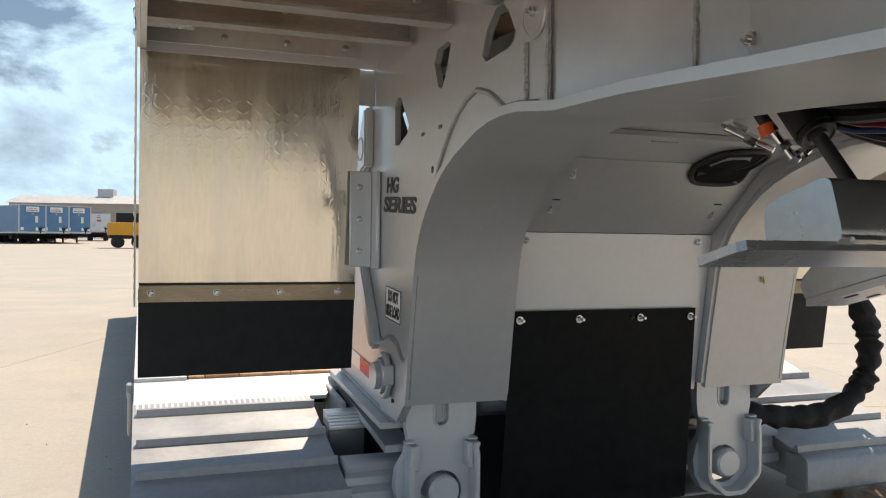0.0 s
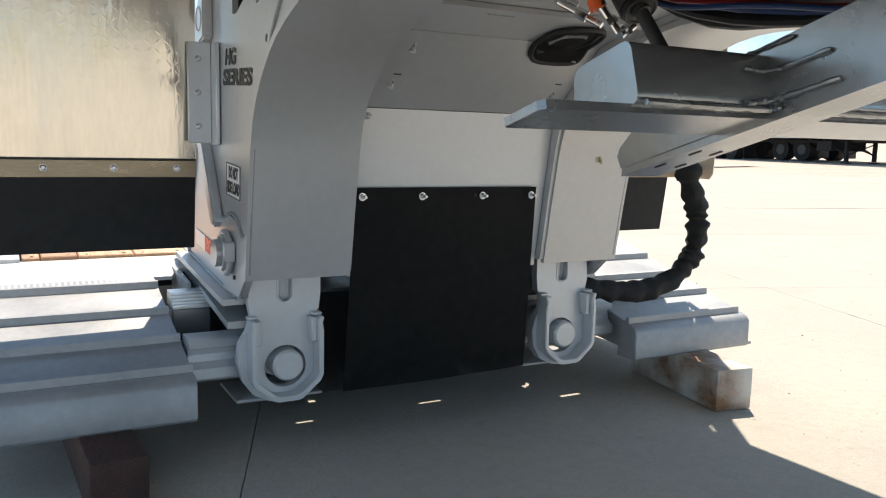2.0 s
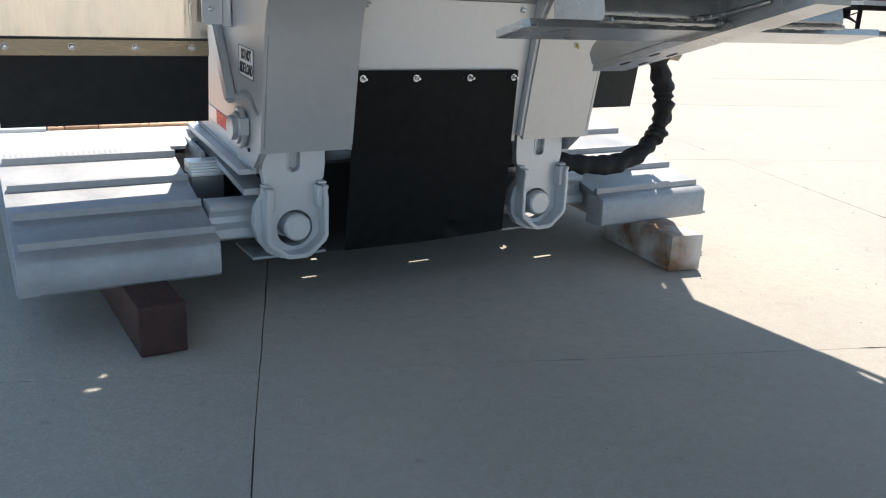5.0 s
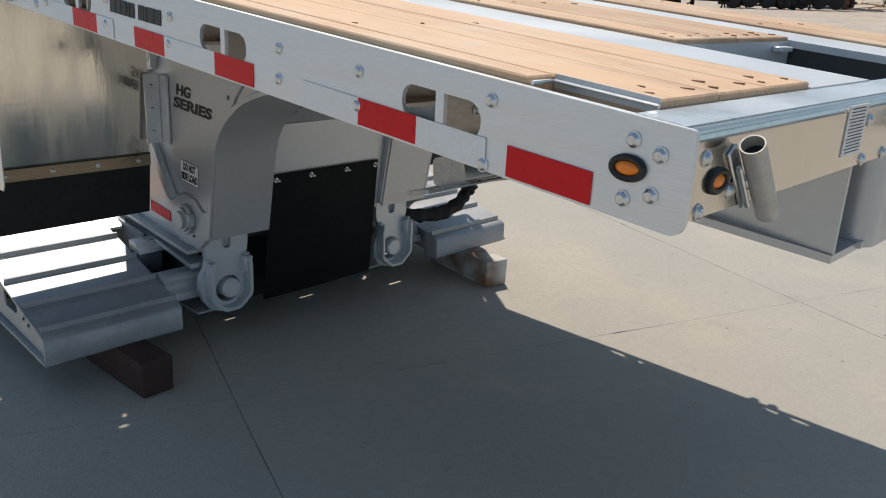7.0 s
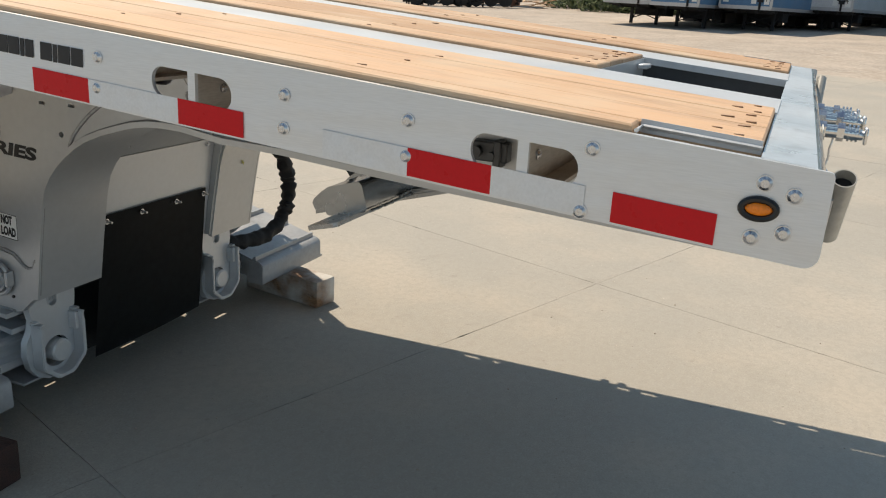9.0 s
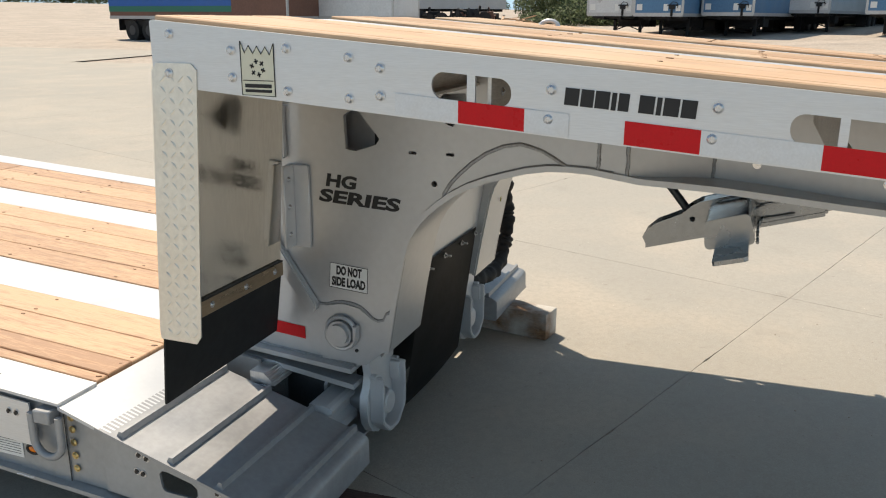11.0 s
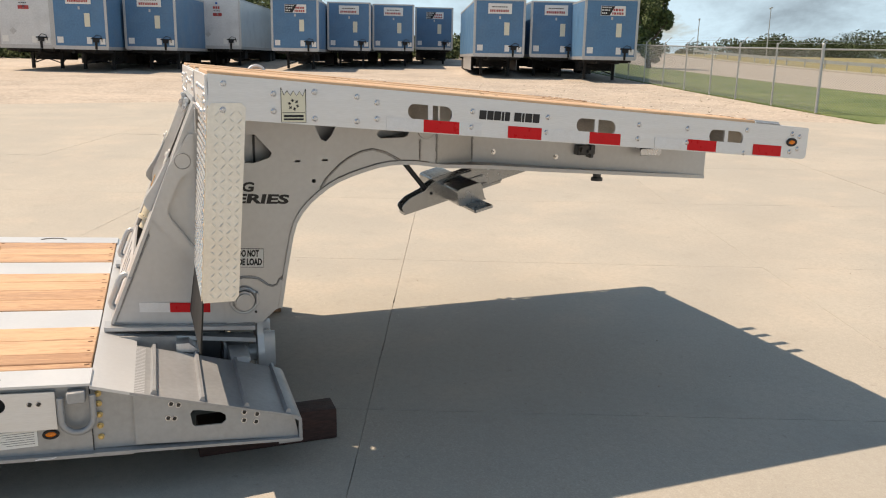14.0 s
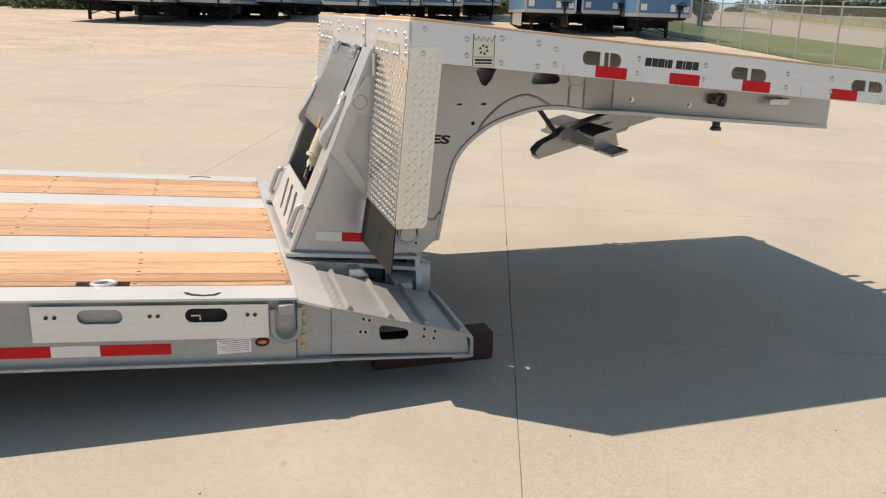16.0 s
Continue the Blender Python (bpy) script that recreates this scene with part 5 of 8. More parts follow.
def rear_face():
    """Sloped back of the neck: side flanges, cover, engine bay, lower grille, handles."""
    # slope from foot to head
    foot, head = V(0, 0.686, 0.492), V(0, 0.286, 1.470)
    up = (head - foot).normalized()
    nrm = V(0, up.z, -up.y)
    L = (head - foot).length

    def P(x, d, h=0.0):
        return V(x, foot.y, foot.z) + up * d + nrm * h

    def slab(x0, x1, d0, d1, h0, h1, name, material, parent=neck, bevel=0.0, holes=(), label=""):
        bm = BM()
        m = Matrix(((1, 0, 0, 0), (0, up.y, nrm.y, foot.y), (0, up.z, nrm.z, foot.z), (0, 0, 0, 1)))
        plate(bm, rounded(x0, x1, d0, d1, 0.006, 2), holes, h0, h1 - h0, axis="z", m=m)
        return part(name, bm, material, parent, label, smooth=False)
    for s in (-1, 1):
        x0, x1 = sorted((s * 0.415, s * 0.628))
        c = s * 0.500
        slot = [(c + 0.008 * math.cos(q) - 0.012 * k, 0.888 + 0.008 * math.sin(q) + 0.026 * k) for k, q0 in ((1, 0.0), (-1, math.pi)) for q in [q0 + math.pi * i / 5 for i in range(6)]]
        slab(x0, x1, 0.23, L, -0.006, 0.008, "rear_flange", PAINT, holes=[slot])
        x0, x1 = sorted((s * 0.44, s * 0.628))
        slab(x0, x1, 0.0, 0.228, -0.006, 0.008, "rear_flange", PAINT)
    # lower plate with three slanted cut-outs
    holes = []
    for k in (-1, 0, 1):
        c = k * 0.20 - 0.05
        holes.append([(c - 0.075, 0.060), (c - 0.062, 0.045), (c - 0.020, 0.045), (c + 0.085, 0.185), (c + 0.086, 0.205), (c + 0.072, 0.214), (c + 0.020, 0.214), (c - 0.068, 0.080)])
    slab(-0.438, 0.438, 0.0, 0.265, -0.004, 0.006, "lower_grille", PAINT_LIGHT, holes=holes)
    # hinged cover, a little open at the foot, with its rolled lower edge
    bm = BM()
    rows = []
    for d, h in ((1.035, 0.010), (0.86, 0.014), (0.70, 0.019), (0.60, 0.024), (0.575, 0.022), (0.566, 0.012), (0.570, 0.002)):
        rows.append([bm.verts.new(P(x, d, h)) for x in (-0.400, -0.395, 0.395, 0.400)])
    for A, B in zip(rows, rows[1:]):
        for q in range(3):
            bm.faces.new((A[q], A[q + 1], B[q + 1], B[q]))
    bmesh.ops.solidify(bm, geom=bm.faces[:], thickness=0.004)
    bmesh.ops.recalc_face_normals(bm, faces=bm.faces)
    cover = part("engine_cover", bm, PAINT, neck, "grey sheet-steel engine cover", smooth=False)
    slab(-0.41, 0.41, L - 0.005, L + 0.02, -0.004, 0.006, "head_strip", PAINT)
    # two strap hinges along the top
    for x in (-0.25, 0.28):
        bm = BM()
        cyl(bm, P(x - 0.07, 1.045, 0.020), P(x + 0.07, 1.045, 0.020), 0.011, 12)
        for q in (-0.05, 0.05):
            cyl(bm, P(x + q, 1.005, 0.014), P(x + q, 1.005, 0.026), 0.012, 10)
        m = Matrix(((1, 0, 0, 0), (0, up.y, nrm.y, foot.y), (0, up.z, nrm.z, foot.z), (0, 0, 0, 1)))
        plate(bm, rounded(x - 0.075, x + 0.075, 0.985, 1.045, 0.004, 2), [], 0.013, 0.004, axis="z", m=m)
        part("hinge", bm, STEEL, cover)
    bm = BM()
    plate(bm, rounded(-0.20, -0.165, 0.585, 0.645, 0.006, 2), [], 0.030, 0.002, axis="z", m=m)
    part("hang_tag", bm, YELLOW, cover, "small yellow tag")
    # back of the bay, coloured dark in place of the shade inside
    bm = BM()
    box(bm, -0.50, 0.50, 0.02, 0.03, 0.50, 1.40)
    part("bay_shade_back", bm, PAINT_DARK_SHADE, neck, smooth=False)
    # filter canister, engine block, hoses
    bm = BM()
    cyl(bm, (-0.22, 0.50, 0.90), (-0.22, 0.45, 1.02), 0.050, 20)
    cyl(bm, (-0.22, 0.505, 0.885), (-0.22, 0.50, 0.90), 0.058, 20)
    cyl(bm, (-0.22, 0.53, 0.84), (-0.22, 0.505, 0.885), 0.034, 16)
    part("filter_canister", bm, TAN_TANK, neck, "cream filter canister in the engine bay")
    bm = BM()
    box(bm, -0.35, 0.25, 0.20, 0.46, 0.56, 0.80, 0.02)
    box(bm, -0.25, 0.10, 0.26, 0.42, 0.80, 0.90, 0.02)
    part("engine_block", bm, PAINT_DARK_SHADE, neck)
    for k in range(5):
        bm = BM()
        x = -0.34 + 0.12 * k
        sweep(bm, [(x, 0.47, 0.62), (x + 0.04, 0.52, 0.70), (x - 0.03, 0.51, 0.77), (x + 0.05, 0.47, 0.83)], 0.011, 8)
        part("engine_hose", bm, (STEEL, RUBBER, CHROME, RUBBER, STEEL)[k], neck)
    # curved wings beside the cover, each on a bright clip
    for s in (-1, 1):
        bm = BM()
        edge = [P(0, d, h) for d, h in ((0.775, 0.009), (0.775, 0.014), (0.755, 0.022), (0.70, 0.028), (0.64, 0.036), (0.59, 0.048), (0.56, 0.052), (0.54, 0.044), (0.527, 0.026), (0.522, 0.009))]
        w0, w1 = sorted((s * 0.425, s * 0.515))
        plate(bm, [(q.y, q.z) for q in edge], [], w0, w1 - w0)
        wing = part("side_wing", bm, PAINT, neck)
        bm = BM()
        m = Matrix(((1, 0, 0, 0), (0, up.y, nrm.y, foot.y), (0, up.z, nrm.z, foot.z), (0, 0, 0, 1)))
        w0, w1 = sorted((s * 0.445, s * 0.500))
        plate(bm, rounded(w0, w1, 0.745, 0.815, 0.008, 2), [], 0.022, 0.006, axis="z", m=m)
        cyl(bm, P(s * 0.472, 0.790, 0.024), P(s * 0.472, 0.790, 0.036), 0.011, 10)
        part("clip", bm, LABEL, wing)
    # two bent-bar handles near the foot
    for x in (-0.515, 0.515):
        bm = BM()
        sweep(bm, [P(x, 0.045, 0.006), P(x, 0.048, 0.022), P(x, 0.062, 0.032), P(x, 0.17, 0.034), P(x, 0.195, 0.030), P(x, 0.207, 0.020), P(x, 0.210, 0.004)], 0.015, 10)
        part("bar_handle", bm, PAINT, neck, "bent bar handle")
    # aluminium rear cross rail
    bm = BM()
    box(bm, -1.286, 1.286, 0.266, 0.276, 1.452, 1.612, 0.001)
    rr = part("rear_cross_rail", bm, ALU, neck)
    for s in (-1, 1):
        for x in (0.748, 0.920, 1.072, 1.228):
            fix(RIVET, rr, (s * x, 0.276, 1.557), FACE_REAR)
        for z in (1.535, 1.508, 1.478):
            fix(RIVET, rr, (s * 1.256, 0.276, z), FACE_REAR)
        # upright lap of tread plate riveted over the rail
        bm = BM()
        x0, x1 = sorted((s * 0.655, s * 1.135))
        box(bm, x0, x1, 0.2765, 0.2795, 1.452, 1.518, 0.001)
        lap = part("tread_lap", bm, TREAD, rr, smooth=False)
        bm = BM()
        tread_lugs(bm, lambda u, v, h: V(u, 0.2795 + 1.4 * h, v), x0 + 0.004, x1 - 0.004, 1.484, 1.519)
        bmesh.ops.recalc_face_normals(bm, faces=bm.faces)
        tagged(part("lap_pattern", bm, TREAD, lap), kind="stuff")
        for x in (0.690, 0.800, 0.906, 1.050, 1.110):
            fix(RIVET, lap, (s * x, 0.2795, 1.468), FACE_REAR)
    bm = BM()
    box(bm, -0.405, 0.405, 0.2765, 0.2815, 1.470, 1.608, 0.0015)
    mid = part("splice_plate", bm, ALU, rr)
    for x, z in ((0.377, 1.575), (0.386, 1.527), (0.244, 1.552), (0.033, 1.549), (-0.200, 1.552), (-0.377, 1.575), (-0.386, 1.527)):
        fix(RIVET, mid, (x, 0.2815, z), FACE_REAR)


def neck_floor():
    """Added floor plate that blocks stray sun, slotted, and a black shade sheet below."""
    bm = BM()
    # slots placed so that sun falls through as slits on the ground
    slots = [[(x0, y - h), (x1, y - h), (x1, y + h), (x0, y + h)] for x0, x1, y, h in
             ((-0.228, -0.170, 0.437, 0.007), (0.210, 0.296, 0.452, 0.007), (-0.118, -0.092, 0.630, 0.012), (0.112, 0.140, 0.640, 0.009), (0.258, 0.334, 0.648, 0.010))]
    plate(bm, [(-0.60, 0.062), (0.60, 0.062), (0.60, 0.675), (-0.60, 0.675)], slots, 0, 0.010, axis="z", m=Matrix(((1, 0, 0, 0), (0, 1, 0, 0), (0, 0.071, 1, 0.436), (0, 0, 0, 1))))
    part("sun_blocking_floor", bm, PAINT_DARK_SHADE, neck, smooth=False)
    # black sheet added in place of the shade behind the flap
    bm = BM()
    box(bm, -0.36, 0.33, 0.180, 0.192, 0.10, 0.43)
    part("shade_backing", bm, SHADEBLK, neck, smooth=False)


def side_print():
    """Lettering and warning plate on the near web."""
    x = -0.6212
    tilt = Euler((0, 0, radians(-3.0))).to_matrix().to_4x4()
    words("HG", 0.058, INK, neck, Matrix.Translation((x, 0.160, 1.080)) @ ON_SIDE @ tilt, width=0.115, bold=0.0024, shear=0.10)
    words("SERIES", 0.058, INK, neck, Matrix.Translation((x, 0.186, 1.027)) @ ON_SIDE @ tilt, width=0.30, bold=0.0024, shear=0.10)
    bm = BM()
    plate(bm, [(0.156, 0.722), (0.151, 0.812), (0.007, 0.802), (0.010, 0.712)], [], x, -0.0006)
    sign_plate = part("warning_plate", bm, LABEL, neck, "white warning plate with black letters", smooth=False)
    bm = BM()
    sweep(bm, [(x - 0.0008, *p) for p in ((0.155, 0.723), (0.150, 0.811), (0.008, 0.801), (0.011, 0.713))], 0.0014, 4, closed=True)
    part("border", bm, INK, sign_plate, smooth=False)
    words("DO NOT", 0.042, INK, sign_plate, Matrix.Translation((x - 0.001, 0.128, 0.772)) @ ON_SIDE @ tilt, width=0.096, bold=0.0020)
    words("SIDE LOAD", 0.042, INK, sign_plate, Matrix.Translation((x - 0.001, 0.146, 0.732)) @ ON_SIDE @ tilt, width=0.128, bold=0.0020)


def support_arm():
    """Hinged neck support arm below the deck: tapered box beam, cross box, foot plate, cylinder."""
    arm = new("support_arm")
    arm.parent = neck
    cx, w = -0.003, 0.050

    def under(y):
        """Foot of the arm along its length."""
        return 0.818 + 0.292 * (-0.842 - y)

    def rounded_off(corners, r):
        out = []
        for i, (y, z) in enumerate(corners):
            (ya, za), (yb, zc) = corners[i - 1], corners[(i + 1) % len(corners)]
            k0, k1 = min(0.45, r / math.hypot(ya - y, za - z)), min(0.45, r / math.hypot(yb - y, zc - z))
            p, q = (y + (ya - y) * k0, z + (za - z) * k0), (y + (yb - y) * k1, z + (zc - z) * k1)
            out += [((1 - t) ** 2 * p[0] + 2 * t * (1 - t) * y + t * t * q[0], (1 - t) ** 2 * p[1] + 2 * t * (1 - t) * z + t * t * q[1]) for t in (0, 0.25, 0.5, 0.75, 1)]
        return out

    def bevelled(bm, r, seg=2):
        bmesh.ops.bevel(bm, geom=[e for e in bm.edges if len(e.link_faces) == 2 and e.calc_face_angle(0) > 0.5], offset=r, segments=seg, affect="EDGES")

    def bead(pts, parent, r=0.0052):
        r *= 0.72
        bm = BM()
        P0 = [Vector(p) for p in pts]
        fine = [P0[i].lerp(P0[i + 1], k / 8) for i in range(len(P0) - 1) for k in range(8)] + [P0[-1]]
        sweep(bm, fine, r, 8, radii=[r + 0.0012 * math.sin(2.3 * k) + 0.0006 * math.sin(0.9 * k) for k in range(len(fine))])
        part("weld_bead", bm, PAINT_ARM, parent)
    # main beam from the hooked tip up to its hinge
    bm = BM()
    ya, yb, h = -1.03, -1.74, 0.125
    hexa(bm, [(cx - w + 0.004, ya, under(ya) + 0.016), (cx + w - 0.004, ya, under(ya) + 0.016), (cx + w - 0.004, yb, under(yb) + 0.016), (cx - w + 0.004, yb, under(yb) + 0.016),
              (cx - w + 0.004, ya, under(ya) + h + 0.008), (cx + w - 0.004, ya, under(ya) + h + 0.008), (cx + w - 0.004, yb, under(yb) + h + 0.02), (cx - w + 0.004, yb, under(yb) + h + 0.02)])
    bevelled(bm, 0.020, 3)
    part("beam", bm, PAINT_ARM, arm)
    bm = BM()
    ya, yb = -0.842, -1.424
    hexa(bm, [(cx - w, ya, under(ya)), (cx + w, ya, under(ya)), (cx + w, yb, under(yb)), (cx - w, yb, under(yb)),
              (cx - w, ya, under(ya) + 0.015), (cx + w, ya, under(ya) + 0.015), (cx + w, yb, under(yb) + 0.015), (cx - w, yb, under(yb) + 0.015)])
    bmesh.ops.recalc_face_normals(bm, faces=bm.faces)
    sole = part("sole_plate", bm, PAINT_ARM, arm, smooth=False)
    bead([(cx - w, -1.426, under(-1.426) + 0.014), (cx, -1.427, under(-1.427) + 0.018), (cx + w, -1.426, under(-1.426) + 0.014)], sole, 0.0075)
    for s in (-1, 1):
        for y in (-0.93, -1.02):
            bm = BM()
            xs = cx + s * 0.027
            hexa(bm, [(xs - 0.003, y - 0.014, under(y - 0.014) - 0.0012), (xs + 0.003, y - 0.014, under(y - 0.014) - 0.0012), (xs + 0.003, y + 0.014, under(y + 0.014) - 0.0012), (xs - 0.003, y + 0.014, under(y + 0.014) - 0.0012),
                      (xs - 0.003, y - 0.014, under(y - 0.014) + 0.001), (xs + 0.003, y - 0.014, under(y - 0.014) + 0.001), (xs + 0.003, y + 0.014, under(y + 0.014) + 0.001), (xs - 0.003, y + 0.014, under(y + 0.014) + 0.001)])
            part("drain_slot", bm, INK, sole, smooth=False)
        bm = BM()
        plate(bm, [(-0.842, 0.834), (-0.829, 0.858), (-0.836, 0.876), (-0.872, 0.911), (-0.958, 0.953), (-0.986, 0.981), (-1.02, 1.004), (-1.07, 1.020), (-1.11, under(-1.11) + 0.016)],
              [circle(-0.998, 0.940, 0.010, 12)], cx + s * (w - 0.006), s * 0.009)
        part("hook_cheek", bm, PAINT_ARM, arm)
    # cross box with sloped ends, on a flat foot plate
    ends = [(-1.050, 1.001), (-1.060, 0.908), (-1.212, 0.944), (-1.184, 1.041)]
    for s in (-1, 1):
        bm = BM()
        x0, x1 = sorted((cx + s * (w - 0.005), s * 0.345))
        plate(bm, rounded_off(ends, 0.020), [], x0, x1 - x0)
        cb = part("cross_box", bm, PAINT_ARM, arm)
        e = cx + s * w
        bead([(e, -1.056, 0.985), (e + s * 0.006, -1.08, 1.018), (e, -1.14, 1.036), (e, -1.24, 1.062)], cb)
        bead([(e + s * 0.065, -1.200, 1.010), (e + s * 0.030, -1.206, 1.006), (e + s * 0.002, -1.225, 1.012), (e, -1.31, 1.035)], cb, 0.006)
        bead([(e + s * 0.070, -1.215, 0.952), (e + s * 0.035, -1.216, 0.956), (e + s * 0.002, -1.232, 0.965), (e, -1.33, 0.990)], cb, 0.007)
        bead([(s * 0.335, -1.216, 0.946), (s * 0.2, -1.216, 0.944), (e + s * 0.02, -1.217, 0.944), (e, -1.225, 0.948)], cb, 0.007)
    bm = BM()
    m = Matrix.Translation((0.004, -1.144, 0.9165)) @ Euler((radians(-15), 0, 0)).to_matrix().to_4x4()
    plate(bm, [(-0.503, -0.052), (-0.511, -0.040), (-0.511, 0.046), (-0.505, 0.052), (0.505, 0.052), (0.511, 0.046), (0.511, -0.040), (0.503, -0.052)], [], 0, 0.014, axis="z", m=m)
    part("foot_plate", bm, PAINT_ARM, arm, smooth=False)
    # hydraulic cylinder with its gland ring, and rod
    bm = BM()
    gland, b = V(0.002, -0.812, 1.160), V(0.0, -0.985, 0.950)
    d = (b - gland).normalized()
    a = gland - d * 0.345
    cyl(bm, a, gland - d * 0.012, 0.042, 28)
    cyl(bm, gland - d * 0.012, gland, 0.038, 28)
    gun = part("cylinder", bm, INK, arm, "black hydraulic cylinder")
    bm = BM()
    q = d.orthogonal().normalized()
    r2 = d.cross(q)
    sweep(bm, [gland + 0.034 * (math.cos(t) * q + math.sin(t) * r2) for t in [2 * math.pi * i / 24 for i in range(24)]], 0.0025, 6, closed=True)
    part("gland_ring", bm, PAINT_DARK_SHADE, gun)
    bm = BM()
    cyl(bm, gland - d * 0.002, gland + d * 0.008, 0.020, 20)
    cyl(bm, gland, b, 0.0145, 18)
    part("piston_rod", bm, PAINT_DARK_SHADE, arm)

    def coupling(p0, p1, r):
        """Hose end: hex nut between two sleeves."""
        p0, p1 = Vector(p0), Vector(p1)
        bm = BM()
        cyl(bm, p0, p0.lerp(p1, 0.42), r * 0.85, 14)
        cyl(bm, p0.lerp(p1, 0.42), p0.lerp(p1, 0.66), r * 1.25, 6)
        cyl(bm, p0.lerp(p1, 0.66), p1, r * 0.8, 14)
        part("hose_coupling", bm, CHROME, arm, "plated hose coupling", smooth=False)
    sh = V(0.022, -0.088, -0.071)
    for p0, p1, r in (((-0.10, -0.48, 1.305), (-0.045, -0.545, 1.262), 0.011), ((-0.140, -0.45, 1.335), (-0.100, -0.485, 1.303), 0.010), ((-0.035, -0.615, 1.250), (-0.005, -0.640, 1.195), 0.012),
                      ((0.035, -0.640, 1.215), (-0.005, -0.645, 1.190), 0.012), ((-0.080, -0.520, 1.270), (-0.020, -0.60, 1.215), 0.010)):
        coupling(V(*p0) + sh, V(*p1) + sh, r)
    bm = BM()
    sweep(bm, [V(*p) + sh for p in ((-0.035, -0.615, 1.25), (-0.05, -0.595, 1.285), (-0.055, -0.56, 1.34), (-0.03, -0.50, 1.40))], 0.014, 10)
    part("cylinder_hose", bm, RUBBER, arm)
    bm = BM()
    cyl(bm, V(-0.046, -0.603, 1.268) + sh, V(-0.040, -0.610, 1.245) + sh, 0.0175, 14)
    part("orange_cap", bm, ORANGE, arm)
    # lines along the underside of the deck
    for k, (x, z, r, mt) in enumerate(((0.02, 1.235, 0.014, RUBBER), (0.10, 1.205, 0.006, BLUE_HOSE), (0.12, 1.215, 0.006, RED_HOSE), (0.15, 1.210, 0.007, BLUE_HOSE), (0.17, 1.195, 0.013, RUBBER),
                                       (-0.08, 1.275, 0.014, RUBBER), (0.20, 1.190, 0.015, RUBBER), (-0.15, 1.26, 0.016, HOSE), (0.05, 1.262, 0.020, HOSE), (0.13, 1.25, 0.018, RUBBER))):
        bm = BM()
        sweep(bm, [(x + 0.012 * math.sin(1.1 * t + k), -0.62 - 1.5 * t / 16, z + 0.05 * (1 - min(1, t / 3)) ** 2 - 0.17 * (t / 16) ** 0.8 + 0.06 * max(0, t - 9) / 7 - 0.006 * math.sin(0.9 * t + k)) for t in range(17)], r, 8)
        part("air_line", bm, mt, neck)
    for y in (-1.135, -1.185):
        bm = BM()
        sweep(bm, [(-0.03, y, 1.345), (-0.03, y, 1.165), (-0.022, y, 1.152), (0.02, y - 0.005, 1.148), (0.13, y - 0.01, 1.155)], 0.004, 8)
        part("wire_hanger", bm, PAINT_DARK_SHADE, neck)
    # black sheet standing in for the shade below the deck
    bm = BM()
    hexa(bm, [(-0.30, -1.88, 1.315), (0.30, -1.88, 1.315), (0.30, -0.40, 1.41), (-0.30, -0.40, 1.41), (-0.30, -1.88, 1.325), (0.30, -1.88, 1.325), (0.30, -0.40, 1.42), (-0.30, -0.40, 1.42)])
    part("underdeck_shade_sheet", bm, SHADEBLK, neck, smooth=False)


def side_hose():
    bm = BM()
    key = [V(0.80, 0.02, 1.30), V(0.90, 0.01, 1.02), V(0.955, 0.0, 0.86), V(1.005, 0.0, 0.74), V(1.035, 0.0, 0.65), V(1.04, 0.0, 0.56), V(1.015, 0.0, 0.485), V(0.94, 0.0, 0.418), V(0.82, 0.0, 0.378),
           V(0.70, 0.02, 0.378), V(0.58, 0.05, 0.39), V(0.45, 0.08, 0.39)]
    pts, rad = [], []
    n = 0
    for i in range(len(key) - 1):
        p0, p1, p2, p3 = key[max(i - 1, 0)], key[i], key[i + 1], key[min(i + 2, len(key) - 1)]
        for k in range(10):
            t = k / 10
            q = 0.5 * ((2 * p1) + (p2 - p0) * t + (2 * p0 - 5 * p1 + 4 * p2 - p3) * t * t + (3 * p1 - p0 - 3 * p2 + p3) * t ** 3)
            pts.append(q)
            crumple = 0.2 < (i + t) / 11 < 0.62
            rad.append(0.037 + ((0.0055 * math.sin(n * 1.25 + 1.6 * math.sin(n * 0.31)) + 0.003 * math.sin(n * 0.53 + 1)) if crumple else 0.0025 * math.sin(n * 0.9)))
            n += 1
    sweep(bm, pts, 0.03, 16, radii=rad)
    for v in bm.verts:
        v.co += noise.noise_vector(v.co * 24) * 0.011
    part("sleeved_hose", bm, HOSE, neck, "black sleeved hydraulic hose hanging in a loop")


for sgn in (-1, 1):
    rail_side(sgn)
    before = set(neck.children)
    neck_sides(sgn)
    if sgn > 0:
        for child in set(neck.children) - before:
            child.location.x -= 0.030
    fender(sgn)
    fork(sgn)
neck_front()
neck_deck()
arch_interior()
rear_face()
neck_floor()
side_print()
support_arm()
side_hose()


# ---------------------------------------------------------------- lowered deck
low = thing("lowboy_trailer", "silver-grey lowboy trailer with hardwood deck planks, front end on timber blocks", "trailer")
Y_END = 9.0


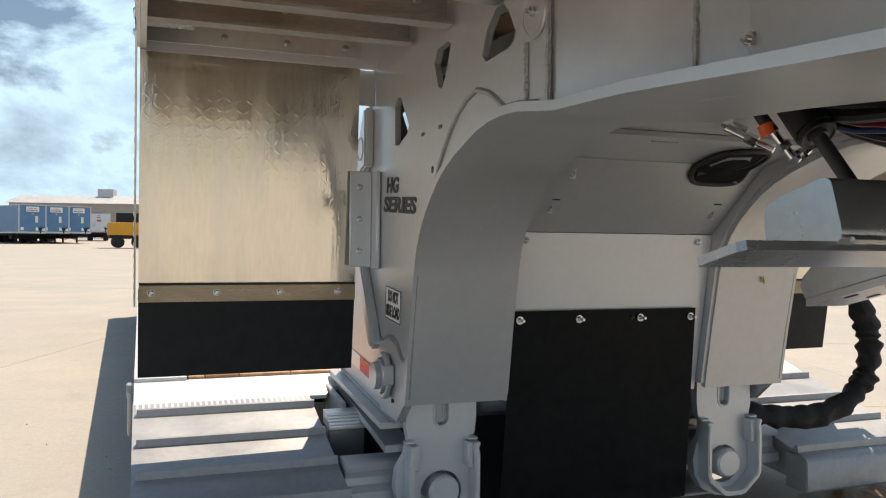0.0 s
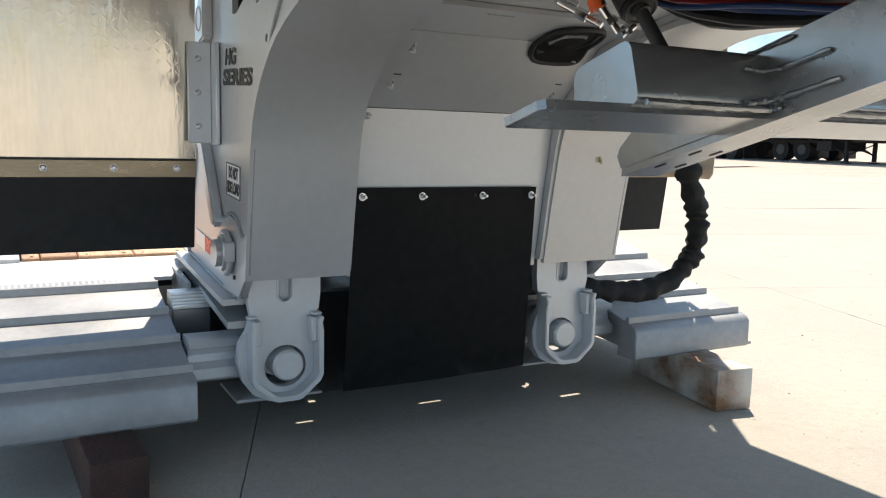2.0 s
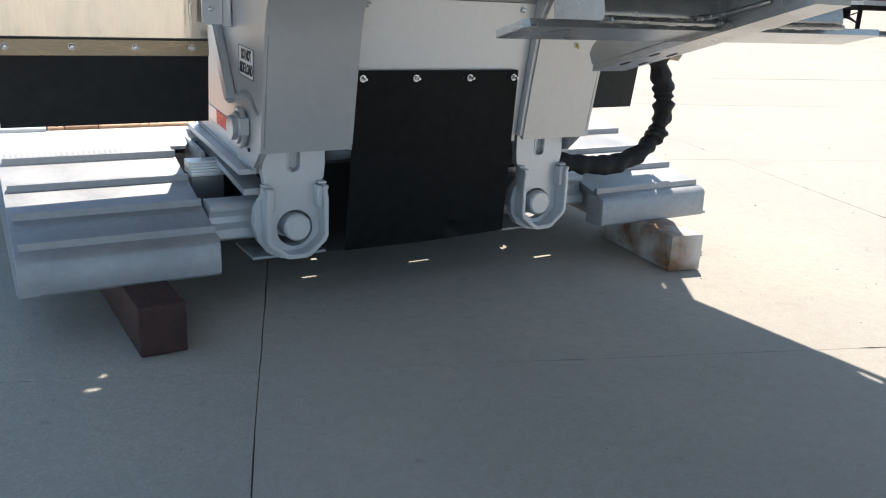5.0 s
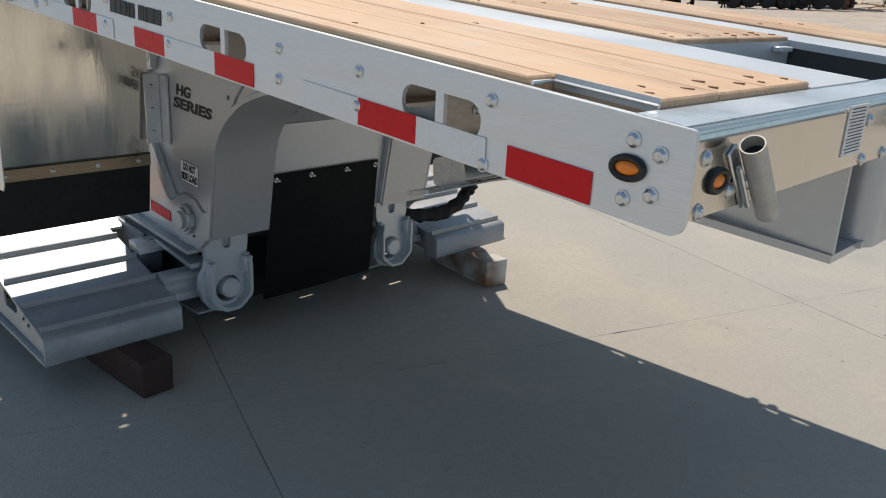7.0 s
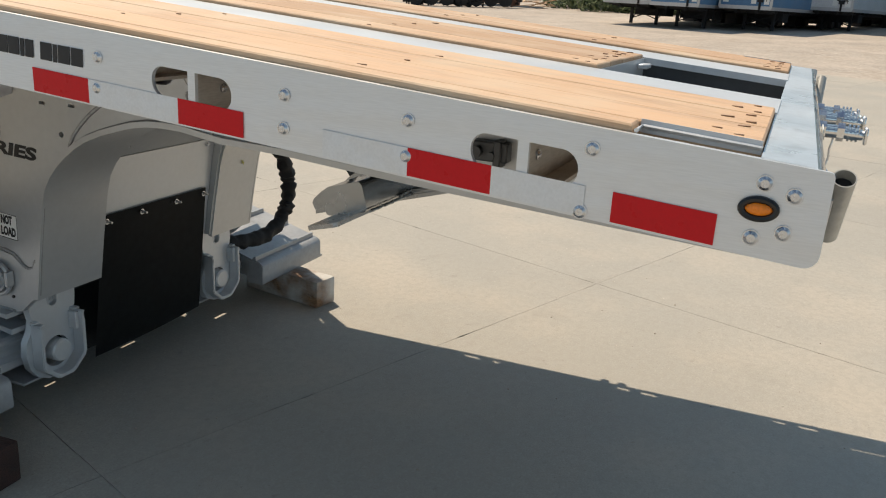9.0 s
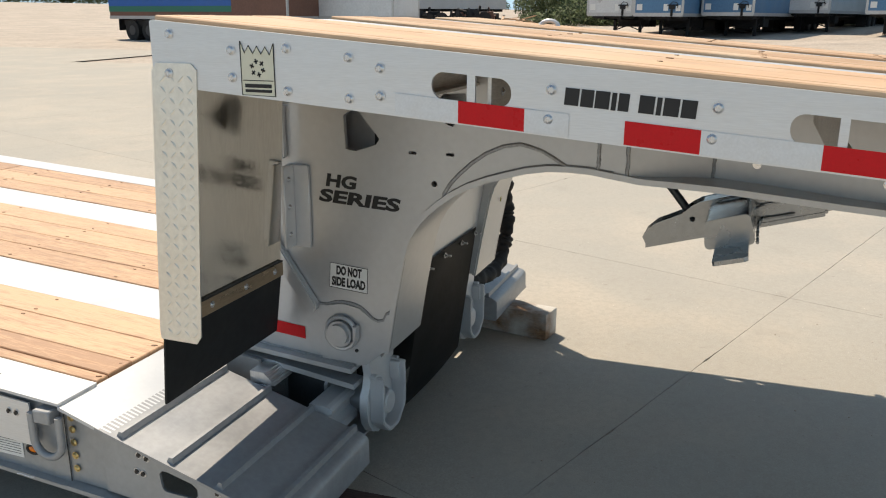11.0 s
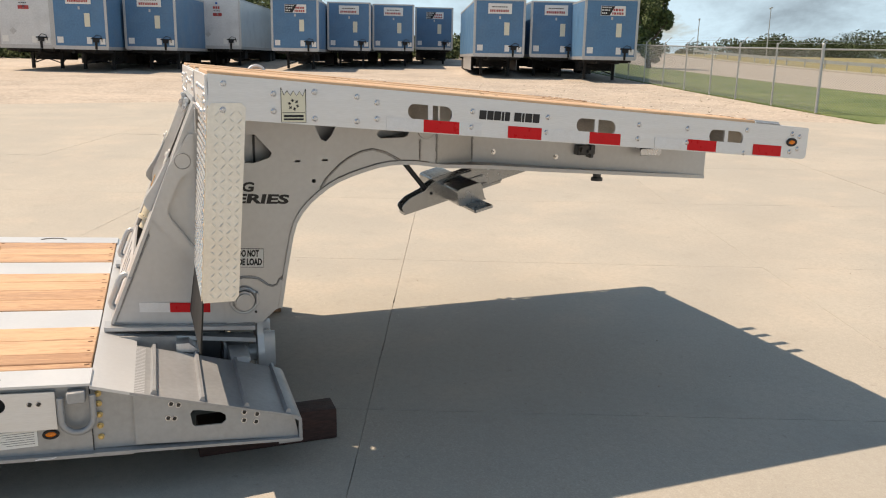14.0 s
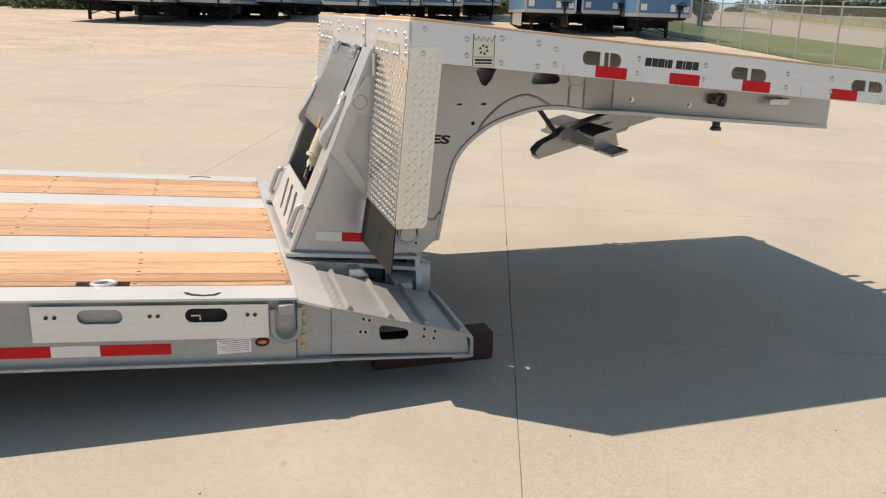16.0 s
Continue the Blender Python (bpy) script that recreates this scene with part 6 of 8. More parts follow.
def low_side(sign):
    s = sign
    X = 1.298

    def sheared(bm, y0, y1, a0, a1, x0, x1):
        """A beam piece that follows the deck's slope; heights below the plank level."""
        xa, xb = sorted((s * x0, s * x1))
        hexa(bm, [(xa, y0, zd(y0) + a0), (xb, y0, zd(y0) + a0), (xb, y1, zd(y1) + a0), (xa, y1, zd(y1) + a0),
                  (xa, y0, zd(y0) + a1), (xb, y0, zd(y0) + a1), (xb, y1, zd(y1) + a1), (xa, y1, zd(y1) + a1)])
    turn = FACE_LEFT if s < 0 else FACE_RIGHT
    bm = BM()
    sheared(bm, 0.739, Y_END, -0.285, -0.012, X - 0.030, X - 0.022)
    beam = part("side_beam", bm, LOWPAINT, low, smooth=False)
    bm = BM()
    sheared(bm, 0.735, Y_END, -0.012, -0.002, X + 0.002, 1.136)
    part("side_cap", bm, PAINT_LIGHT, beam, smooth=False)
    bm = BM()
    sheared(bm, 0.60, Y_END, -0.298, -0.285, X + 0.006, X - 0.14)
    part("bottom_flange", bm, LOWPAINT, beam, smooth=False)
    bm = BM()
    sheared(bm, 0.7385, 0.7425, -0.283, -0.014, X - 0.0215, X - 0.0205)
    part("panel_gap", bm, INK, beam, smooth=False)
    # riveted aluminium panels with slots
    for y0, y1 in ((0.857, 1.755), (1.90, 2.80), (2.95, 3.85)):
        bm = BM()
        holes = []
        for yc in (y0 + 0.248, y0 + 0.650):
            holes.append([(p[0], p[1] + zd(p[0])) for p in rounded(yc - 0.083, yc + 0.083, -0.105, -0.045, 0.0295, 5)])
        plate(bm, [(y0, zd(y0) - 0.178), (y1, zd(y1) - 0.178), (y1, zd(y1) - 0.030), (y0, zd(y0) - 0.030)], holes, s * X, -s * 0.006)
        pn = part("side_panel", bm, ALU, beam)
        for yc in (y0 + 0.055, y0 + 0.085, y0 + 0.435, y0 + 0.465, y1 - 0.085, y1 - 0.055):
            fix(NUT_BOLT, pn, (s * X, yc, zd(yc) - 0.075), turn)
    # dark plate behind the front slot in place of a shaded opening
    bm = BM()
    plate(bm, [(p[0], p[1] + zd(p[0])) for p in rounded(1.005, 1.205, -0.118, -0.034, 0.02, 4)], [], s * (X - 0.0215), s * 0.001)
    hole = part("opening_shade_plate", bm, SHADEBLK, beam, smooth=False)
    bm = BM()
    xb = s * (X - 0.016)
    sweep(bm, [(xb, 1.13, zd(1.1) - 0.098), (xb, 1.13, zd(1.1) - 0.078), (xb, 1.165, zd(1.1) - 0.076)], 0.005, 6)
    part("pipe_elbow", bm, STEEL, hole)
    for yc in (0.905, 1.76):
        bm = BM()
        sweep(bm, [(s * (X + 0.0065), yc + 0.018 * k, zd(yc) - 0.2915 + 0.002 * math.sin(2.1 * k)) for k in range(-2, 3)], 0.0022, 5)
        part("chalk_mark", bm, LABEL, beam)
    # thin dark crescent laid on the cap, painting the shade of a recess
    bm = BM()
    plate(bm, [(s * x, y) for x, y in ((1.218, 1.19), (1.222, 1.175), (1.242, 1.155), (1.255, 1.115), (1.248, 1.07), (1.228, 1.055), (1.226, 1.04), (1.236, 1.045), (1.262, 1.065), (1.270, 1.115), (1.262, 1.16), (1.238, 1.185))], [], 0, 0.001, axis="z",
          m=Matrix.Translation((0, 0, zd(1.115) - 0.0012)) @ Matrix(((1, 0, 0, 0), (0, 1, 0, 0), (0, 0.058, 1, -0.058 * 1.115), (0, 0, 0, 1))))
    part("latch_recess_shade", bm, SHADEBLK, beam, smooth=False)
    # tapes, label, lamp
    y = 1.250
    for k in range(10):
        bm = BM()
        w = 0.27 if k % 2 == 0 else 0.18
        y0, y1 = y, y + w
        xx = s * (X - 0.0212)
        strip(bm, xx, xx + s * 0.0016, y0, y1, zd(y0) - 0.250, zd(y1) - 0.250, 0.047)
        part("red_tape" if k % 2 == 0 else "white_tape", bm, RED if k % 2 == 0 else WHITE, beam, smooth=False)
        y += w
    bm = BM()
    xx = s * (X - 0.0206)
    box(bm, min(xx, xx + s * 0.001), max(xx, xx + s * 0.001), 0.930, 1.070, zd(1.0) - 0.253, zd(1.0) - 0.187)
    lb = part("data_label", bm, LABEL, beam, "white data label with rows of print", smooth=False)
    bm = BM()
    for i in range(6):
        z = zd(1.0) - 0.196 - 0.009 * i
        box(bm, min(xx + s * 0.001, xx + s * 0.0016), max(xx + s * 0.001, xx + s * 0.0016), 0.94, 1.06 - 0.012 * (i % 3), z - 0.0007, z + 0.0007)
    part("print", bm, INK, lb, smooth=False)
    lamp(beam, (s * (X - 0.021), 0.884, 0.288), turn @ Euler((0, 0, radians(90))).to_matrix().to_4x4())
    # D-ring with its strap
    bm = BM()
    yc, xq = 0.785, s * (X + 0.010)
    hw = 0.055
    ring = [(xq, yc + hw, 0.440), (xq, yc + hw, 0.355)] + [(xq, yc + hw * math.cos(a), 0.352 - hw * math.sin(a)) for a in [math.pi * i / 10 for i in range(11)]] + [(xq, yc - hw, 0.355), (xq, yc - hw, 0.440)]
    sweep(bm, ring, 0.0125, 10)
    dr = part("d_ring", bm, RAMP, low, "grey steel tie-down ring")
    bm = BM()
    xx = sorted((s * (X - 0.02), s * (X + 0.026)))
    box(bm, xx[0], xx[1], yc - 0.032, yc + 0.032, 0.415, 0.460, 0.004)
    part("strap", bm, RAMP, dr)
    for z in (0.255, 0.30, 0.345, 0.39, 0.43):
        fix(GOLD_BOLT, beam, (s * (X - 0.021), 0.712, z), turn)


def low_deck():
    deck = new("deck")
    deck.parent = low
    zp = zd
    rows = []
    for xs in ([-1.132, -0.965, -0.79, -0.615], [-0.345, -0.17, 0.0, 0.17, 0.345], [0.615, 0.79, 0.965, 1.132]):
        for a, b in zip(xs, xs[1:]):
            rows.append((a, b))
    for a, b in rows:
        y = 0.742
        for y1 in (3.45, 6.2, Y_END):
            if a < -1.1 and y < 1:
                plank(deck, a + 0.055, b, y, y1, zp, PLANK)
                plank(deck, a, a + 0.055, y, 1.405, zp, PLANK)
                plank(deck, a, a + 0.055, 1.61, y1, zp, PLANK)
            else:
                plank(deck, a, b, y, y1 - 0.003, zp, PLANK)
            y = y1
        for yy in (0.762, 1.382, 1.995, 2.6, 3.2):
            screws(deck, [(a + 0.03, yy), (b - 0.03, yy)], zp)
    # light steel chords between the plank strips, and the head plate
    for x0, x1 in ((-0.612, -0.348), (0.348, 0.612)):
        bm = BM()
        y0, y1 = 0.742, Y_END
        hexa(bm, [(x0, y0, zd(y0) - 0.05), (x1, y0, zd(y0) - 0.05), (x1, y1, zd(y1) - 0.05), (x0, y1, zd(y1) - 0.05),
                  (x0, y0, zd(y0) - 0.004), (x1, y0, zd(y0) - 0.004), (x1, y1, zd(y1) - 0.004), (x0, y1, zd(y1) - 0.004)])
        part("deck_chord", bm, PAINT_LIGHT, deck, smooth=False)
    bm = BM()
    plate(bm, [(-1.30, 0.585), (-0.70, 0.585), (-0.665, 0.640), (0.665, 0.640), (0.70, 0.585), (1.30, 0.585), (1.30, 0.738), (-1.30, 0.738)], [], 0, 0.012, axis="z",
          m=Matrix.Translation((0, 0, 0.4195)) @ Matrix(((1, 0, 0, 0), (0, 1, 0, 0), (0, 0.302, 1, -0.302 * 0.60), (0, 0, 0, 1))))
    part("head_plate", bm, PAINT_LIGHT, deck, smooth=False)
    # cross bearers below the planks
    for k in range(14):
        y = 0.95 + 0.6 * k
        bm = BM()
        box(bm, -1.26, 1.26, y - 0.03, y + 0.03, zd(y) - 0.16, zd(y) - 0.052)
        part("cross_bearer", bm, PAINT_DARK_SHADE, deck, smooth=False)
    for x in (-0.55, 0.55):
        bm = BM()
        hexa(bm, [(x - 0.09, 0.45, 0.19), (x + 0.09, 0.45, 0.19), (x + 0.09, Y_END, zd(Y_END) - 0.28), (x - 0.09, Y_END, zd(Y_END) - 0.28),
                  (x - 0.09, 0.45, 0.41), (x + 0.09, 0.45, 0.41), (x + 0.09, Y_END, zd(Y_END) - 0.055), (x - 0.09, Y_END, zd(Y_END) - 0.055)])
        part("main_beam", bm, PAINT_DARK_SHADE, deck, smooth=False)
    # recess with a ring at the near edge
    bm = BM()
    sweep(bm, [(-1.095 + 0.03 * math.sin(a), 1.507 + 0.045 * math.cos(a), zd(1.5) - 0.004) for a in [2 * math.pi * i / 20 for i in range(20)]], 0.010, 8, closed=True)
    part("recessed_ring", bm, PAINT_LIGHT, deck)


def zr(y):
    """Ramp face."""
    return 0.266 + 0.275 * y


def ramp(sign):
    s = sign
    xo, xi = s * (1.302 if s < 0 else 1.290), s * (0.755 if s < 0 else 0.735)
    x0, x1 = sorted((xo, xi))
    rp = new("front_ramp")
    rp.parent = low
    bm = BM()
    ya, yb, t = -0.014, 0.600, 0.010
    hexa(bm, [(x0, ya, zr(ya) - t), (x1, ya, zr(ya) - t), (x1, yb, zr(yb) - t), (x0, yb, zr(yb) - t), (x0, ya, zr(ya)), (x1, ya, zr(ya)), (x1, yb, zr(yb)), (x0, yb, zr(yb))])
    part("ramp_plate", bm, RAMP, rp, smooth=False)
    # rounded nose
    bm = BM()
    prof = [(ya + 0.004, zr(ya) - 0.012), (ya + 0.004, zr(ya)), (ya - 0.012, zr(ya) - 0.004), (ya - 0.026, zr(ya) - 0.012), (ya - 0.034, zr(ya) - 0.024), (ya - 0.036, 0.150), (ya - 0.030, 0.142), (ya + 0.06, 0.142), (ya + 0.06, 0.150), (ya - 0.022, 0.152), (ya - 0.022, zr(ya) - 0.03)]
    plate(bm, prof, [], x0, x1 - x0)
    part("nose", bm, RAMP, rp)
    for xe in ((x1 - 0.003,) if s < 0 else (x0 - 0.003,)):
        bm = BM()
        plate(bm, [(ya + 0.004, zr(ya) - 0.004), (ya - 0.012, zr(ya) - 0.006), (ya - 0.024, zr(ya) - 0.014), (ya - 0.031, zr(ya) - 0.026), (ya - 0.033, 0.150), (ya + 0.055, 0.146), (ya + 0.055, zr(ya) - 0.004)], [], xe, 0.006)
        part("nose_cap", bm, RAMP, rp, smooth=False)
    # cleats
    for y in (0.514, 0.336, 0.168, 0.004):
        bm = BM()
        cx0, cx1 = sorted((xo - s * 0.012, xi))
        hexa(bm, [(cx0, y - 0.010, zr(y - 0.010) - 0.002), (cx1, y - 0.010, zr(y - 0.010) - 0.002), (cx1, y + 0.014, zr(y + 0.014) - 0.002), (cx0, y + 0.014, zr(y + 0.014) - 0.002),
                  (cx0, y - 0.008, zr(y) + 0.018), (cx1, y - 0.008, zr(y) + 0.018), (cx1, y + 0.003, zr(y) + 0.020), (cx0, y + 0.003, zr(y) + 0.020)])
        bmesh.ops.recalc_face_normals(bm, faces=bm.faces)
        part("cleat", bm, RAMP, rp, smooth=False)
    # side plate with cut-out and lip
    bm = BM()
    tri = [(0.375, 0.322), (0.385, 0.310), (0.378, 0.262), (0.368, 0.254), (0.266, 0.252), (0.250, 0.266), (0.252, 0.288), (0.270, 0.302), (0.355, 0.322)]
    plate(bm, [(0.590, 0.208), (0.590, zr(0.590) - 0.011), (-0.020, zr(-0.020) - 0.011), (-0.036, 0.158)], [tri], s * 1.285, -s * 0.008)
    sp = part("ramp_side", bm, LOWPAINT, rp)
    bm = BM()
    xx = sorted((s * 1.25, s * 1.306))
    hexa(bm, [(xx[0], -0.050, 0.147), (xx[1], -0.050, 0.147), (xx[1], 0.74, 0.193), (xx[0], 0.74, 0.193), (xx[0], -0.050, 0.158), (xx[1], -0.050, 0.158), (xx[1], 0.74, 0.204), (xx[0], 0.74, 0.204)])
    part("ramp_lip", bm, LOWPAINT, rp, smooth=False)
    turn = FACE_LEFT if s < 0 else FACE_RIGHT
    for y, z in ((0.454, 0.359), (0.427, 0.352), (0.467, 0.302), (0.444, 0.298), (0.179, 0.291), (0.129, 0.276), (0.181, 0.256), (0.134, 0.244)):
        fix(NUT_BOLT, sp, (s * 1.285, y, z), turn)
    bm = BM()
    plate(bm, [(0.742, 0.206), (0.742, 0.458), (0.600, 0.417), (0.55, 0.402), (0.55, 0.198)], [], s * 1.272, -s * 0.008)
    part("corner_plate", bm, LOWPAINT, rp, smooth=False)
    # inner edge plate and the two lateral box tubes to the main beam
    bm = BM()
    plate(bm, [(0.590, 0.208), (0.590, zr(0.590) - 0.011), (-0.020, zr(-0.020) - 0.011), (-0.020, 0.158)], [], s * 0.762, s * 0.008)
    part("ramp_inner", bm, LOWPAINT, rp)
    bm = BM()
    xx = sorted((s * 0.570, s * 0.744))
    tube = [(0.150, 0.303), (0.085, 0.303), (0.070, 0.298), (0.060, 0.288), (0.062, 0.278), (0.074, 0.272), (0.082, 0.255), (0.080, 0.235), (0.066, 0.224), (0.055, 0.220), (0.053, 0.192), (0.062, 0.183), (0.150, 0.183)]
    plate(bm, [(y + 0.035, z + 0.022) for y, z in tube], [], xx[0], xx[1] - xx[0])
    part("lateral_tube", bm, PAINT_LIGHT, rp, "grooved light grey tube", smooth=False)
    bm = BM()
    xx = sorted((s * 0.622, s * 0.744))
    steps = [(0.420, 0.372), (0.420, 0.413)]
    for k in range(5):
        y = 0.366 - 0.009 * k
        z = 0.412 - 0.008 * k
        steps += [(y, z), (y - 0.0045, z - 0.001), (y - 0.0055, z - 0.006)]
    plate(bm, steps + [(0.322, 0.368)], [], xx[0], xx[1] - xx[0])
    part("lateral_bar", bm, ALU_LIGHT, rp, "ribbed aluminium cap strip", smooth=False)
    # box below the strip takes the darker arm paint to imitate shade
    bm = BM()
    xx = sorted((s * 0.630, s * 0.744))
    box(bm, xx[0], xx[1], 0.336, 0.420, 0.270, 0.3675, 0.004)
    part("lateral_box_shaded", bm, PAINT_ARM, rp)
    # serrated grip strip at the top of the ramp
    bm = BM()
    for k in range(31):
        x = s * (0.775 + k * 0.017)
        xx = sorted((x, x + s * 0.007))
        h = 0.0002
        hexa(bm, [(xx[0], 0.548, zr(0.548)), (xx[1], 0.548, zr(0.548)), (xx[1], 0.598, zr(0.598)), (xx[0], 0.598, zr(0.598)),
                  (xx[0], 0.548, zr(0.548) + h), (xx[1], 0.548, zr(0.548) + h), (xx[1], 0.598, zr(0.598) + h), (xx[0], 0.598, zr(0.598) + h)])
    tagged(part("grip_strip", bm, PAINT_LIGHT, rp, smooth=False), kind="stuff")
    # added dark plate between beam and ramp, blocks sun and imitates shade
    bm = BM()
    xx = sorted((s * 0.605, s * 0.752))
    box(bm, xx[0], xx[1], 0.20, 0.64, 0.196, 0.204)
    part("sun_blocking_plate", bm, PAINT_DARK_SHADE, low, smooth=False)
    # long receiver beam beside the neck
    bm = BM()
    plate(bm, [(0.66, 0.45), (0.66, 0.19), (0.44, 0.18), (0.40, 0.30), (0.42, 0.43)], [], s * 0.672, s * 0.014)
    part("receiver_cheek", bm, LOWPAINT, low)


for sgn in (-1, 1):
    low_side(sgn)
    ramp(sgn)
low_deck()
# axle group at the far end carries the deck
bm = BM()
box(bm, -0.6, 0.6, 7.4, 8.6, 0.30, zd(7.4) - 0.16, 0.02)
part("rear_bogie", bm, PAINT_DARK_SHADE, low)
for sx in (-1, 1):
    for yy in (7.5, 8.6):
        bm = BM()
        cyl(bm, (sx * 0.72, yy, 0.40), (sx * 1.22, yy, 0.40), 0.41, 32)
        part("wheel", bm, TYRE, low)

# timber blocks below the ramps
for label, material, c, turn, size in (("dark red-brown timber block under the trailer's front ramp", TIMBER_DARK, (-0.980, 0.055), 2, (0.128, 0.60, 0.143)),
                                       ("weathered timber block with white paint under the ramp", TIMBER_OLD, (1.018, -0.022), -10, (0.142, 0.52, 0.143))):
    bm = BM()
    w, l, h = size
    box(bm, -w / 2, w / 2, -l / 2, l / 2, 0, h, 0.006, seg=2)
    bmesh.ops.subdivide_edges(bm, edges=[e for e in bm.edges if e.calc_length() > 0.1], cuts=3, use_grid_fill=True)
    for v in bm.verts:
        q = noise.noise_vector(v.co * 9)
        v.co += q * 0.0035 * (1 if 0.01 < v.co.z else 0)
    blk = solid("timber_block", bm, material, label, "timber block", group="timber blocks")
    blk.matrix_world = Matrix.Translation((c[0], c[1], 0.001)) @ Euler((0, 0, radians(turn))).to_matrix().to_4x4()

build_ground()

# ---------------------------------------------------------------- concrete yard
GA = V(0.942, -0.335, 0).normalized()
GB = V(0.335, 0.942, 0).normalized()
CROSS = V(2.12, -1.482, 0)
SLAB = 3.067


def clip(poly, a, b, c):
    """Keeps the part of a polygon where a x + b y < c."""
    out = []
    for i, p in enumerate(poly):
        q = poly[(i + 1) % len(poly)]
        dp, dq = a * p[0] + b * p[1] - c, a * q[0] + b * q[1] - c
        if dp < 0:
            out.append(p)
        if dp * dq < 0:
            t = dp / (dp - dq)
            out.append((p[0] + (q[0] - p[0]) * t, p[1] + (q[1] - p[1]) * t))
    return out


def yard_edge(poly):
    for a, b, c in ((1.0, 0.12, 20.8), (15.2, -9.0, 11.8 * 15.2 + 16 * 9.0)):
        poly = clip(poly, a, b, c)
    return poly


def build_pavement():
    bm = BM()
    step = 5.0
    for i in range(-9, 5):
        for j in range(-8, 18):
            poly = [(i * step, j * step), ((i + 1) * step, j * step), ((i + 1) * step, (j + 1) * step), (i * step, (j + 1) * step)]
            poly = yard_edge(poly) if j < 4 else poly
            if len(poly) > 2:
                bm.faces.new([bm.verts.new((x, y, land(x, y) - 0.030)) for x, y in poly])
    bmesh.ops.remove_doubles(bm, verts=bm.verts[:], dist=0.001)
    bmesh.ops.recalc_face_normals(bm, faces=bm.faces)
    pave = solid("pavement", bm, CONCRETE, "pale concrete yard of large square slabs", "pavement", kind="structure", smooth=False)
    bm = BM()
    for i in range(-5, 6):
        for j in range(-5, 6):
            c = CROSS + GA * (SLAB * i) + GB * (SLAB * j)
            poly = yard_edge([tuple((c + GA * (SLAB * a) + GB * (SLAB * b))[:2]) for a, b in ((0, 0), (1, 0), (1, 1), (0, 1))])
            if len(poly) > 2:
                bm.faces.new([bm.verts.new((x, y, land(x, y) - 0.014)) for x, y in poly])
    bmesh.ops.recalc_face_normals(bm, faces=bm.faces)
    part("joint_filler", bm, JOINT, pave, smooth=False)
    rnd = random.Random(5)
    for i in range(-5, 6):
        for j in range(-5, 6):
            c = CROSS + GA * (SLAB * i) + GB * (SLAB * j)
            g = 0.0009 / SLAB
            if -4 < i < 3 and -3 < j < 3:
                ring = []
                for (a0, b0), (a1, b1), out in (((0, 0), (1, 0), -GB), ((1, 0), (1, 1), GA), ((1, 1), (0, 1), GB), ((0, 1), (0, 0), -GA)):
                    across = GB if abs(out.dot(GB)) > 0.5 else GA
                    for k in range(60):
                        f = k / 60
                        q = c + GA * (SLAB * (a0 + (a1 - a0) * f)) + GB * (SLAB * (b0 + (b1 - b0) * f))
                        w = 0.0 if k == 0 else 0.0030 * noise.noise(q * 2.3) + 0.0022 * noise.noise(q * 11.0)
                        gap = 0.0005 + 0.0022 * max(0.0, noise.noise(q * 6.0 + V(7, 3, 1))) + (0.004 if noise.noise(q * 17.0) > 0.55 else 0.0)
                        ring.append(tuple((q + across * w - out * gap)[:2]))
                poly = yard_edge(ring)
            else:
                poly = yard_edge([tuple((c + GA * (SLAB * a) + GB * (SLAB * b))[:2]) for a, b in ((g, g), (1 - g, g), (1 - g, 1 - g), (g, 1 - g))])
            if len(poly) < 3:
                continue
            bm = BM()
            cen = Vector((sum(p[0] for p in poly) / len(poly), sum(p[1] for p in poly) / len(poly)))
            dz = -rnd.uniform(0.0, 0.0015)
            lo = [bm.verts.new((x, y, land(x, y) - 0.028)) for x, y in poly]
            mid = [bm.verts.new((x, y, land(x, y) - 0.004 + dz)) for x, y in poly]
            top = []
            for x, y in poly:
                q = Vector((x, y)) + (cen - Vector((x, y))).normalized() * 0.0015
                top.append(bm.verts.new((q.x, q.y, land(q.x, q.y) + dz)))
            n = len(poly)
            for A, B in ((lo, mid), (mid, top)):
                for k in range(n):
                    bm.faces.new((A[k], A[(k + 1) % n], B[(k + 1) % n], B[k]))
            bm.faces.new(top)
            bmesh.ops.recalc_face_normals(bm, faces=bm.faces)
            part("slab", bm, CONCRETE, pave, smooth=False)


build_pavement()

# pebbles and chips scattered on the slabs
bm = BM()
rnd = random.Random(11)
for k in range(420):
    x, y = rnd.uniform(-4.0, 6.0), rnd.uniform(-6.5, 2.5)
    r = rnd.uniform(0.0015, 0.0055)
    bmesh.ops.create_icosphere(bm, subdivisions=1, radius=r, matrix=Matrix.Translation((x, y, land(x, y) + r * 0.4)) @ Matrix.Diagonal((1, rnd.uniform(0.6, 1.3), 0.6, 1)))
solid("pebbles", bm, GRAVEL, "loose pebbles and chips on the concrete", "pebbles", kind="stuff")


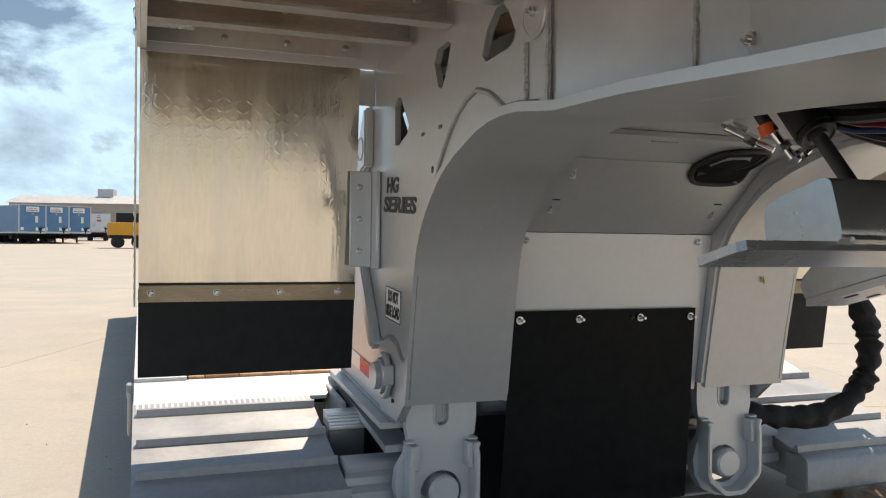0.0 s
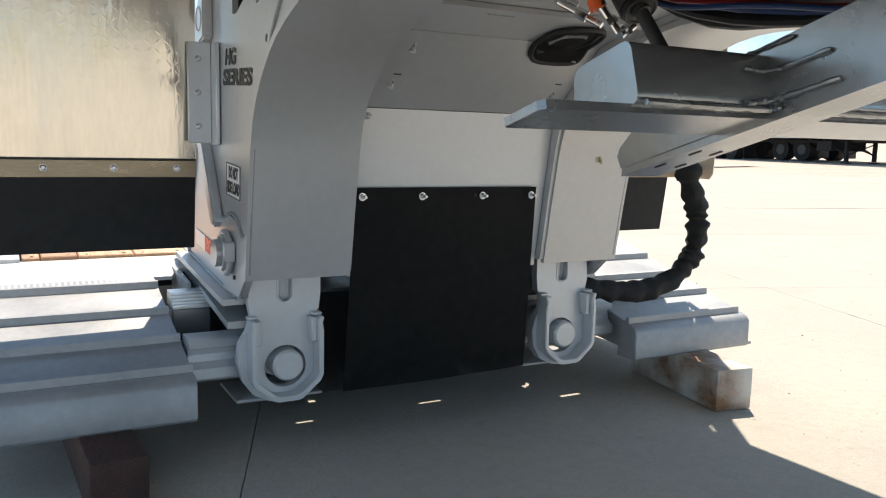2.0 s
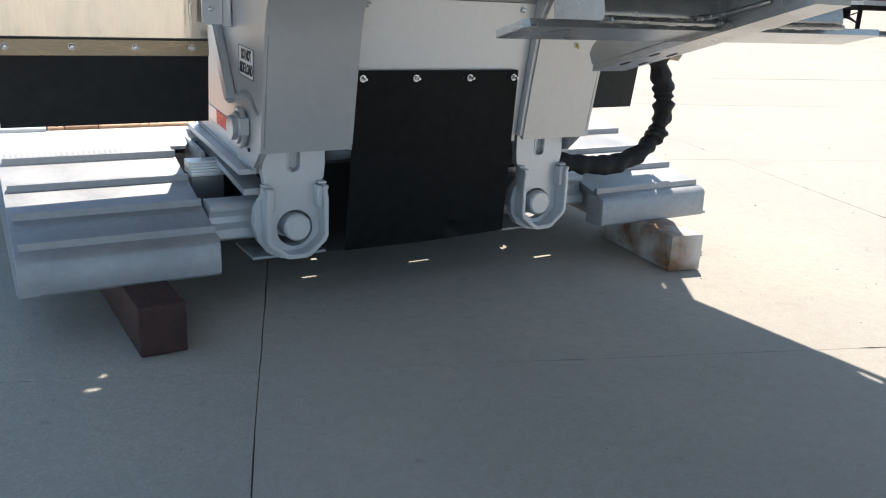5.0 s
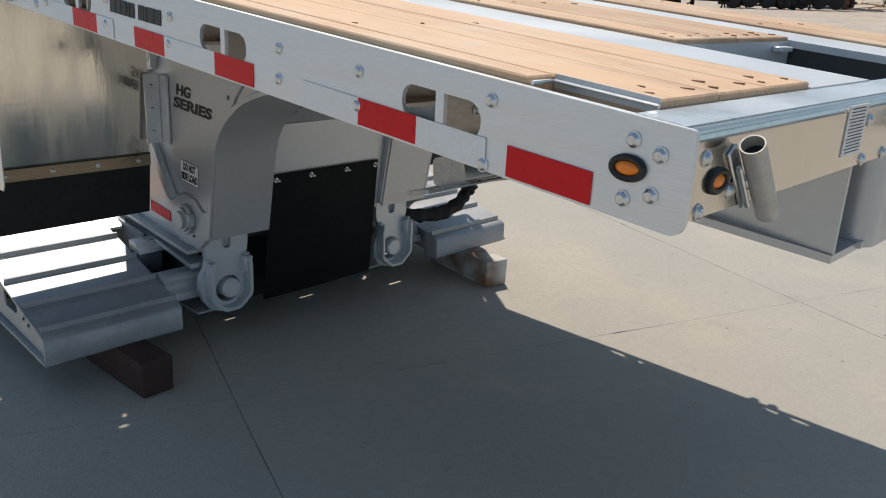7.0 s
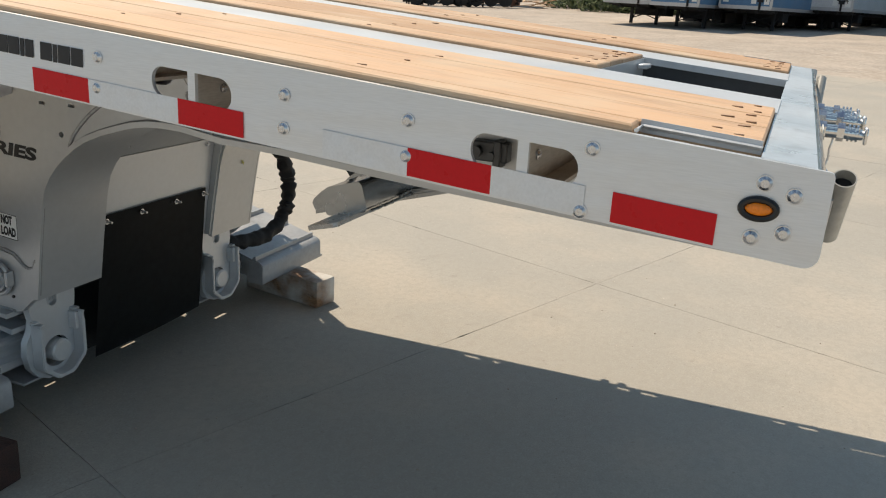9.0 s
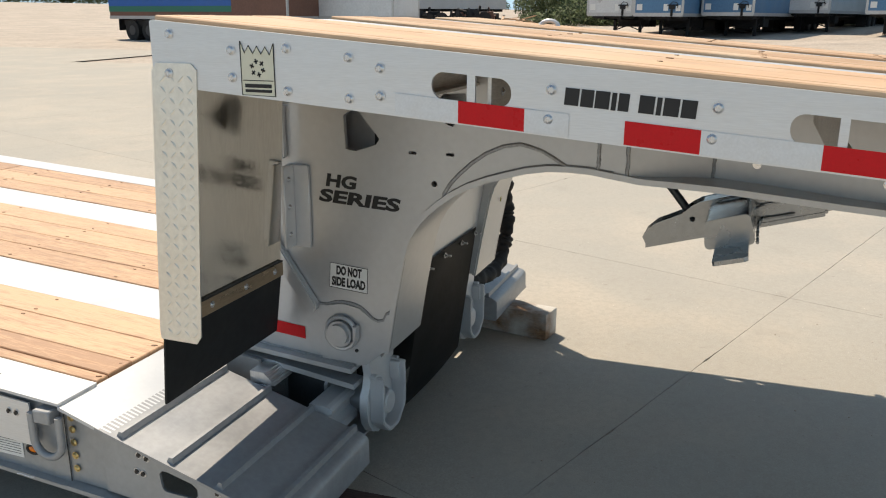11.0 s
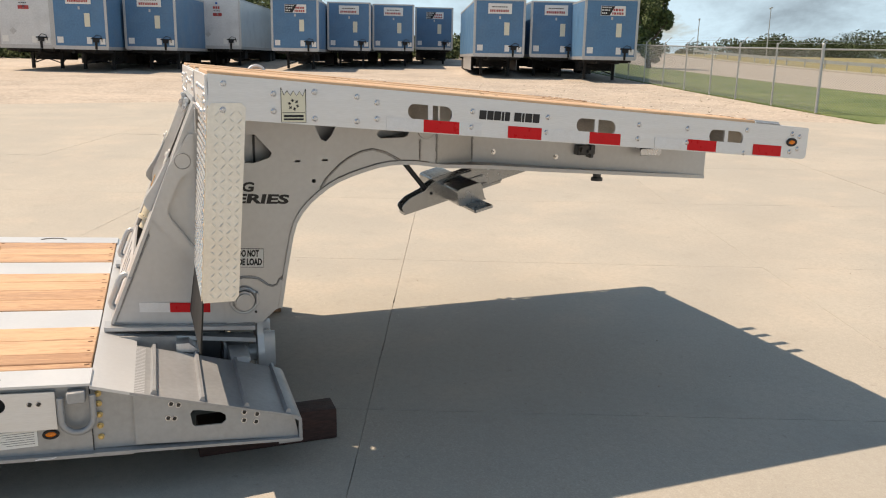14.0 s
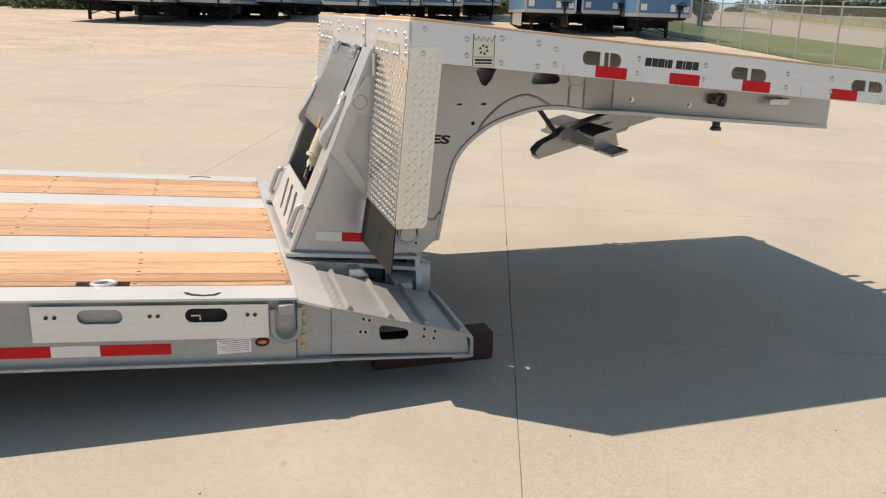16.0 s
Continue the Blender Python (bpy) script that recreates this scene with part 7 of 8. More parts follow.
# ---------------------------------------------------------------- parked box trailers
def box_trailer(at, heading, material, length=14.0, label="", sign_rgb=None, stripes=False, group="parked box trailers", nose=True, floor=1.15, high=2.85, board="red", skirt=False):
    """A parked van trailer, nose towards -y of its own frame."""
    tr = thing("box_trailer", label, "box trailer", group=group)
    w, h0, h1 = 1.295, floor, floor + high
    bm = BM()
    box(bm, -w, w, 0.0, length, h0, h1, 0.06, seg=2)
    part("body", bm, material, tr, smooth=False)
    bm = BM()
    for x in (-w, w):
        box(bm, x - 0.06, x + 0.06, -0.012, 0.05, h0, h1)
    box(bm, -w, w, -0.012, 0.05, h1 - 0.07, h1 + 0.01)
    box(bm, -w - 0.01, w + 0.01, -0.015, 0.06, h0 - 0.06, h0 + 0.12)
    for x in (-w, w):
        box(bm, x - 0.012, x + 0.012, 0.05, length, h0 - 0.06, h0 + 0.10)
        box(bm, x - 0.012, x + 0.012, 0.05, length, h1 - 0.08, h1 + 0.01)
    part("frame", bm, BOXALU, tr, smooth=False)
    if nose:
        # plates and couplings on the nose
        if board == "red":
            bm = BM()
            box(bm, -0.62, 0.62, -0.030, -0.013, h1 - 0.72, h1 - 0.20)
            sg = part("sign_panel", bm, LABEL, tr, smooth=False)
            rows = ((STRIPE_R, -0.52, -0.63, -0.51, (0.09, 0.09, 0.09, 0.03, 0.09, 0.09, 0.09, 0.03, 0.09, 0.09, 0.09)),
                    (INK, -0.42, -0.40, -0.345, (0.16, 0.10, 0.08, 0.12, 0.06, 0.14, 0.08)))
        elif board == "black":
            bm = BM()
            box(bm, -0.56, 0.66, -0.030, -0.013, h1 - 0.78, h1 - 0.32)
            sg = part("sign_panel", bm, LABEL, tr, smooth=False)
            bm = BM()
            hexa(bm, [(-0.54, -0.036, h1 - 0.77), (-0.12, -0.036, h1 - 0.77), (-0.12, -0.031, h1 - 0.77), (-0.54, -0.031, h1 - 0.77),
                      (-0.54, -0.036, h1 - 0.33), (0.14, -0.036, h1 - 0.33), (0.14, -0.031, h1 - 0.33), (-0.54, -0.031, h1 - 0.33)])
            part("black_field", bm, INK, sg, smooth=False)
            rows = ((LABEL, -0.50, -0.42, -0.365, (0.09, 0.08, 0.10, 0.07, 0.09)), (LABEL, -0.50, -0.55, -0.49, (0.10, 0.07, 0.10, 0.08)), (LABEL, -0.50, -0.70, -0.63, (0.07, 0.09, 0.07)),
                    (STRIPE_R, 0.05, -0.56, -0.45, (0.10, 0.14, 0.12, 0.12)), (STRIPE_R, 0.0, -0.73, -0.62, (0.08, 0.13, 0.10, 0.12, 0.10)))
        else:
            bm = BM()
            box(bm, -0.26, 0.26, -0.030, -0.013, h1 - 1.02, h1 - 0.84)
            sg = part("sign_panel", bm, STRIPE_R, tr, smooth=False)
            bm = BM()
            hexa(bm, [(-0.78, -0.018, h0 + 0.78), (-0.60, -0.018, h0 + 0.60), (-0.60, -0.013, h0 + 0.60), (-0.78, -0.013, h0 + 0.78),
                      (-0.60, -0.018, h0 + 0.96), (-0.42, -0.018, h0 + 0.78), (-0.42, -0.013, h0 + 0.78), (-0.60, -0.013, h0 + 0.96)])
            bmesh.ops.recalc_face_normals(bm, faces=bm.faces)
            part("diamond_placard", bm, BOXALU, tr, smooth=False)
            rows = ((STRIPE_R, -0.24, -0.60, -0.46, (0.14, 0.12, 0.12)), (INK, -0.20, -0.74, -0.70, (0.10, 0.08, 0.10, 0.06)), (STRIPE_B, -0.10, -0.34, -0.22, (0.16,)))
        for mt, x, z0, z1, widths in rows:
            bm = BM()
            for q in widths:
                box(bm, x, x + q * 0.78, -0.042, -0.0365, h1 + z0, h1 + z1)
                x += q + 0.012
            tagged(part("print", bm, mt, sg, smooth=False), kind="stuff")
        if board != "plain":
            bm = BM()
            box(bm, 0.25, 0.52, -0.03, -0.013, h0 + 1.05, h0 + 1.70)
            part("placard", bm, CREAM, tr, smooth=False)
        for a, b, c, e in ((0.30, 0.55, 0.22, 0.55), (0.95, 1.2, 0.20, 0.48), (-1.15, -0.85, 0.25, 0.55)):
            bm = BM()
            box(bm, a, b, -0.02, -0.013, h0 + c, h0 + e)
            part("notice", bm, LABEL, tr, smooth=False)
        bm = BM()
        box(bm, 0.62, 0.90, -0.10, -0.013, h0 + 0.30, h0 + 0.48, 0.01)
        box(bm, 0.70, 0.80, -0.08, -0.013, h0 - 0.05, h0 + 0.30, 0.01)
        box(bm, 0.50, 1.05, -0.04, -0.013, h0 + 0.46, h0 + 0.52)
        part("coupling_box", bm, SHADEBLK, tr, smooth=False)
        bm = BM()
        sweep(bm, [(0.62, -0.05, h0 + 0.50), (0.80, -0.08, h0 + 0.66), (1.02, -0.06, h0 + 0.60), (1.06, -0.04, h0 + 0.34)], 0.016, 6)
        sweep(bm, [(0.86, -0.05, h0 + 0.40), (1.00, -0.07, h0 + 0.52), (1.10, -0.05, h0 + 0.44)], 0.014, 6)
        part("air_hose", bm, RUBBER, tr)
        bm = BM()
        box(bm, -0.03, 0.06, -0.03, -0.013, h1 - 0.98, h1 - 0.84)
        part("clip", bm, BOXALU, tr, smooth=False)
    if stripes:
        for s in (-1, 1):
            for z, zz, mt in ((1.00, 1.18, STRIPE_R), (0.58, 1.00, STRIPE_B), (0.30, 0.58, STRIPE_G)):
                bm = BM()
                x0, x1 = sorted((s * w, s * (w + 0.006)))
                box(bm, x0, x1, 3.6, length, h0 + z, h0 + zz)
                part("stripe", bm, mt, tr, smooth=False)
    # underframe, landing legs, wheels
    bm = BM()
    for x in (-0.5, 0.5):
        box(bm, x - 0.06, x + 0.06, 0.2, length - 0.1, h0 - 0.25, h0 - 0.06)
    for k in range(int(length / 0.9)):
        box(bm, -1.2, 1.2, 0.4 + 0.9 * k, 0.5 + 0.9 * k, h0 - 0.16, h0 - 0.06)
    box(bm, -1.1, 1.1, 0.6, 1.6, h0 - 0.20, h0 - 0.06)
    part("underframe", bm, SHADEBLK, tr, smooth=False)
    for x in (-0.75, 0.75):
        bm = BM()
        box(bm, x - 0.07, x + 0.07, 2.2, 2.34, 0.08, h0 - 0.1)
        box(bm, x - 0.16, x + 0.16, 2.1, 2.44, 0.0, 0.05)
        part("landing_leg", bm, SHADEBLK, tr, smooth=False)
    bm = BM()
    sweep(bm, [(-0.75, 2.27, 0.35), (0.75, 2.27, 0.85)], 0.03, 6)
    sweep(bm, [(-0.75, 2.27, 0.85), (0.75, 2.27, 0.35)], 0.03, 6)
    part("leg_brace", bm, SHADEBLK, tr)
    for y in (length - 3.0, length - 1.7):
        for s in (-1, 1):
            bm = BM()
            cyl(bm, (s * 0.68, y, 0.52), (s * 1.24, y, 0.52), 0.52, 28)
            wh = part("wheel", bm, TYRE, tr)
            bm = BM()
            cyl(bm, (s * 1.20, y, 0.52), (s * 1.25, y, 0.52), 0.28, 20, 0.24)
            part("rim", bm, PAINT_DARK_SHADE, wh)
    bm = BM()
    box(bm, -1.1, 1.1, length - 3.8, length - 0.9, 0.75, h0 - 0.1, 0.02)
    box(bm, -1.15, 1.15, length - 0.55, length - 0.50, 0.50, h0 - 0.1, 0.01)
    part("bogie", bm, SHADEBLK, tr, smooth=False)
    for s in (-1, 1):
        bm = BM()
        box(bm, s * 0.92 - 0.30, s * 0.92 + 0.30, length - 4.05, length - 4.02, 0.14, 0.95)
        part("mud_flap", bm, RUBBER, tr, smooth=False)
        bm = BM()
        sweep(bm, [(s * 0.75, 2.40, 0.40), (s * 0.75, 3.60, h0 - 0.16)], 0.03, 6)
        part("leg_stay", bm, SHADEBLK, tr)
    # added dark block that thickens the shaded mass below the floor
    bm = BM()
    box(bm, -0.95, 0.95, 3.0, 3.9, h0 - 0.62, h0 - 0.17, 0.02)
    part("underside_shade_block", bm, SHADEBLK, tr, smooth=False)
    if skirt:
        for s in (-1, 1):
            bm = BM()
            k0, k1 = sorted((s * 1.265, s * 1.285))
            box(bm, k0, k1, 2.6, length - 4.2, 0.36, h0 - 0.062, 0.004)
            part("side_skirt", bm, BOXALU, tr, smooth=False)
    tr.matrix_world = Matrix.Translation((at[0], at[1], land(*at) - 0.06)) @ Euler((0, 0, heading)).to_matrix().to_4x4()
    return tr


AWAY = math.atan2(-math.sin(radians(17)), math.cos(radians(17))) - math.pi / 2
for x, y, mt, board, skirt in ((42.3, 6.5, BOXWHITE, "plain", False), (41.3, 3.9, BLUE, "red", False), (42.5, 0.6, BLUE, "red", False), (47.8, -3.2, BOXWHITE, "plain", False), (44.1, -7.2, BLUE, "black", False),
                               (47.5, -11.1, BLUE, "red", False), (48.7, -14.3, BLUE, "red", False), (52.7, -18.4, BLUE, "black", False), (36.6, -16.7, BLUE, "red", True), (36.5, -19.9, BLUE, "red", False),
                               (32.4, -20.9, BLUE, "black", False)):
    box_trailer((x, y), AWAY, mt, label="faded blue box trailer parked nose-out on gravel" if mt is BLUE else "scuffed white box trailer parked nose-out on gravel", board=board, skirt=skirt)

TOWARD = lambda x, y: math.atan2(y, x) - math.pi / 2
box_trailer((31.6, 18.6), math.atan2(12.0, 2.6) - math.pi / 2 + 0.0, BROWN, 12.8, "rusty brown box trailer with red, blue and green stripes", stripes=True, nose=False)
box_trailer((33.4, 14.4), radians(-4), BOXWHITE, 13.0, "white box trailer beside a brown one", nose=False)
box_trailer((26.0, 38.0), TOWARD(26, 38), BLUE, 13.0, "faded blue box trailer at the yard's edge")
box_trailer((22.5, 40.0), TOWARD(22, 40), BOXWHITE, 13.0, "white box trailer at the yard's edge")
box_trailer((18.5, 44.0), TOWARD(18, 44), BOXWHITE, 13.0, "white box trailer at the yard's far edge")
for x, y in ((-11.7, 90.0), (-9.7, 92.0), (-7.7, 94.0)):
    box_trailer((x, y), radians(26), BLUE, 14.0, "blue box trailer in a far row")
box_trailer((-6.3, 108.0), radians(4), BOXWHITE, 8.0, "white box trailer beyond the yellow container", board="plain", high=2.3)

# yellow container on a chassis
yc = thing("container_chassis", "yellow container on a dark skeletal chassis", "container")
bm = BM()
box(bm, -1.1, 1.1, 0, 3.2, 1.1, 2.2, 0.03)
part("container", bm, YELLOW, yc, smooth=False)
bm = BM()
box(bm, -1.0, 1.0, 0.1, 3.1, 0.85, 1.08)
for y in (0.7, 2.4):
    cyl(bm, (-1.2, y, 0.5), (1.2, y, 0.5), 0.5, 20)
part("chassis", bm, SHADEBLK, yc, smooth=False)
yc.matrix_world = Matrix.Translation((-0.9, 75.0, land(-0.9, 75.0))) @ Euler((0, 0, radians(95))).to_matrix().to_4x4()

# far workshop with dark door bays
ws = thing("workshop", "long tan metal workshop with dark open bays", "building")
bm = BM()
box(bm, -30, 30, 0, 14, 0, 5.4)
part("wall", bm, WALLTAN, ws, smooth=False)
bm = BM()
hexa(bm, [(-30.5, -0.5, 5.35), (30.5, -0.5, 5.35), (30.5, 14.5, 5.35), (-30.5, 14.5, 5.35), (-30.5, 6, 6.9), (30.5, 6, 6.9), (30.5, 8, 6.9), (-30.5, 8, 6.9)])
part("roof", bm, BOXALU, ws, smooth=False)
for k in range(9):
    bm = BM()
    box(bm, -26 + 6.2 * k, -22 + 6.2 * k, -0.05, 0.02, 0, 3.9)
    part("bay_door", bm, SHADEBLK, ws, smooth=False)
for k in range(3):
    bm = BM()
    box(bm, -18 + 14 * k, -15.5 + 14 * k, 5, 7, 6.4, 8.0)
    part("roof_unit", bm, BOXALU, ws, smooth=False)
ws.matrix_world = Matrix.Translation((8, 136, land(8, 136) - 0.1)) @ Euler((0, 0, radians(-14))).to_matrix().to_4x4()

# ---------------------------------------------------------------- verge, road, fence, trees
FDIR = V(0.961, -0.277, 0).normalized()
FN = V(-0.277, -0.961, 0).normalized()
fo = V(15.0, -17.8, 0)


def offset_line(d, a=-60, b=150, n=22):
    return [tuple((fo + FDIR * (a + (b - a) * i / (n - 1)) + FN * d)[:2]) for i in range(n)]


strip_sheet("verge", offset_line(0.1), offset_line(8.5), 0.03, GRASS, "mown green grass verge behind the fence", "grass")
strip_sheet("road", offset_line(8.5), offset_line(24.0), 0.04, ROAD, "pale concrete public road", "road")
strip_sheet("far_verge", offset_line(24.0), offset_line(90.0), 0.06, DRY, "dry yellow-green grass beyond the road", "grass")
bm = BM()
A, B = offset_line(24.0), offset_line(24.35)
for (a, b), (c, d) in zip(zip(A, B), zip(A[1:], B[1:])):
    z0, z1 = land(*a) - 0.05, land(*c) - 0.05
    hexa(bm, [(*a, z0), (*b, z0), (*d, z1), (*c, z1), (*a, z0 + 0.17), (*b, z0 + 0.17), (*d, z1 + 0.17), (*c, z1 + 0.17)])
bmesh.ops.recalc_face_normals(bm, faces=bm.faces)
solid("kerb", bm, CONCRETE, "pale concrete kerb along the road", "kerb", kind="structure", smooth=False)

fence = thing("chain_link_fence", "galvanised chain-link fence with angled barbed-wire arms", "fence")
posts = [fo + FDIR * d for d in (0.0, 3.0, 6.0, 8.6, 11.6, 14.6, 17.6, 20.6, 23.6, 26.6, 29.6)]
posts = [V(12.9, -19.5, 0)] + posts
for k, p in enumerate(posts):
    z = land(p.x, p.y) - 0.03
    bm = BM()
    r = 0.045 if k < 2 else 0.030
    cyl(bm, (p.x, p.y, z), (p.x, p.y, z + 1.95), r, 12)
    cyl(bm, (p.x, p.y, z + 1.95), (p.x, p.y, z + 2.0), r * 1.1, 12, r * 0.4)
    post = part("post", bm, GALV, fence)
    if k > 1:
        bm = BM()
        sweep(bm, [(p.x, p.y, z + 1.92), (p.x + FN.x * 0.26, p.y + FN.y * 0.26, z + 2.2)], 0.014, 6)
        part("barb_arm", bm, GALV, post)
for k, (p, q) in enumerate(zip(posts, posts[1:])):
    zp, zq = land(p.x, p.y) - 0.03, land(q.x, q.y) - 0.03
    bm = BM()
    sweep(bm, [(p.x, p.y, zp + 1.82), (q.x, q.y, zq + 1.82)], 0.024, 8)
    part("top_rail", bm, GALV, fence)
    bm = BM()
    for h, o in ((1.98, 0.05), (2.07, 0.14), (2.17, 0.24)):
        sweep(bm, [(p.x + FN.x * o, p.y + FN.y * o, zp + h), (q.x + FN.x * o, q.y + FN.y * o, zq + h)], 0.004, 4)
    part("barbed_wire", bm, GALV, fence)
    # diamond mesh between the posts
    verts, faces = [], []
    Lp = (q - p).length
    d = (q - p).normalized()
    n = int(Lp / 0.075)
    H = 1.76
    for i in range(-int(H / 0.075), n):
        for sgn in (1, -1):
            u0, v0 = i * 0.075, 0.0
            u1, v1 = u0 + H, H
            if u0 < 0:
                v0, u0 = -u0, 0.0
            if u1 > Lp:
                v1, u1 = v0 + (Lp - u0), Lp
            if v1 <= v0:
                continue
            a0, a1 = (u0, v0), (u1, v1)
            if sgn < 0:
                a0, a1 = (Lp - u0, v0), (Lp - u1, v1)
            b = len(verts)
            for (u, v) in (a0, a1):
                base = p + d * u
                zz = zp + (zq - zp) * u / Lp + 0.04 + v
                verts += [(base.x, base.y, zz - 0.0022), (base.x + FN.x * 0.003, base.y + FN.y * 0.003, zz + 0.0012), (base.x - FN.x * 0.003, base.y - FN.y * 0.003, zz + 0.0012)]
            faces += [(b, b + 1, b + 4, b + 3), (b + 1, b + 2, b + 5, b + 4), (b + 2, b, b + 3, b + 5)]
    me = bpy.data.meshes.new("wire_mesh")
    me.from_pydata(verts, [], faces)
    me.materials.append(GALV)
    tagged(piece("wire_mesh", me, fence), kind="stuff")


def leaf_cloud(verts, faces, c, r, count, rnd, size):
    for k in range(count):
        while True:
            q = V(rnd.uniform(-1, 1), rnd.uniform(-1, 1), rnd.uniform(-1, 1))
            if 0.2 < q.length < 1:
                break
        p = Vector(c) + Vector((q.x * r[0], q.y * r[1], q.z * r[2]))
        a = V(rnd.uniform(-1, 1), rnd.uniform(-1, 1), rnd.uniform(-1, 1)).normalized()
        b = a.orthogonal().normalized()
        s = size * rnd.uniform(0.6, 1.5)
        i = len(verts)
        verts += [tuple(p - a * s), tuple(p + b * s * 0.5), tuple(p + a * s), tuple(p - b * s * 0.5)]
        faces.append((i, i + 1, i + 2, i + 3))


def tree(at, height, spread, seed, leaves=13000, size=0.12):
    rnd = random.Random(seed)
    t = thing("tree", "leafy green tree with an uneven crown", "tree", group="trees")
    bm = BM()
    sweep(bm, [(0, 0, -0.1), (0.05, 0.02, height * 0.2), (0.0, 0.1, height * 0.42), (0.1, 0.1, height * 0.7)], 0.2, 10, radii=[0.034 * height, 0.026 * height, 0.018 * height, 0.006 * height])
    for k in range(6):
        a = 2 * math.pi * k / 6 + rnd.uniform(-0.4, 0.4)
        z0 = height * rnd.uniform(0.25, 0.5)
        sweep(bm, [(0, 0.05, z0), (math.cos(a) * spread * 0.35, math.sin(a) * spread * 0.35, z0 + height * 0.14), (math.cos(a) * spread * 0.7, math.sin(a) * spread * 0.7, z0 + height * 0.25)], 0.1, 7,
              radii=[0.014 * height, 0.009 * height, 0.003 * height])
    part("trunk", bm, BARK, t)
    verts, faces = [], []
    clumps = 26
    for k in range(clumps):
        a = rnd.uniform(0, 2 * math.pi)
        rr = spread * math.sqrt(rnd.uniform(0, 1)) * 0.85
        z = height * rnd.uniform(0.12, 0.95)
        k2 = 1 - abs(z / height - 0.6) * 1.1
        leaf_cloud(verts, faces, (math.cos(a) * rr * k2, math.sin(a) * rr * k2, z), (spread * 0.34, spread * 0.34, height * 0.11), leaves // clumps, rnd, size)
    me = bpy.data.meshes.new("crown")
    me.from_pydata(verts, [], faces)
    me.materials.append(LEAF)
    piece("crown", me, t)
    t.location = (at[0], at[1], land(*at) - 0.05)
    return t


for at, h, sp, sd in (((53.0, -36.4), 7.0, 1.8, 1), ((62.0, -9.5), 7.5, 4.0, 3), ((64.0, -5.5), 6.5, 3.6, 4), ((72.0, 8.5), 7.0, 4.2, 5)):
    tree(at, h, sp, sd)

# far woods along the horizon
verts, faces = [], []
rnd = random.Random(9)
for k in range(330):
    az = radians(rnd.uniform(-75, 62))
    rr = rnd.uniform(150, 200)
    x, y = rr * math.cos(az), -rr * math.sin(az)
    deg = math.degrees(az)
    if (deg < 18 and rnd.random() < 0.4) or (34 < deg < 38.5 and rnd.random() < 0.8):
        continue
    big = rnd.uniform(2.2, 3.9) if deg > 46 else rnd.uniform(1.0, 2.2) if rnd.random() < 0.75 else rnd.uniform(1.8, 2.8)
    leaf_cloud(verts, faces, (x, y, land(x, y) + big * 0.7), (big * 1.6, big * 1.6, big * 0.85), 1000, rnd, 0.20)
me = bpy.data.meshes.new("far_woods")
me.from_pydata(verts, [], faces)
me.materials.append(FARLEAF)
tagged(new("far_woods", me), "distant line of dark green trees", "woods", kind="stuff")

# rough scrub behind the parked row
verts, faces = [], []
rnd = random.Random(14)
for k in range(150):
    f = rnd.random()
    x, y = 59.0 + 9.5 * f + rnd.uniform(-1.6, 2.5), 15.0 - 45.0 * f + rnd.uniform(-1.0, 1.0)
    h = rnd.uniform(0.5, 1.25)
    leaf_cloud(verts, faces, (x, y, land(x, y) + h * 0.75), (1.3, 1.3, h), 300, rnd, 0.15)
me = bpy.data.meshes.new("scrub")
me.from_pydata(verts, [], faces)
me.materials.append(LEAF)
tagged(new("scrub", me), "tangled green scrub behind the parked trailers", "scrub", kind="stuff")

# loose stones on the gravel apron
verts, faces = [], []
rnd = random.Random(15)
for k in range(5200):
    x, y = rnd.uniform(14, 36), rnd.uniform(-21.5, -8)
    if x + 0.12 * y < 21.0 and 15.2 * x - 9.0 * y < 325:
        continue
    if (V(x, y, 0) - V(15.0, -17.8, 0)).dot(V(-0.277, -0.961, 0)) > -0.2:
        continue
    r = 0.014 + 0.045 * rnd.random() ** 4
    i = len(verts)
    z = land(x, y) - 0.072 + r * 0.1
    a = rnd.uniform(0, 3)
    ca, sa = math.cos(a) * r, math.sin(a) * r
    verts += [(x + ca * 1.3, y + sa * 1.3, z), (x - sa, y + ca, z + r * 0.2), (x - ca * 1.1, y - sa * 1.1, z), (x + sa * 0.9, y - ca * 0.9, z), (x + ca * 0.2, y + sa * 0.1, z + r * rnd.uniform(0.25, 0.5)), (x, y, z - r)]
    faces += [(i, i + 1, i + 4), (i + 1, i + 2, i + 4), (i + 2, i + 3, i + 4), (i + 3, i, i + 4), (i + 1, i, i + 5), (i + 2, i + 1, i + 5), (i + 3, i + 2, i + 5), (i, i + 3, i + 5)]
me = bpy.data.meshes.new("gravel_stones")
me.from_pydata(verts, [], faces)
me.materials.append(mat("gravel_stone", (0.60, 0.545, 0.48), 0.95, 0.0, 0.2, 3, 20, per_island=0.5, second=(0.46, 0.41, 0.355)))
tagged(new("gravel_stones", me), "pale loose stones strewn over the gravel", "stones", kind="stuff")

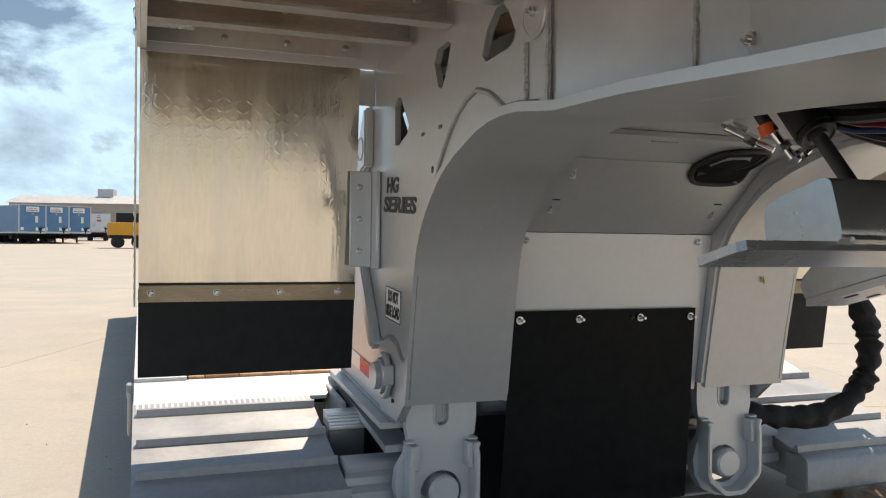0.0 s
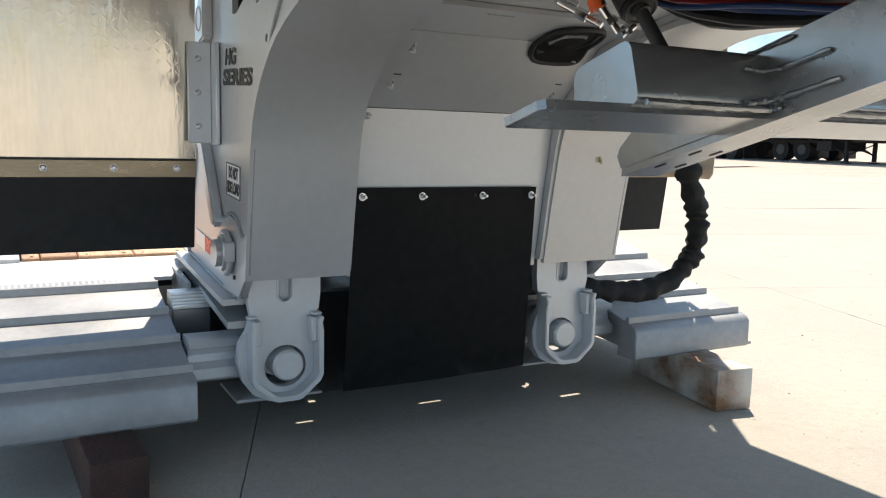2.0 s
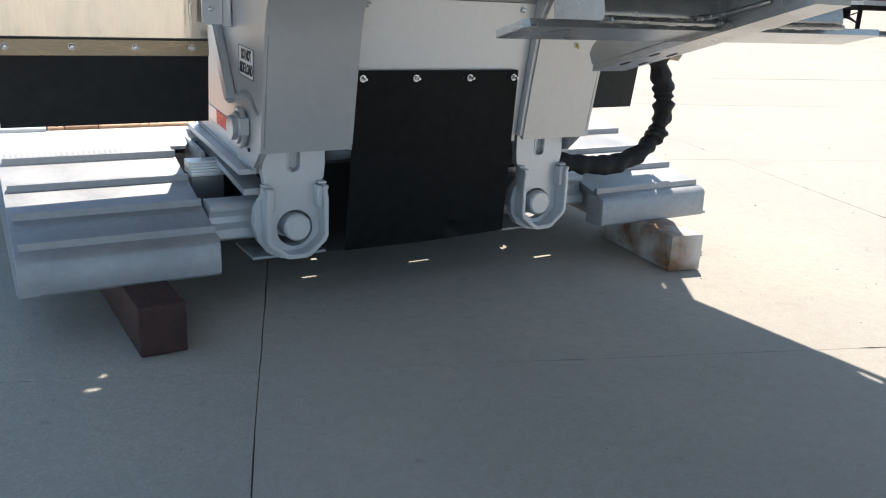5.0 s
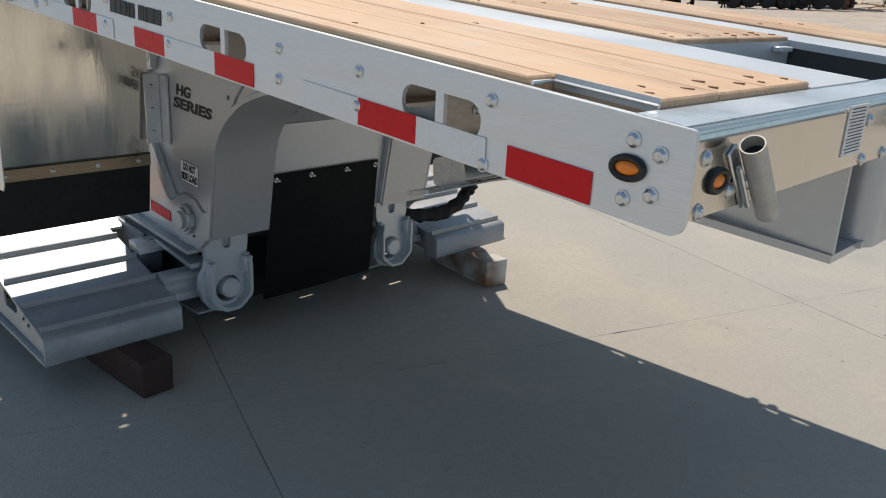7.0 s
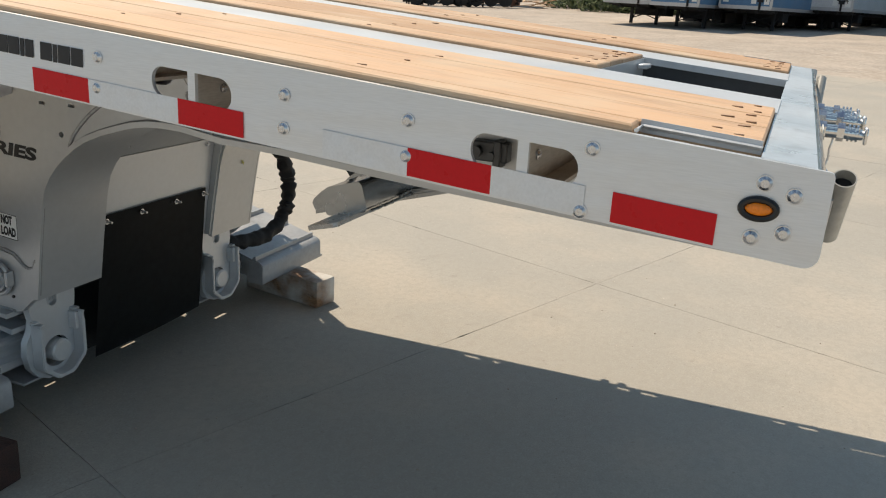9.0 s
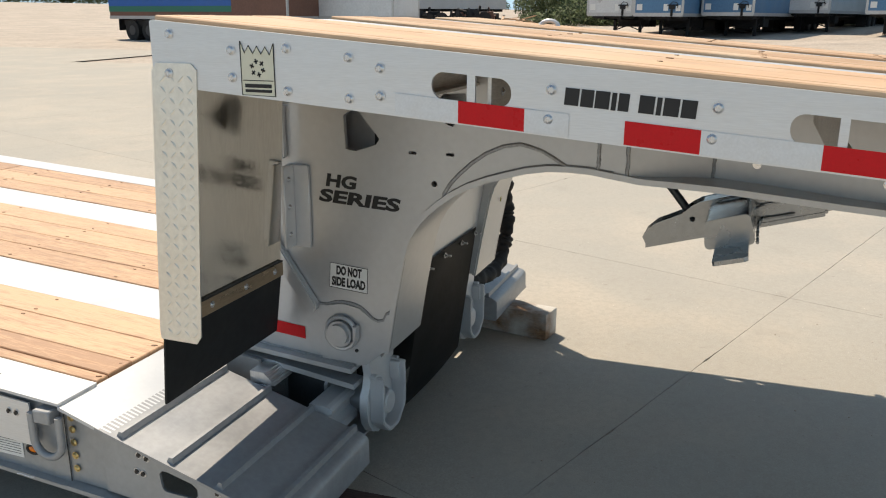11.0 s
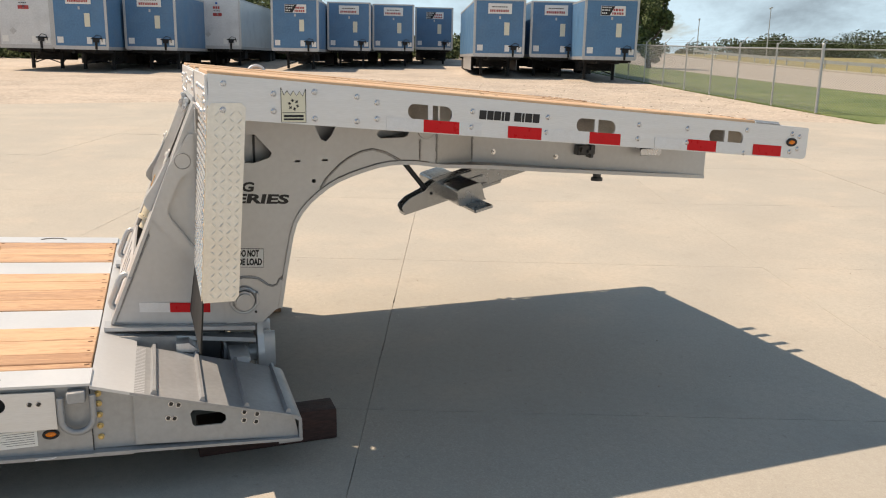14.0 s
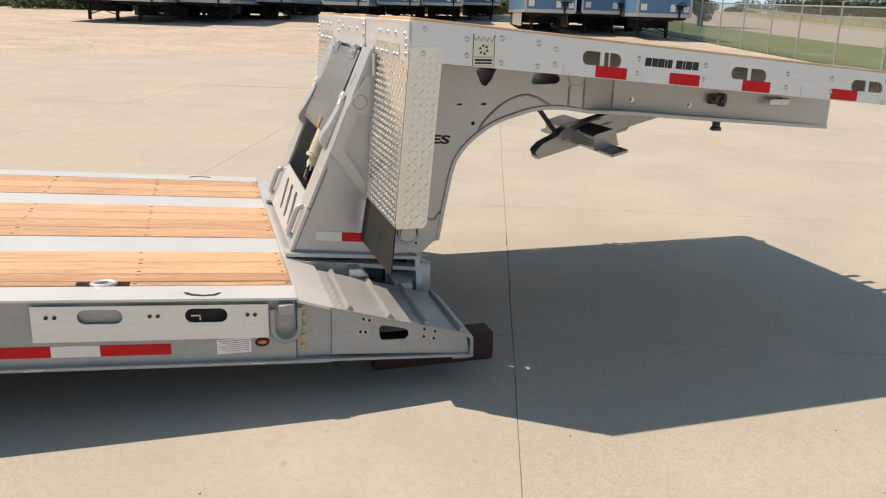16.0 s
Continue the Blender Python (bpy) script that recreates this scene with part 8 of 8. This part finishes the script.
# street lamps, sign board, guard rail beyond the road
for x, y, h in ((95.5, -83.2, 6.9), (99.0, -73.8, 5.0), (89.2, -99.4, 16.0)):
    sl = thing("street_lamp", "tall grey street lamp with two arms", "street lamp", group="street lamps")
    bm = BM()
    cyl(bm, (0, 0, 0), (0, 0, h), 0.09, 10, 0.05)
    part("pole", bm, GALV, sl)
    bm = BM()
    sweep(bm, [(-1.1, 0, h - 0.05), (0, 0, h + 0.05), (1.1, 0, h - 0.05)], 0.04, 6)
    box(bm, -1.5, -1.0, -0.12, 0.12, h - 0.13, h)
    box(bm, 1.0, 1.5, -0.12, 0.12, h - 0.13, h)
    part("arm", bm, GALV, sl)
    sl.matrix_world = Matrix.Translation((x, y, land(x, y) - 0.1)) @ Euler((0, 0, radians(-35))).to_matrix().to_4x4()
sb = thing("sign_board", "blue roadside board reading antiques on a post", "sign")
bm = BM()
box(bm, -1.07, 1.07, -0.08, 0.08, 3.82, 4.42)
part("board", bm, SIGNBLUE, sb, smooth=False)
bm = BM()
cyl(bm, (0, 0, 0), (0, 0, 3.9), 0.10, 10)
box(bm, -1.0, 1.0, -0.06, 0.06, 3.40, 3.78)
part("post", bm, BOXALU, sb)
words("ANTIQUES", 0.46, LABEL, sb, Matrix.Translation((-0.98, -0.09, 3.96)) @ Euler((radians(90), 0, 0)).to_matrix().to_4x4(), width=1.96, depth=0.01)
sb.matrix_world = Matrix.Translation((57.8, -66.9, land(57.8, -66.9) - 0.1)) @ Euler((0, 0, radians(-137))).to_matrix().to_4x4()
gr = thing("guard_rail", "galvanised roadside guard rail", "guard rail")
line = offset_line(28.0, -10, 90, 26)
bm = BM()
for (a, b) in zip(line, line[1:]):
    za, zc = land(*a), land(*b)
    hexa(bm, [(a[0], a[1], za + 0.45), (a[0] + 0.05, a[1] - 0.05, za + 0.45), (b[0] + 0.05, b[1] - 0.05, zc + 0.45), (b[0], b[1], zc + 0.45),
              (a[0], a[1], za + 0.75), (a[0] + 0.05, a[1] - 0.05, za + 0.75), (b[0] + 0.05, b[1] - 0.05, zc + 0.75), (b[0], b[1], zc + 0.75)])
part("beam", bm, GALV, gr, smooth=False)
for a in line:
    bm = BM()
    box(bm, a[0] - 0.05, a[0] + 0.05, a[1] - 0.05, a[1] + 0.05, land(*a) - 0.1, land(*a) + 0.78)
    part("post", bm, GALV, gr, smooth=False)

# grey container trailer and scrap by the far fence
box_trailer((61.5, 18.0), radians(21), BOXALU, 10.0, "grey container trailer standing behind scrap iron", nose=False)
scrap = thing("scrap_machinery", "heap of dark rusty machine frames by the fence", "scrap")
rnd = random.Random(21)
for k in range(26):
    f = k / 25
    x, y = 56.6 - 6.0 * f + rnd.uniform(-0.5, 0.5), 17.4 + 6.0 * f + rnd.uniform(-0.4, 0.4)
    z = land(x, y)
    bm = BM()
    mm = Matrix.Translation((x, y, z + rnd.uniform(0.25, 0.8))) @ Euler((rnd.uniform(-0.4, 0.4), rnd.uniform(-0.3, 0.3), rnd.uniform(0, 3))).to_matrix().to_4x4()
    box(bm, -0.9, 0.9, -0.06, 0.06, -0.08, 0.08, m=mm)
    box(bm, -0.5, -0.38, -0.4, 0.4, -0.35, 0.35, m=mm)
    box(bm, 0.2, 0.28, -0.05, 0.05, -0.6, 0.6, m=mm)
    part("scrap_frame", bm, BROWN if k in (1, 2, 9) else SHADEBLK, scrap, smooth=False)
for k in range(7):
    f = (k + 0.5) / 7
    x, y = 55.6 - 5.6 * f, 17.2 + 5.6 * f
    z = land(x, y)
    bm = BM()
    cyl(bm, (x, y, z + 0.5), (x + 0.3, y + 0.12, z + 0.5), 0.5, 20)
    part("old_wheel", bm, TYRE, scrap)
boards = thing("board_heap", "heap of pale broken boards beside the scrap", "boards")
for k in range(9):
    x, y = 58.4 + rnd.uniform(-0.7, 0.7), 16.2 + rnd.uniform(-0.9, 0.9)
    mm = Matrix.Translation((x, y, land(x, y) + 0.12 + 0.05 * k)) @ Euler((rnd.uniform(-0.2, 0.2), rnd.uniform(-0.2, 0.2), rnd.uniform(0, 3))).to_matrix().to_4x4()
    bm = BM()
    box(bm, -1.0, 1.0, -0.08, 0.08, -0.02, 0.02, m=mm)
    part("board", bm, PLANK_PALE, boards, smooth=False)
bush_spots = ((64.0, 15.6, 4.0), (66.0, 13.6, 4.6), (68.0, 12.2, 4.4), (67.0, 16.6, 4.8), (63.5, 12.9, 3.2), (66.5, 10.6, 3.8))
for k, (x, y, h) in enumerate(bush_spots):
    sh = thing("bush", "tangled green roadside bush", "bush", group="bushes by the fence")
    bm = BM()
    for q in range(4):
        sweep(bm, [(0.1 * q, 0, -0.05), (0.3 * q - 0.4, 0.2, h * 0.4), (0.5 * q - 0.8, 0.1, h * 0.8)], 0.03, 6, radii=[0.05, 0.03, 0.01])
    part("stem", bm, BARK, sh)
    verts, faces = [], []
    rb = random.Random(60 + k)
    for q in range(16):
        leaf_cloud(verts, faces, (rb.uniform(-1.6, 1.6), rb.uniform(-1.6, 1.6), h * rb.uniform(0.12, 0.88)), (0.9, 0.9, 0.7), 260, rb, 0.10)
    me = bpy.data.meshes.new("foliage")
    me.from_pydata(verts, [], faces)
    me.materials.append(LEAF)
    piece("foliage", me, sh)
    sh.location = (x, y, land(x, y) - 0.05)

# stub of kerb at the end of the fence
bm = BM()
a, b = V(11.6, -17.0, 0), V(8.2, -15.9, 0)
d = (b - a).normalized()
nn = V(-d.y, d.x, 0) * 0.14
za, zb2 = land(a.x, a.y), land(b.x, b.y)
hexa(bm, [(a - nn) + V(0, 0, za - 0.1), (b - nn) + V(0, 0, zb2 - 0.1), (b + nn) + V(0, 0, zb2 - 0.1), (a + nn) + V(0, 0, za - 0.1),
          (a - nn) + V(0, 0, za + 0.13), (b - nn) + V(0, 0, zb2 + 0.13), (b + nn) + V(0, 0, zb2 + 0.13), (a + nn) + V(0, 0, za + 0.13)])
bmesh.ops.bevel(bm, geom=bm.edges[:], offset=0.02, segments=2, affect="EDGES")
solid("kerb_stub", bm, CONCRETE, "short pale concrete kerb at the fence end", "kerb", kind="structure", smooth=False)

# pale chips on the slabs
PALE = mat("pale_stone", (0.56, 0.53, 0.48), 0.9, 0.0, 0.1, 6, 90)
bm = BM()
rnd = random.Random(31)
for k in range(260):
    x, y = rnd.gauss(2.0, 0.9), rnd.gauss(-1.2, 0.9)
    if x < 0.9 and y > -0.4:
        continue
    r = rnd.uniform(0.0012, 0.0035)
    bmesh.ops.create_icosphere(bm, subdivisions=1, radius=r, matrix=Matrix.Translation((x, y, land(x, y) + r * 0.3)) @ Matrix.Diagonal((1, rnd.uniform(0.6, 1.6), 0.6, 1)))
solid("stone_chips", bm, PALE, "pale stone chips strewn over the concrete", "stone chips", kind="stuff")
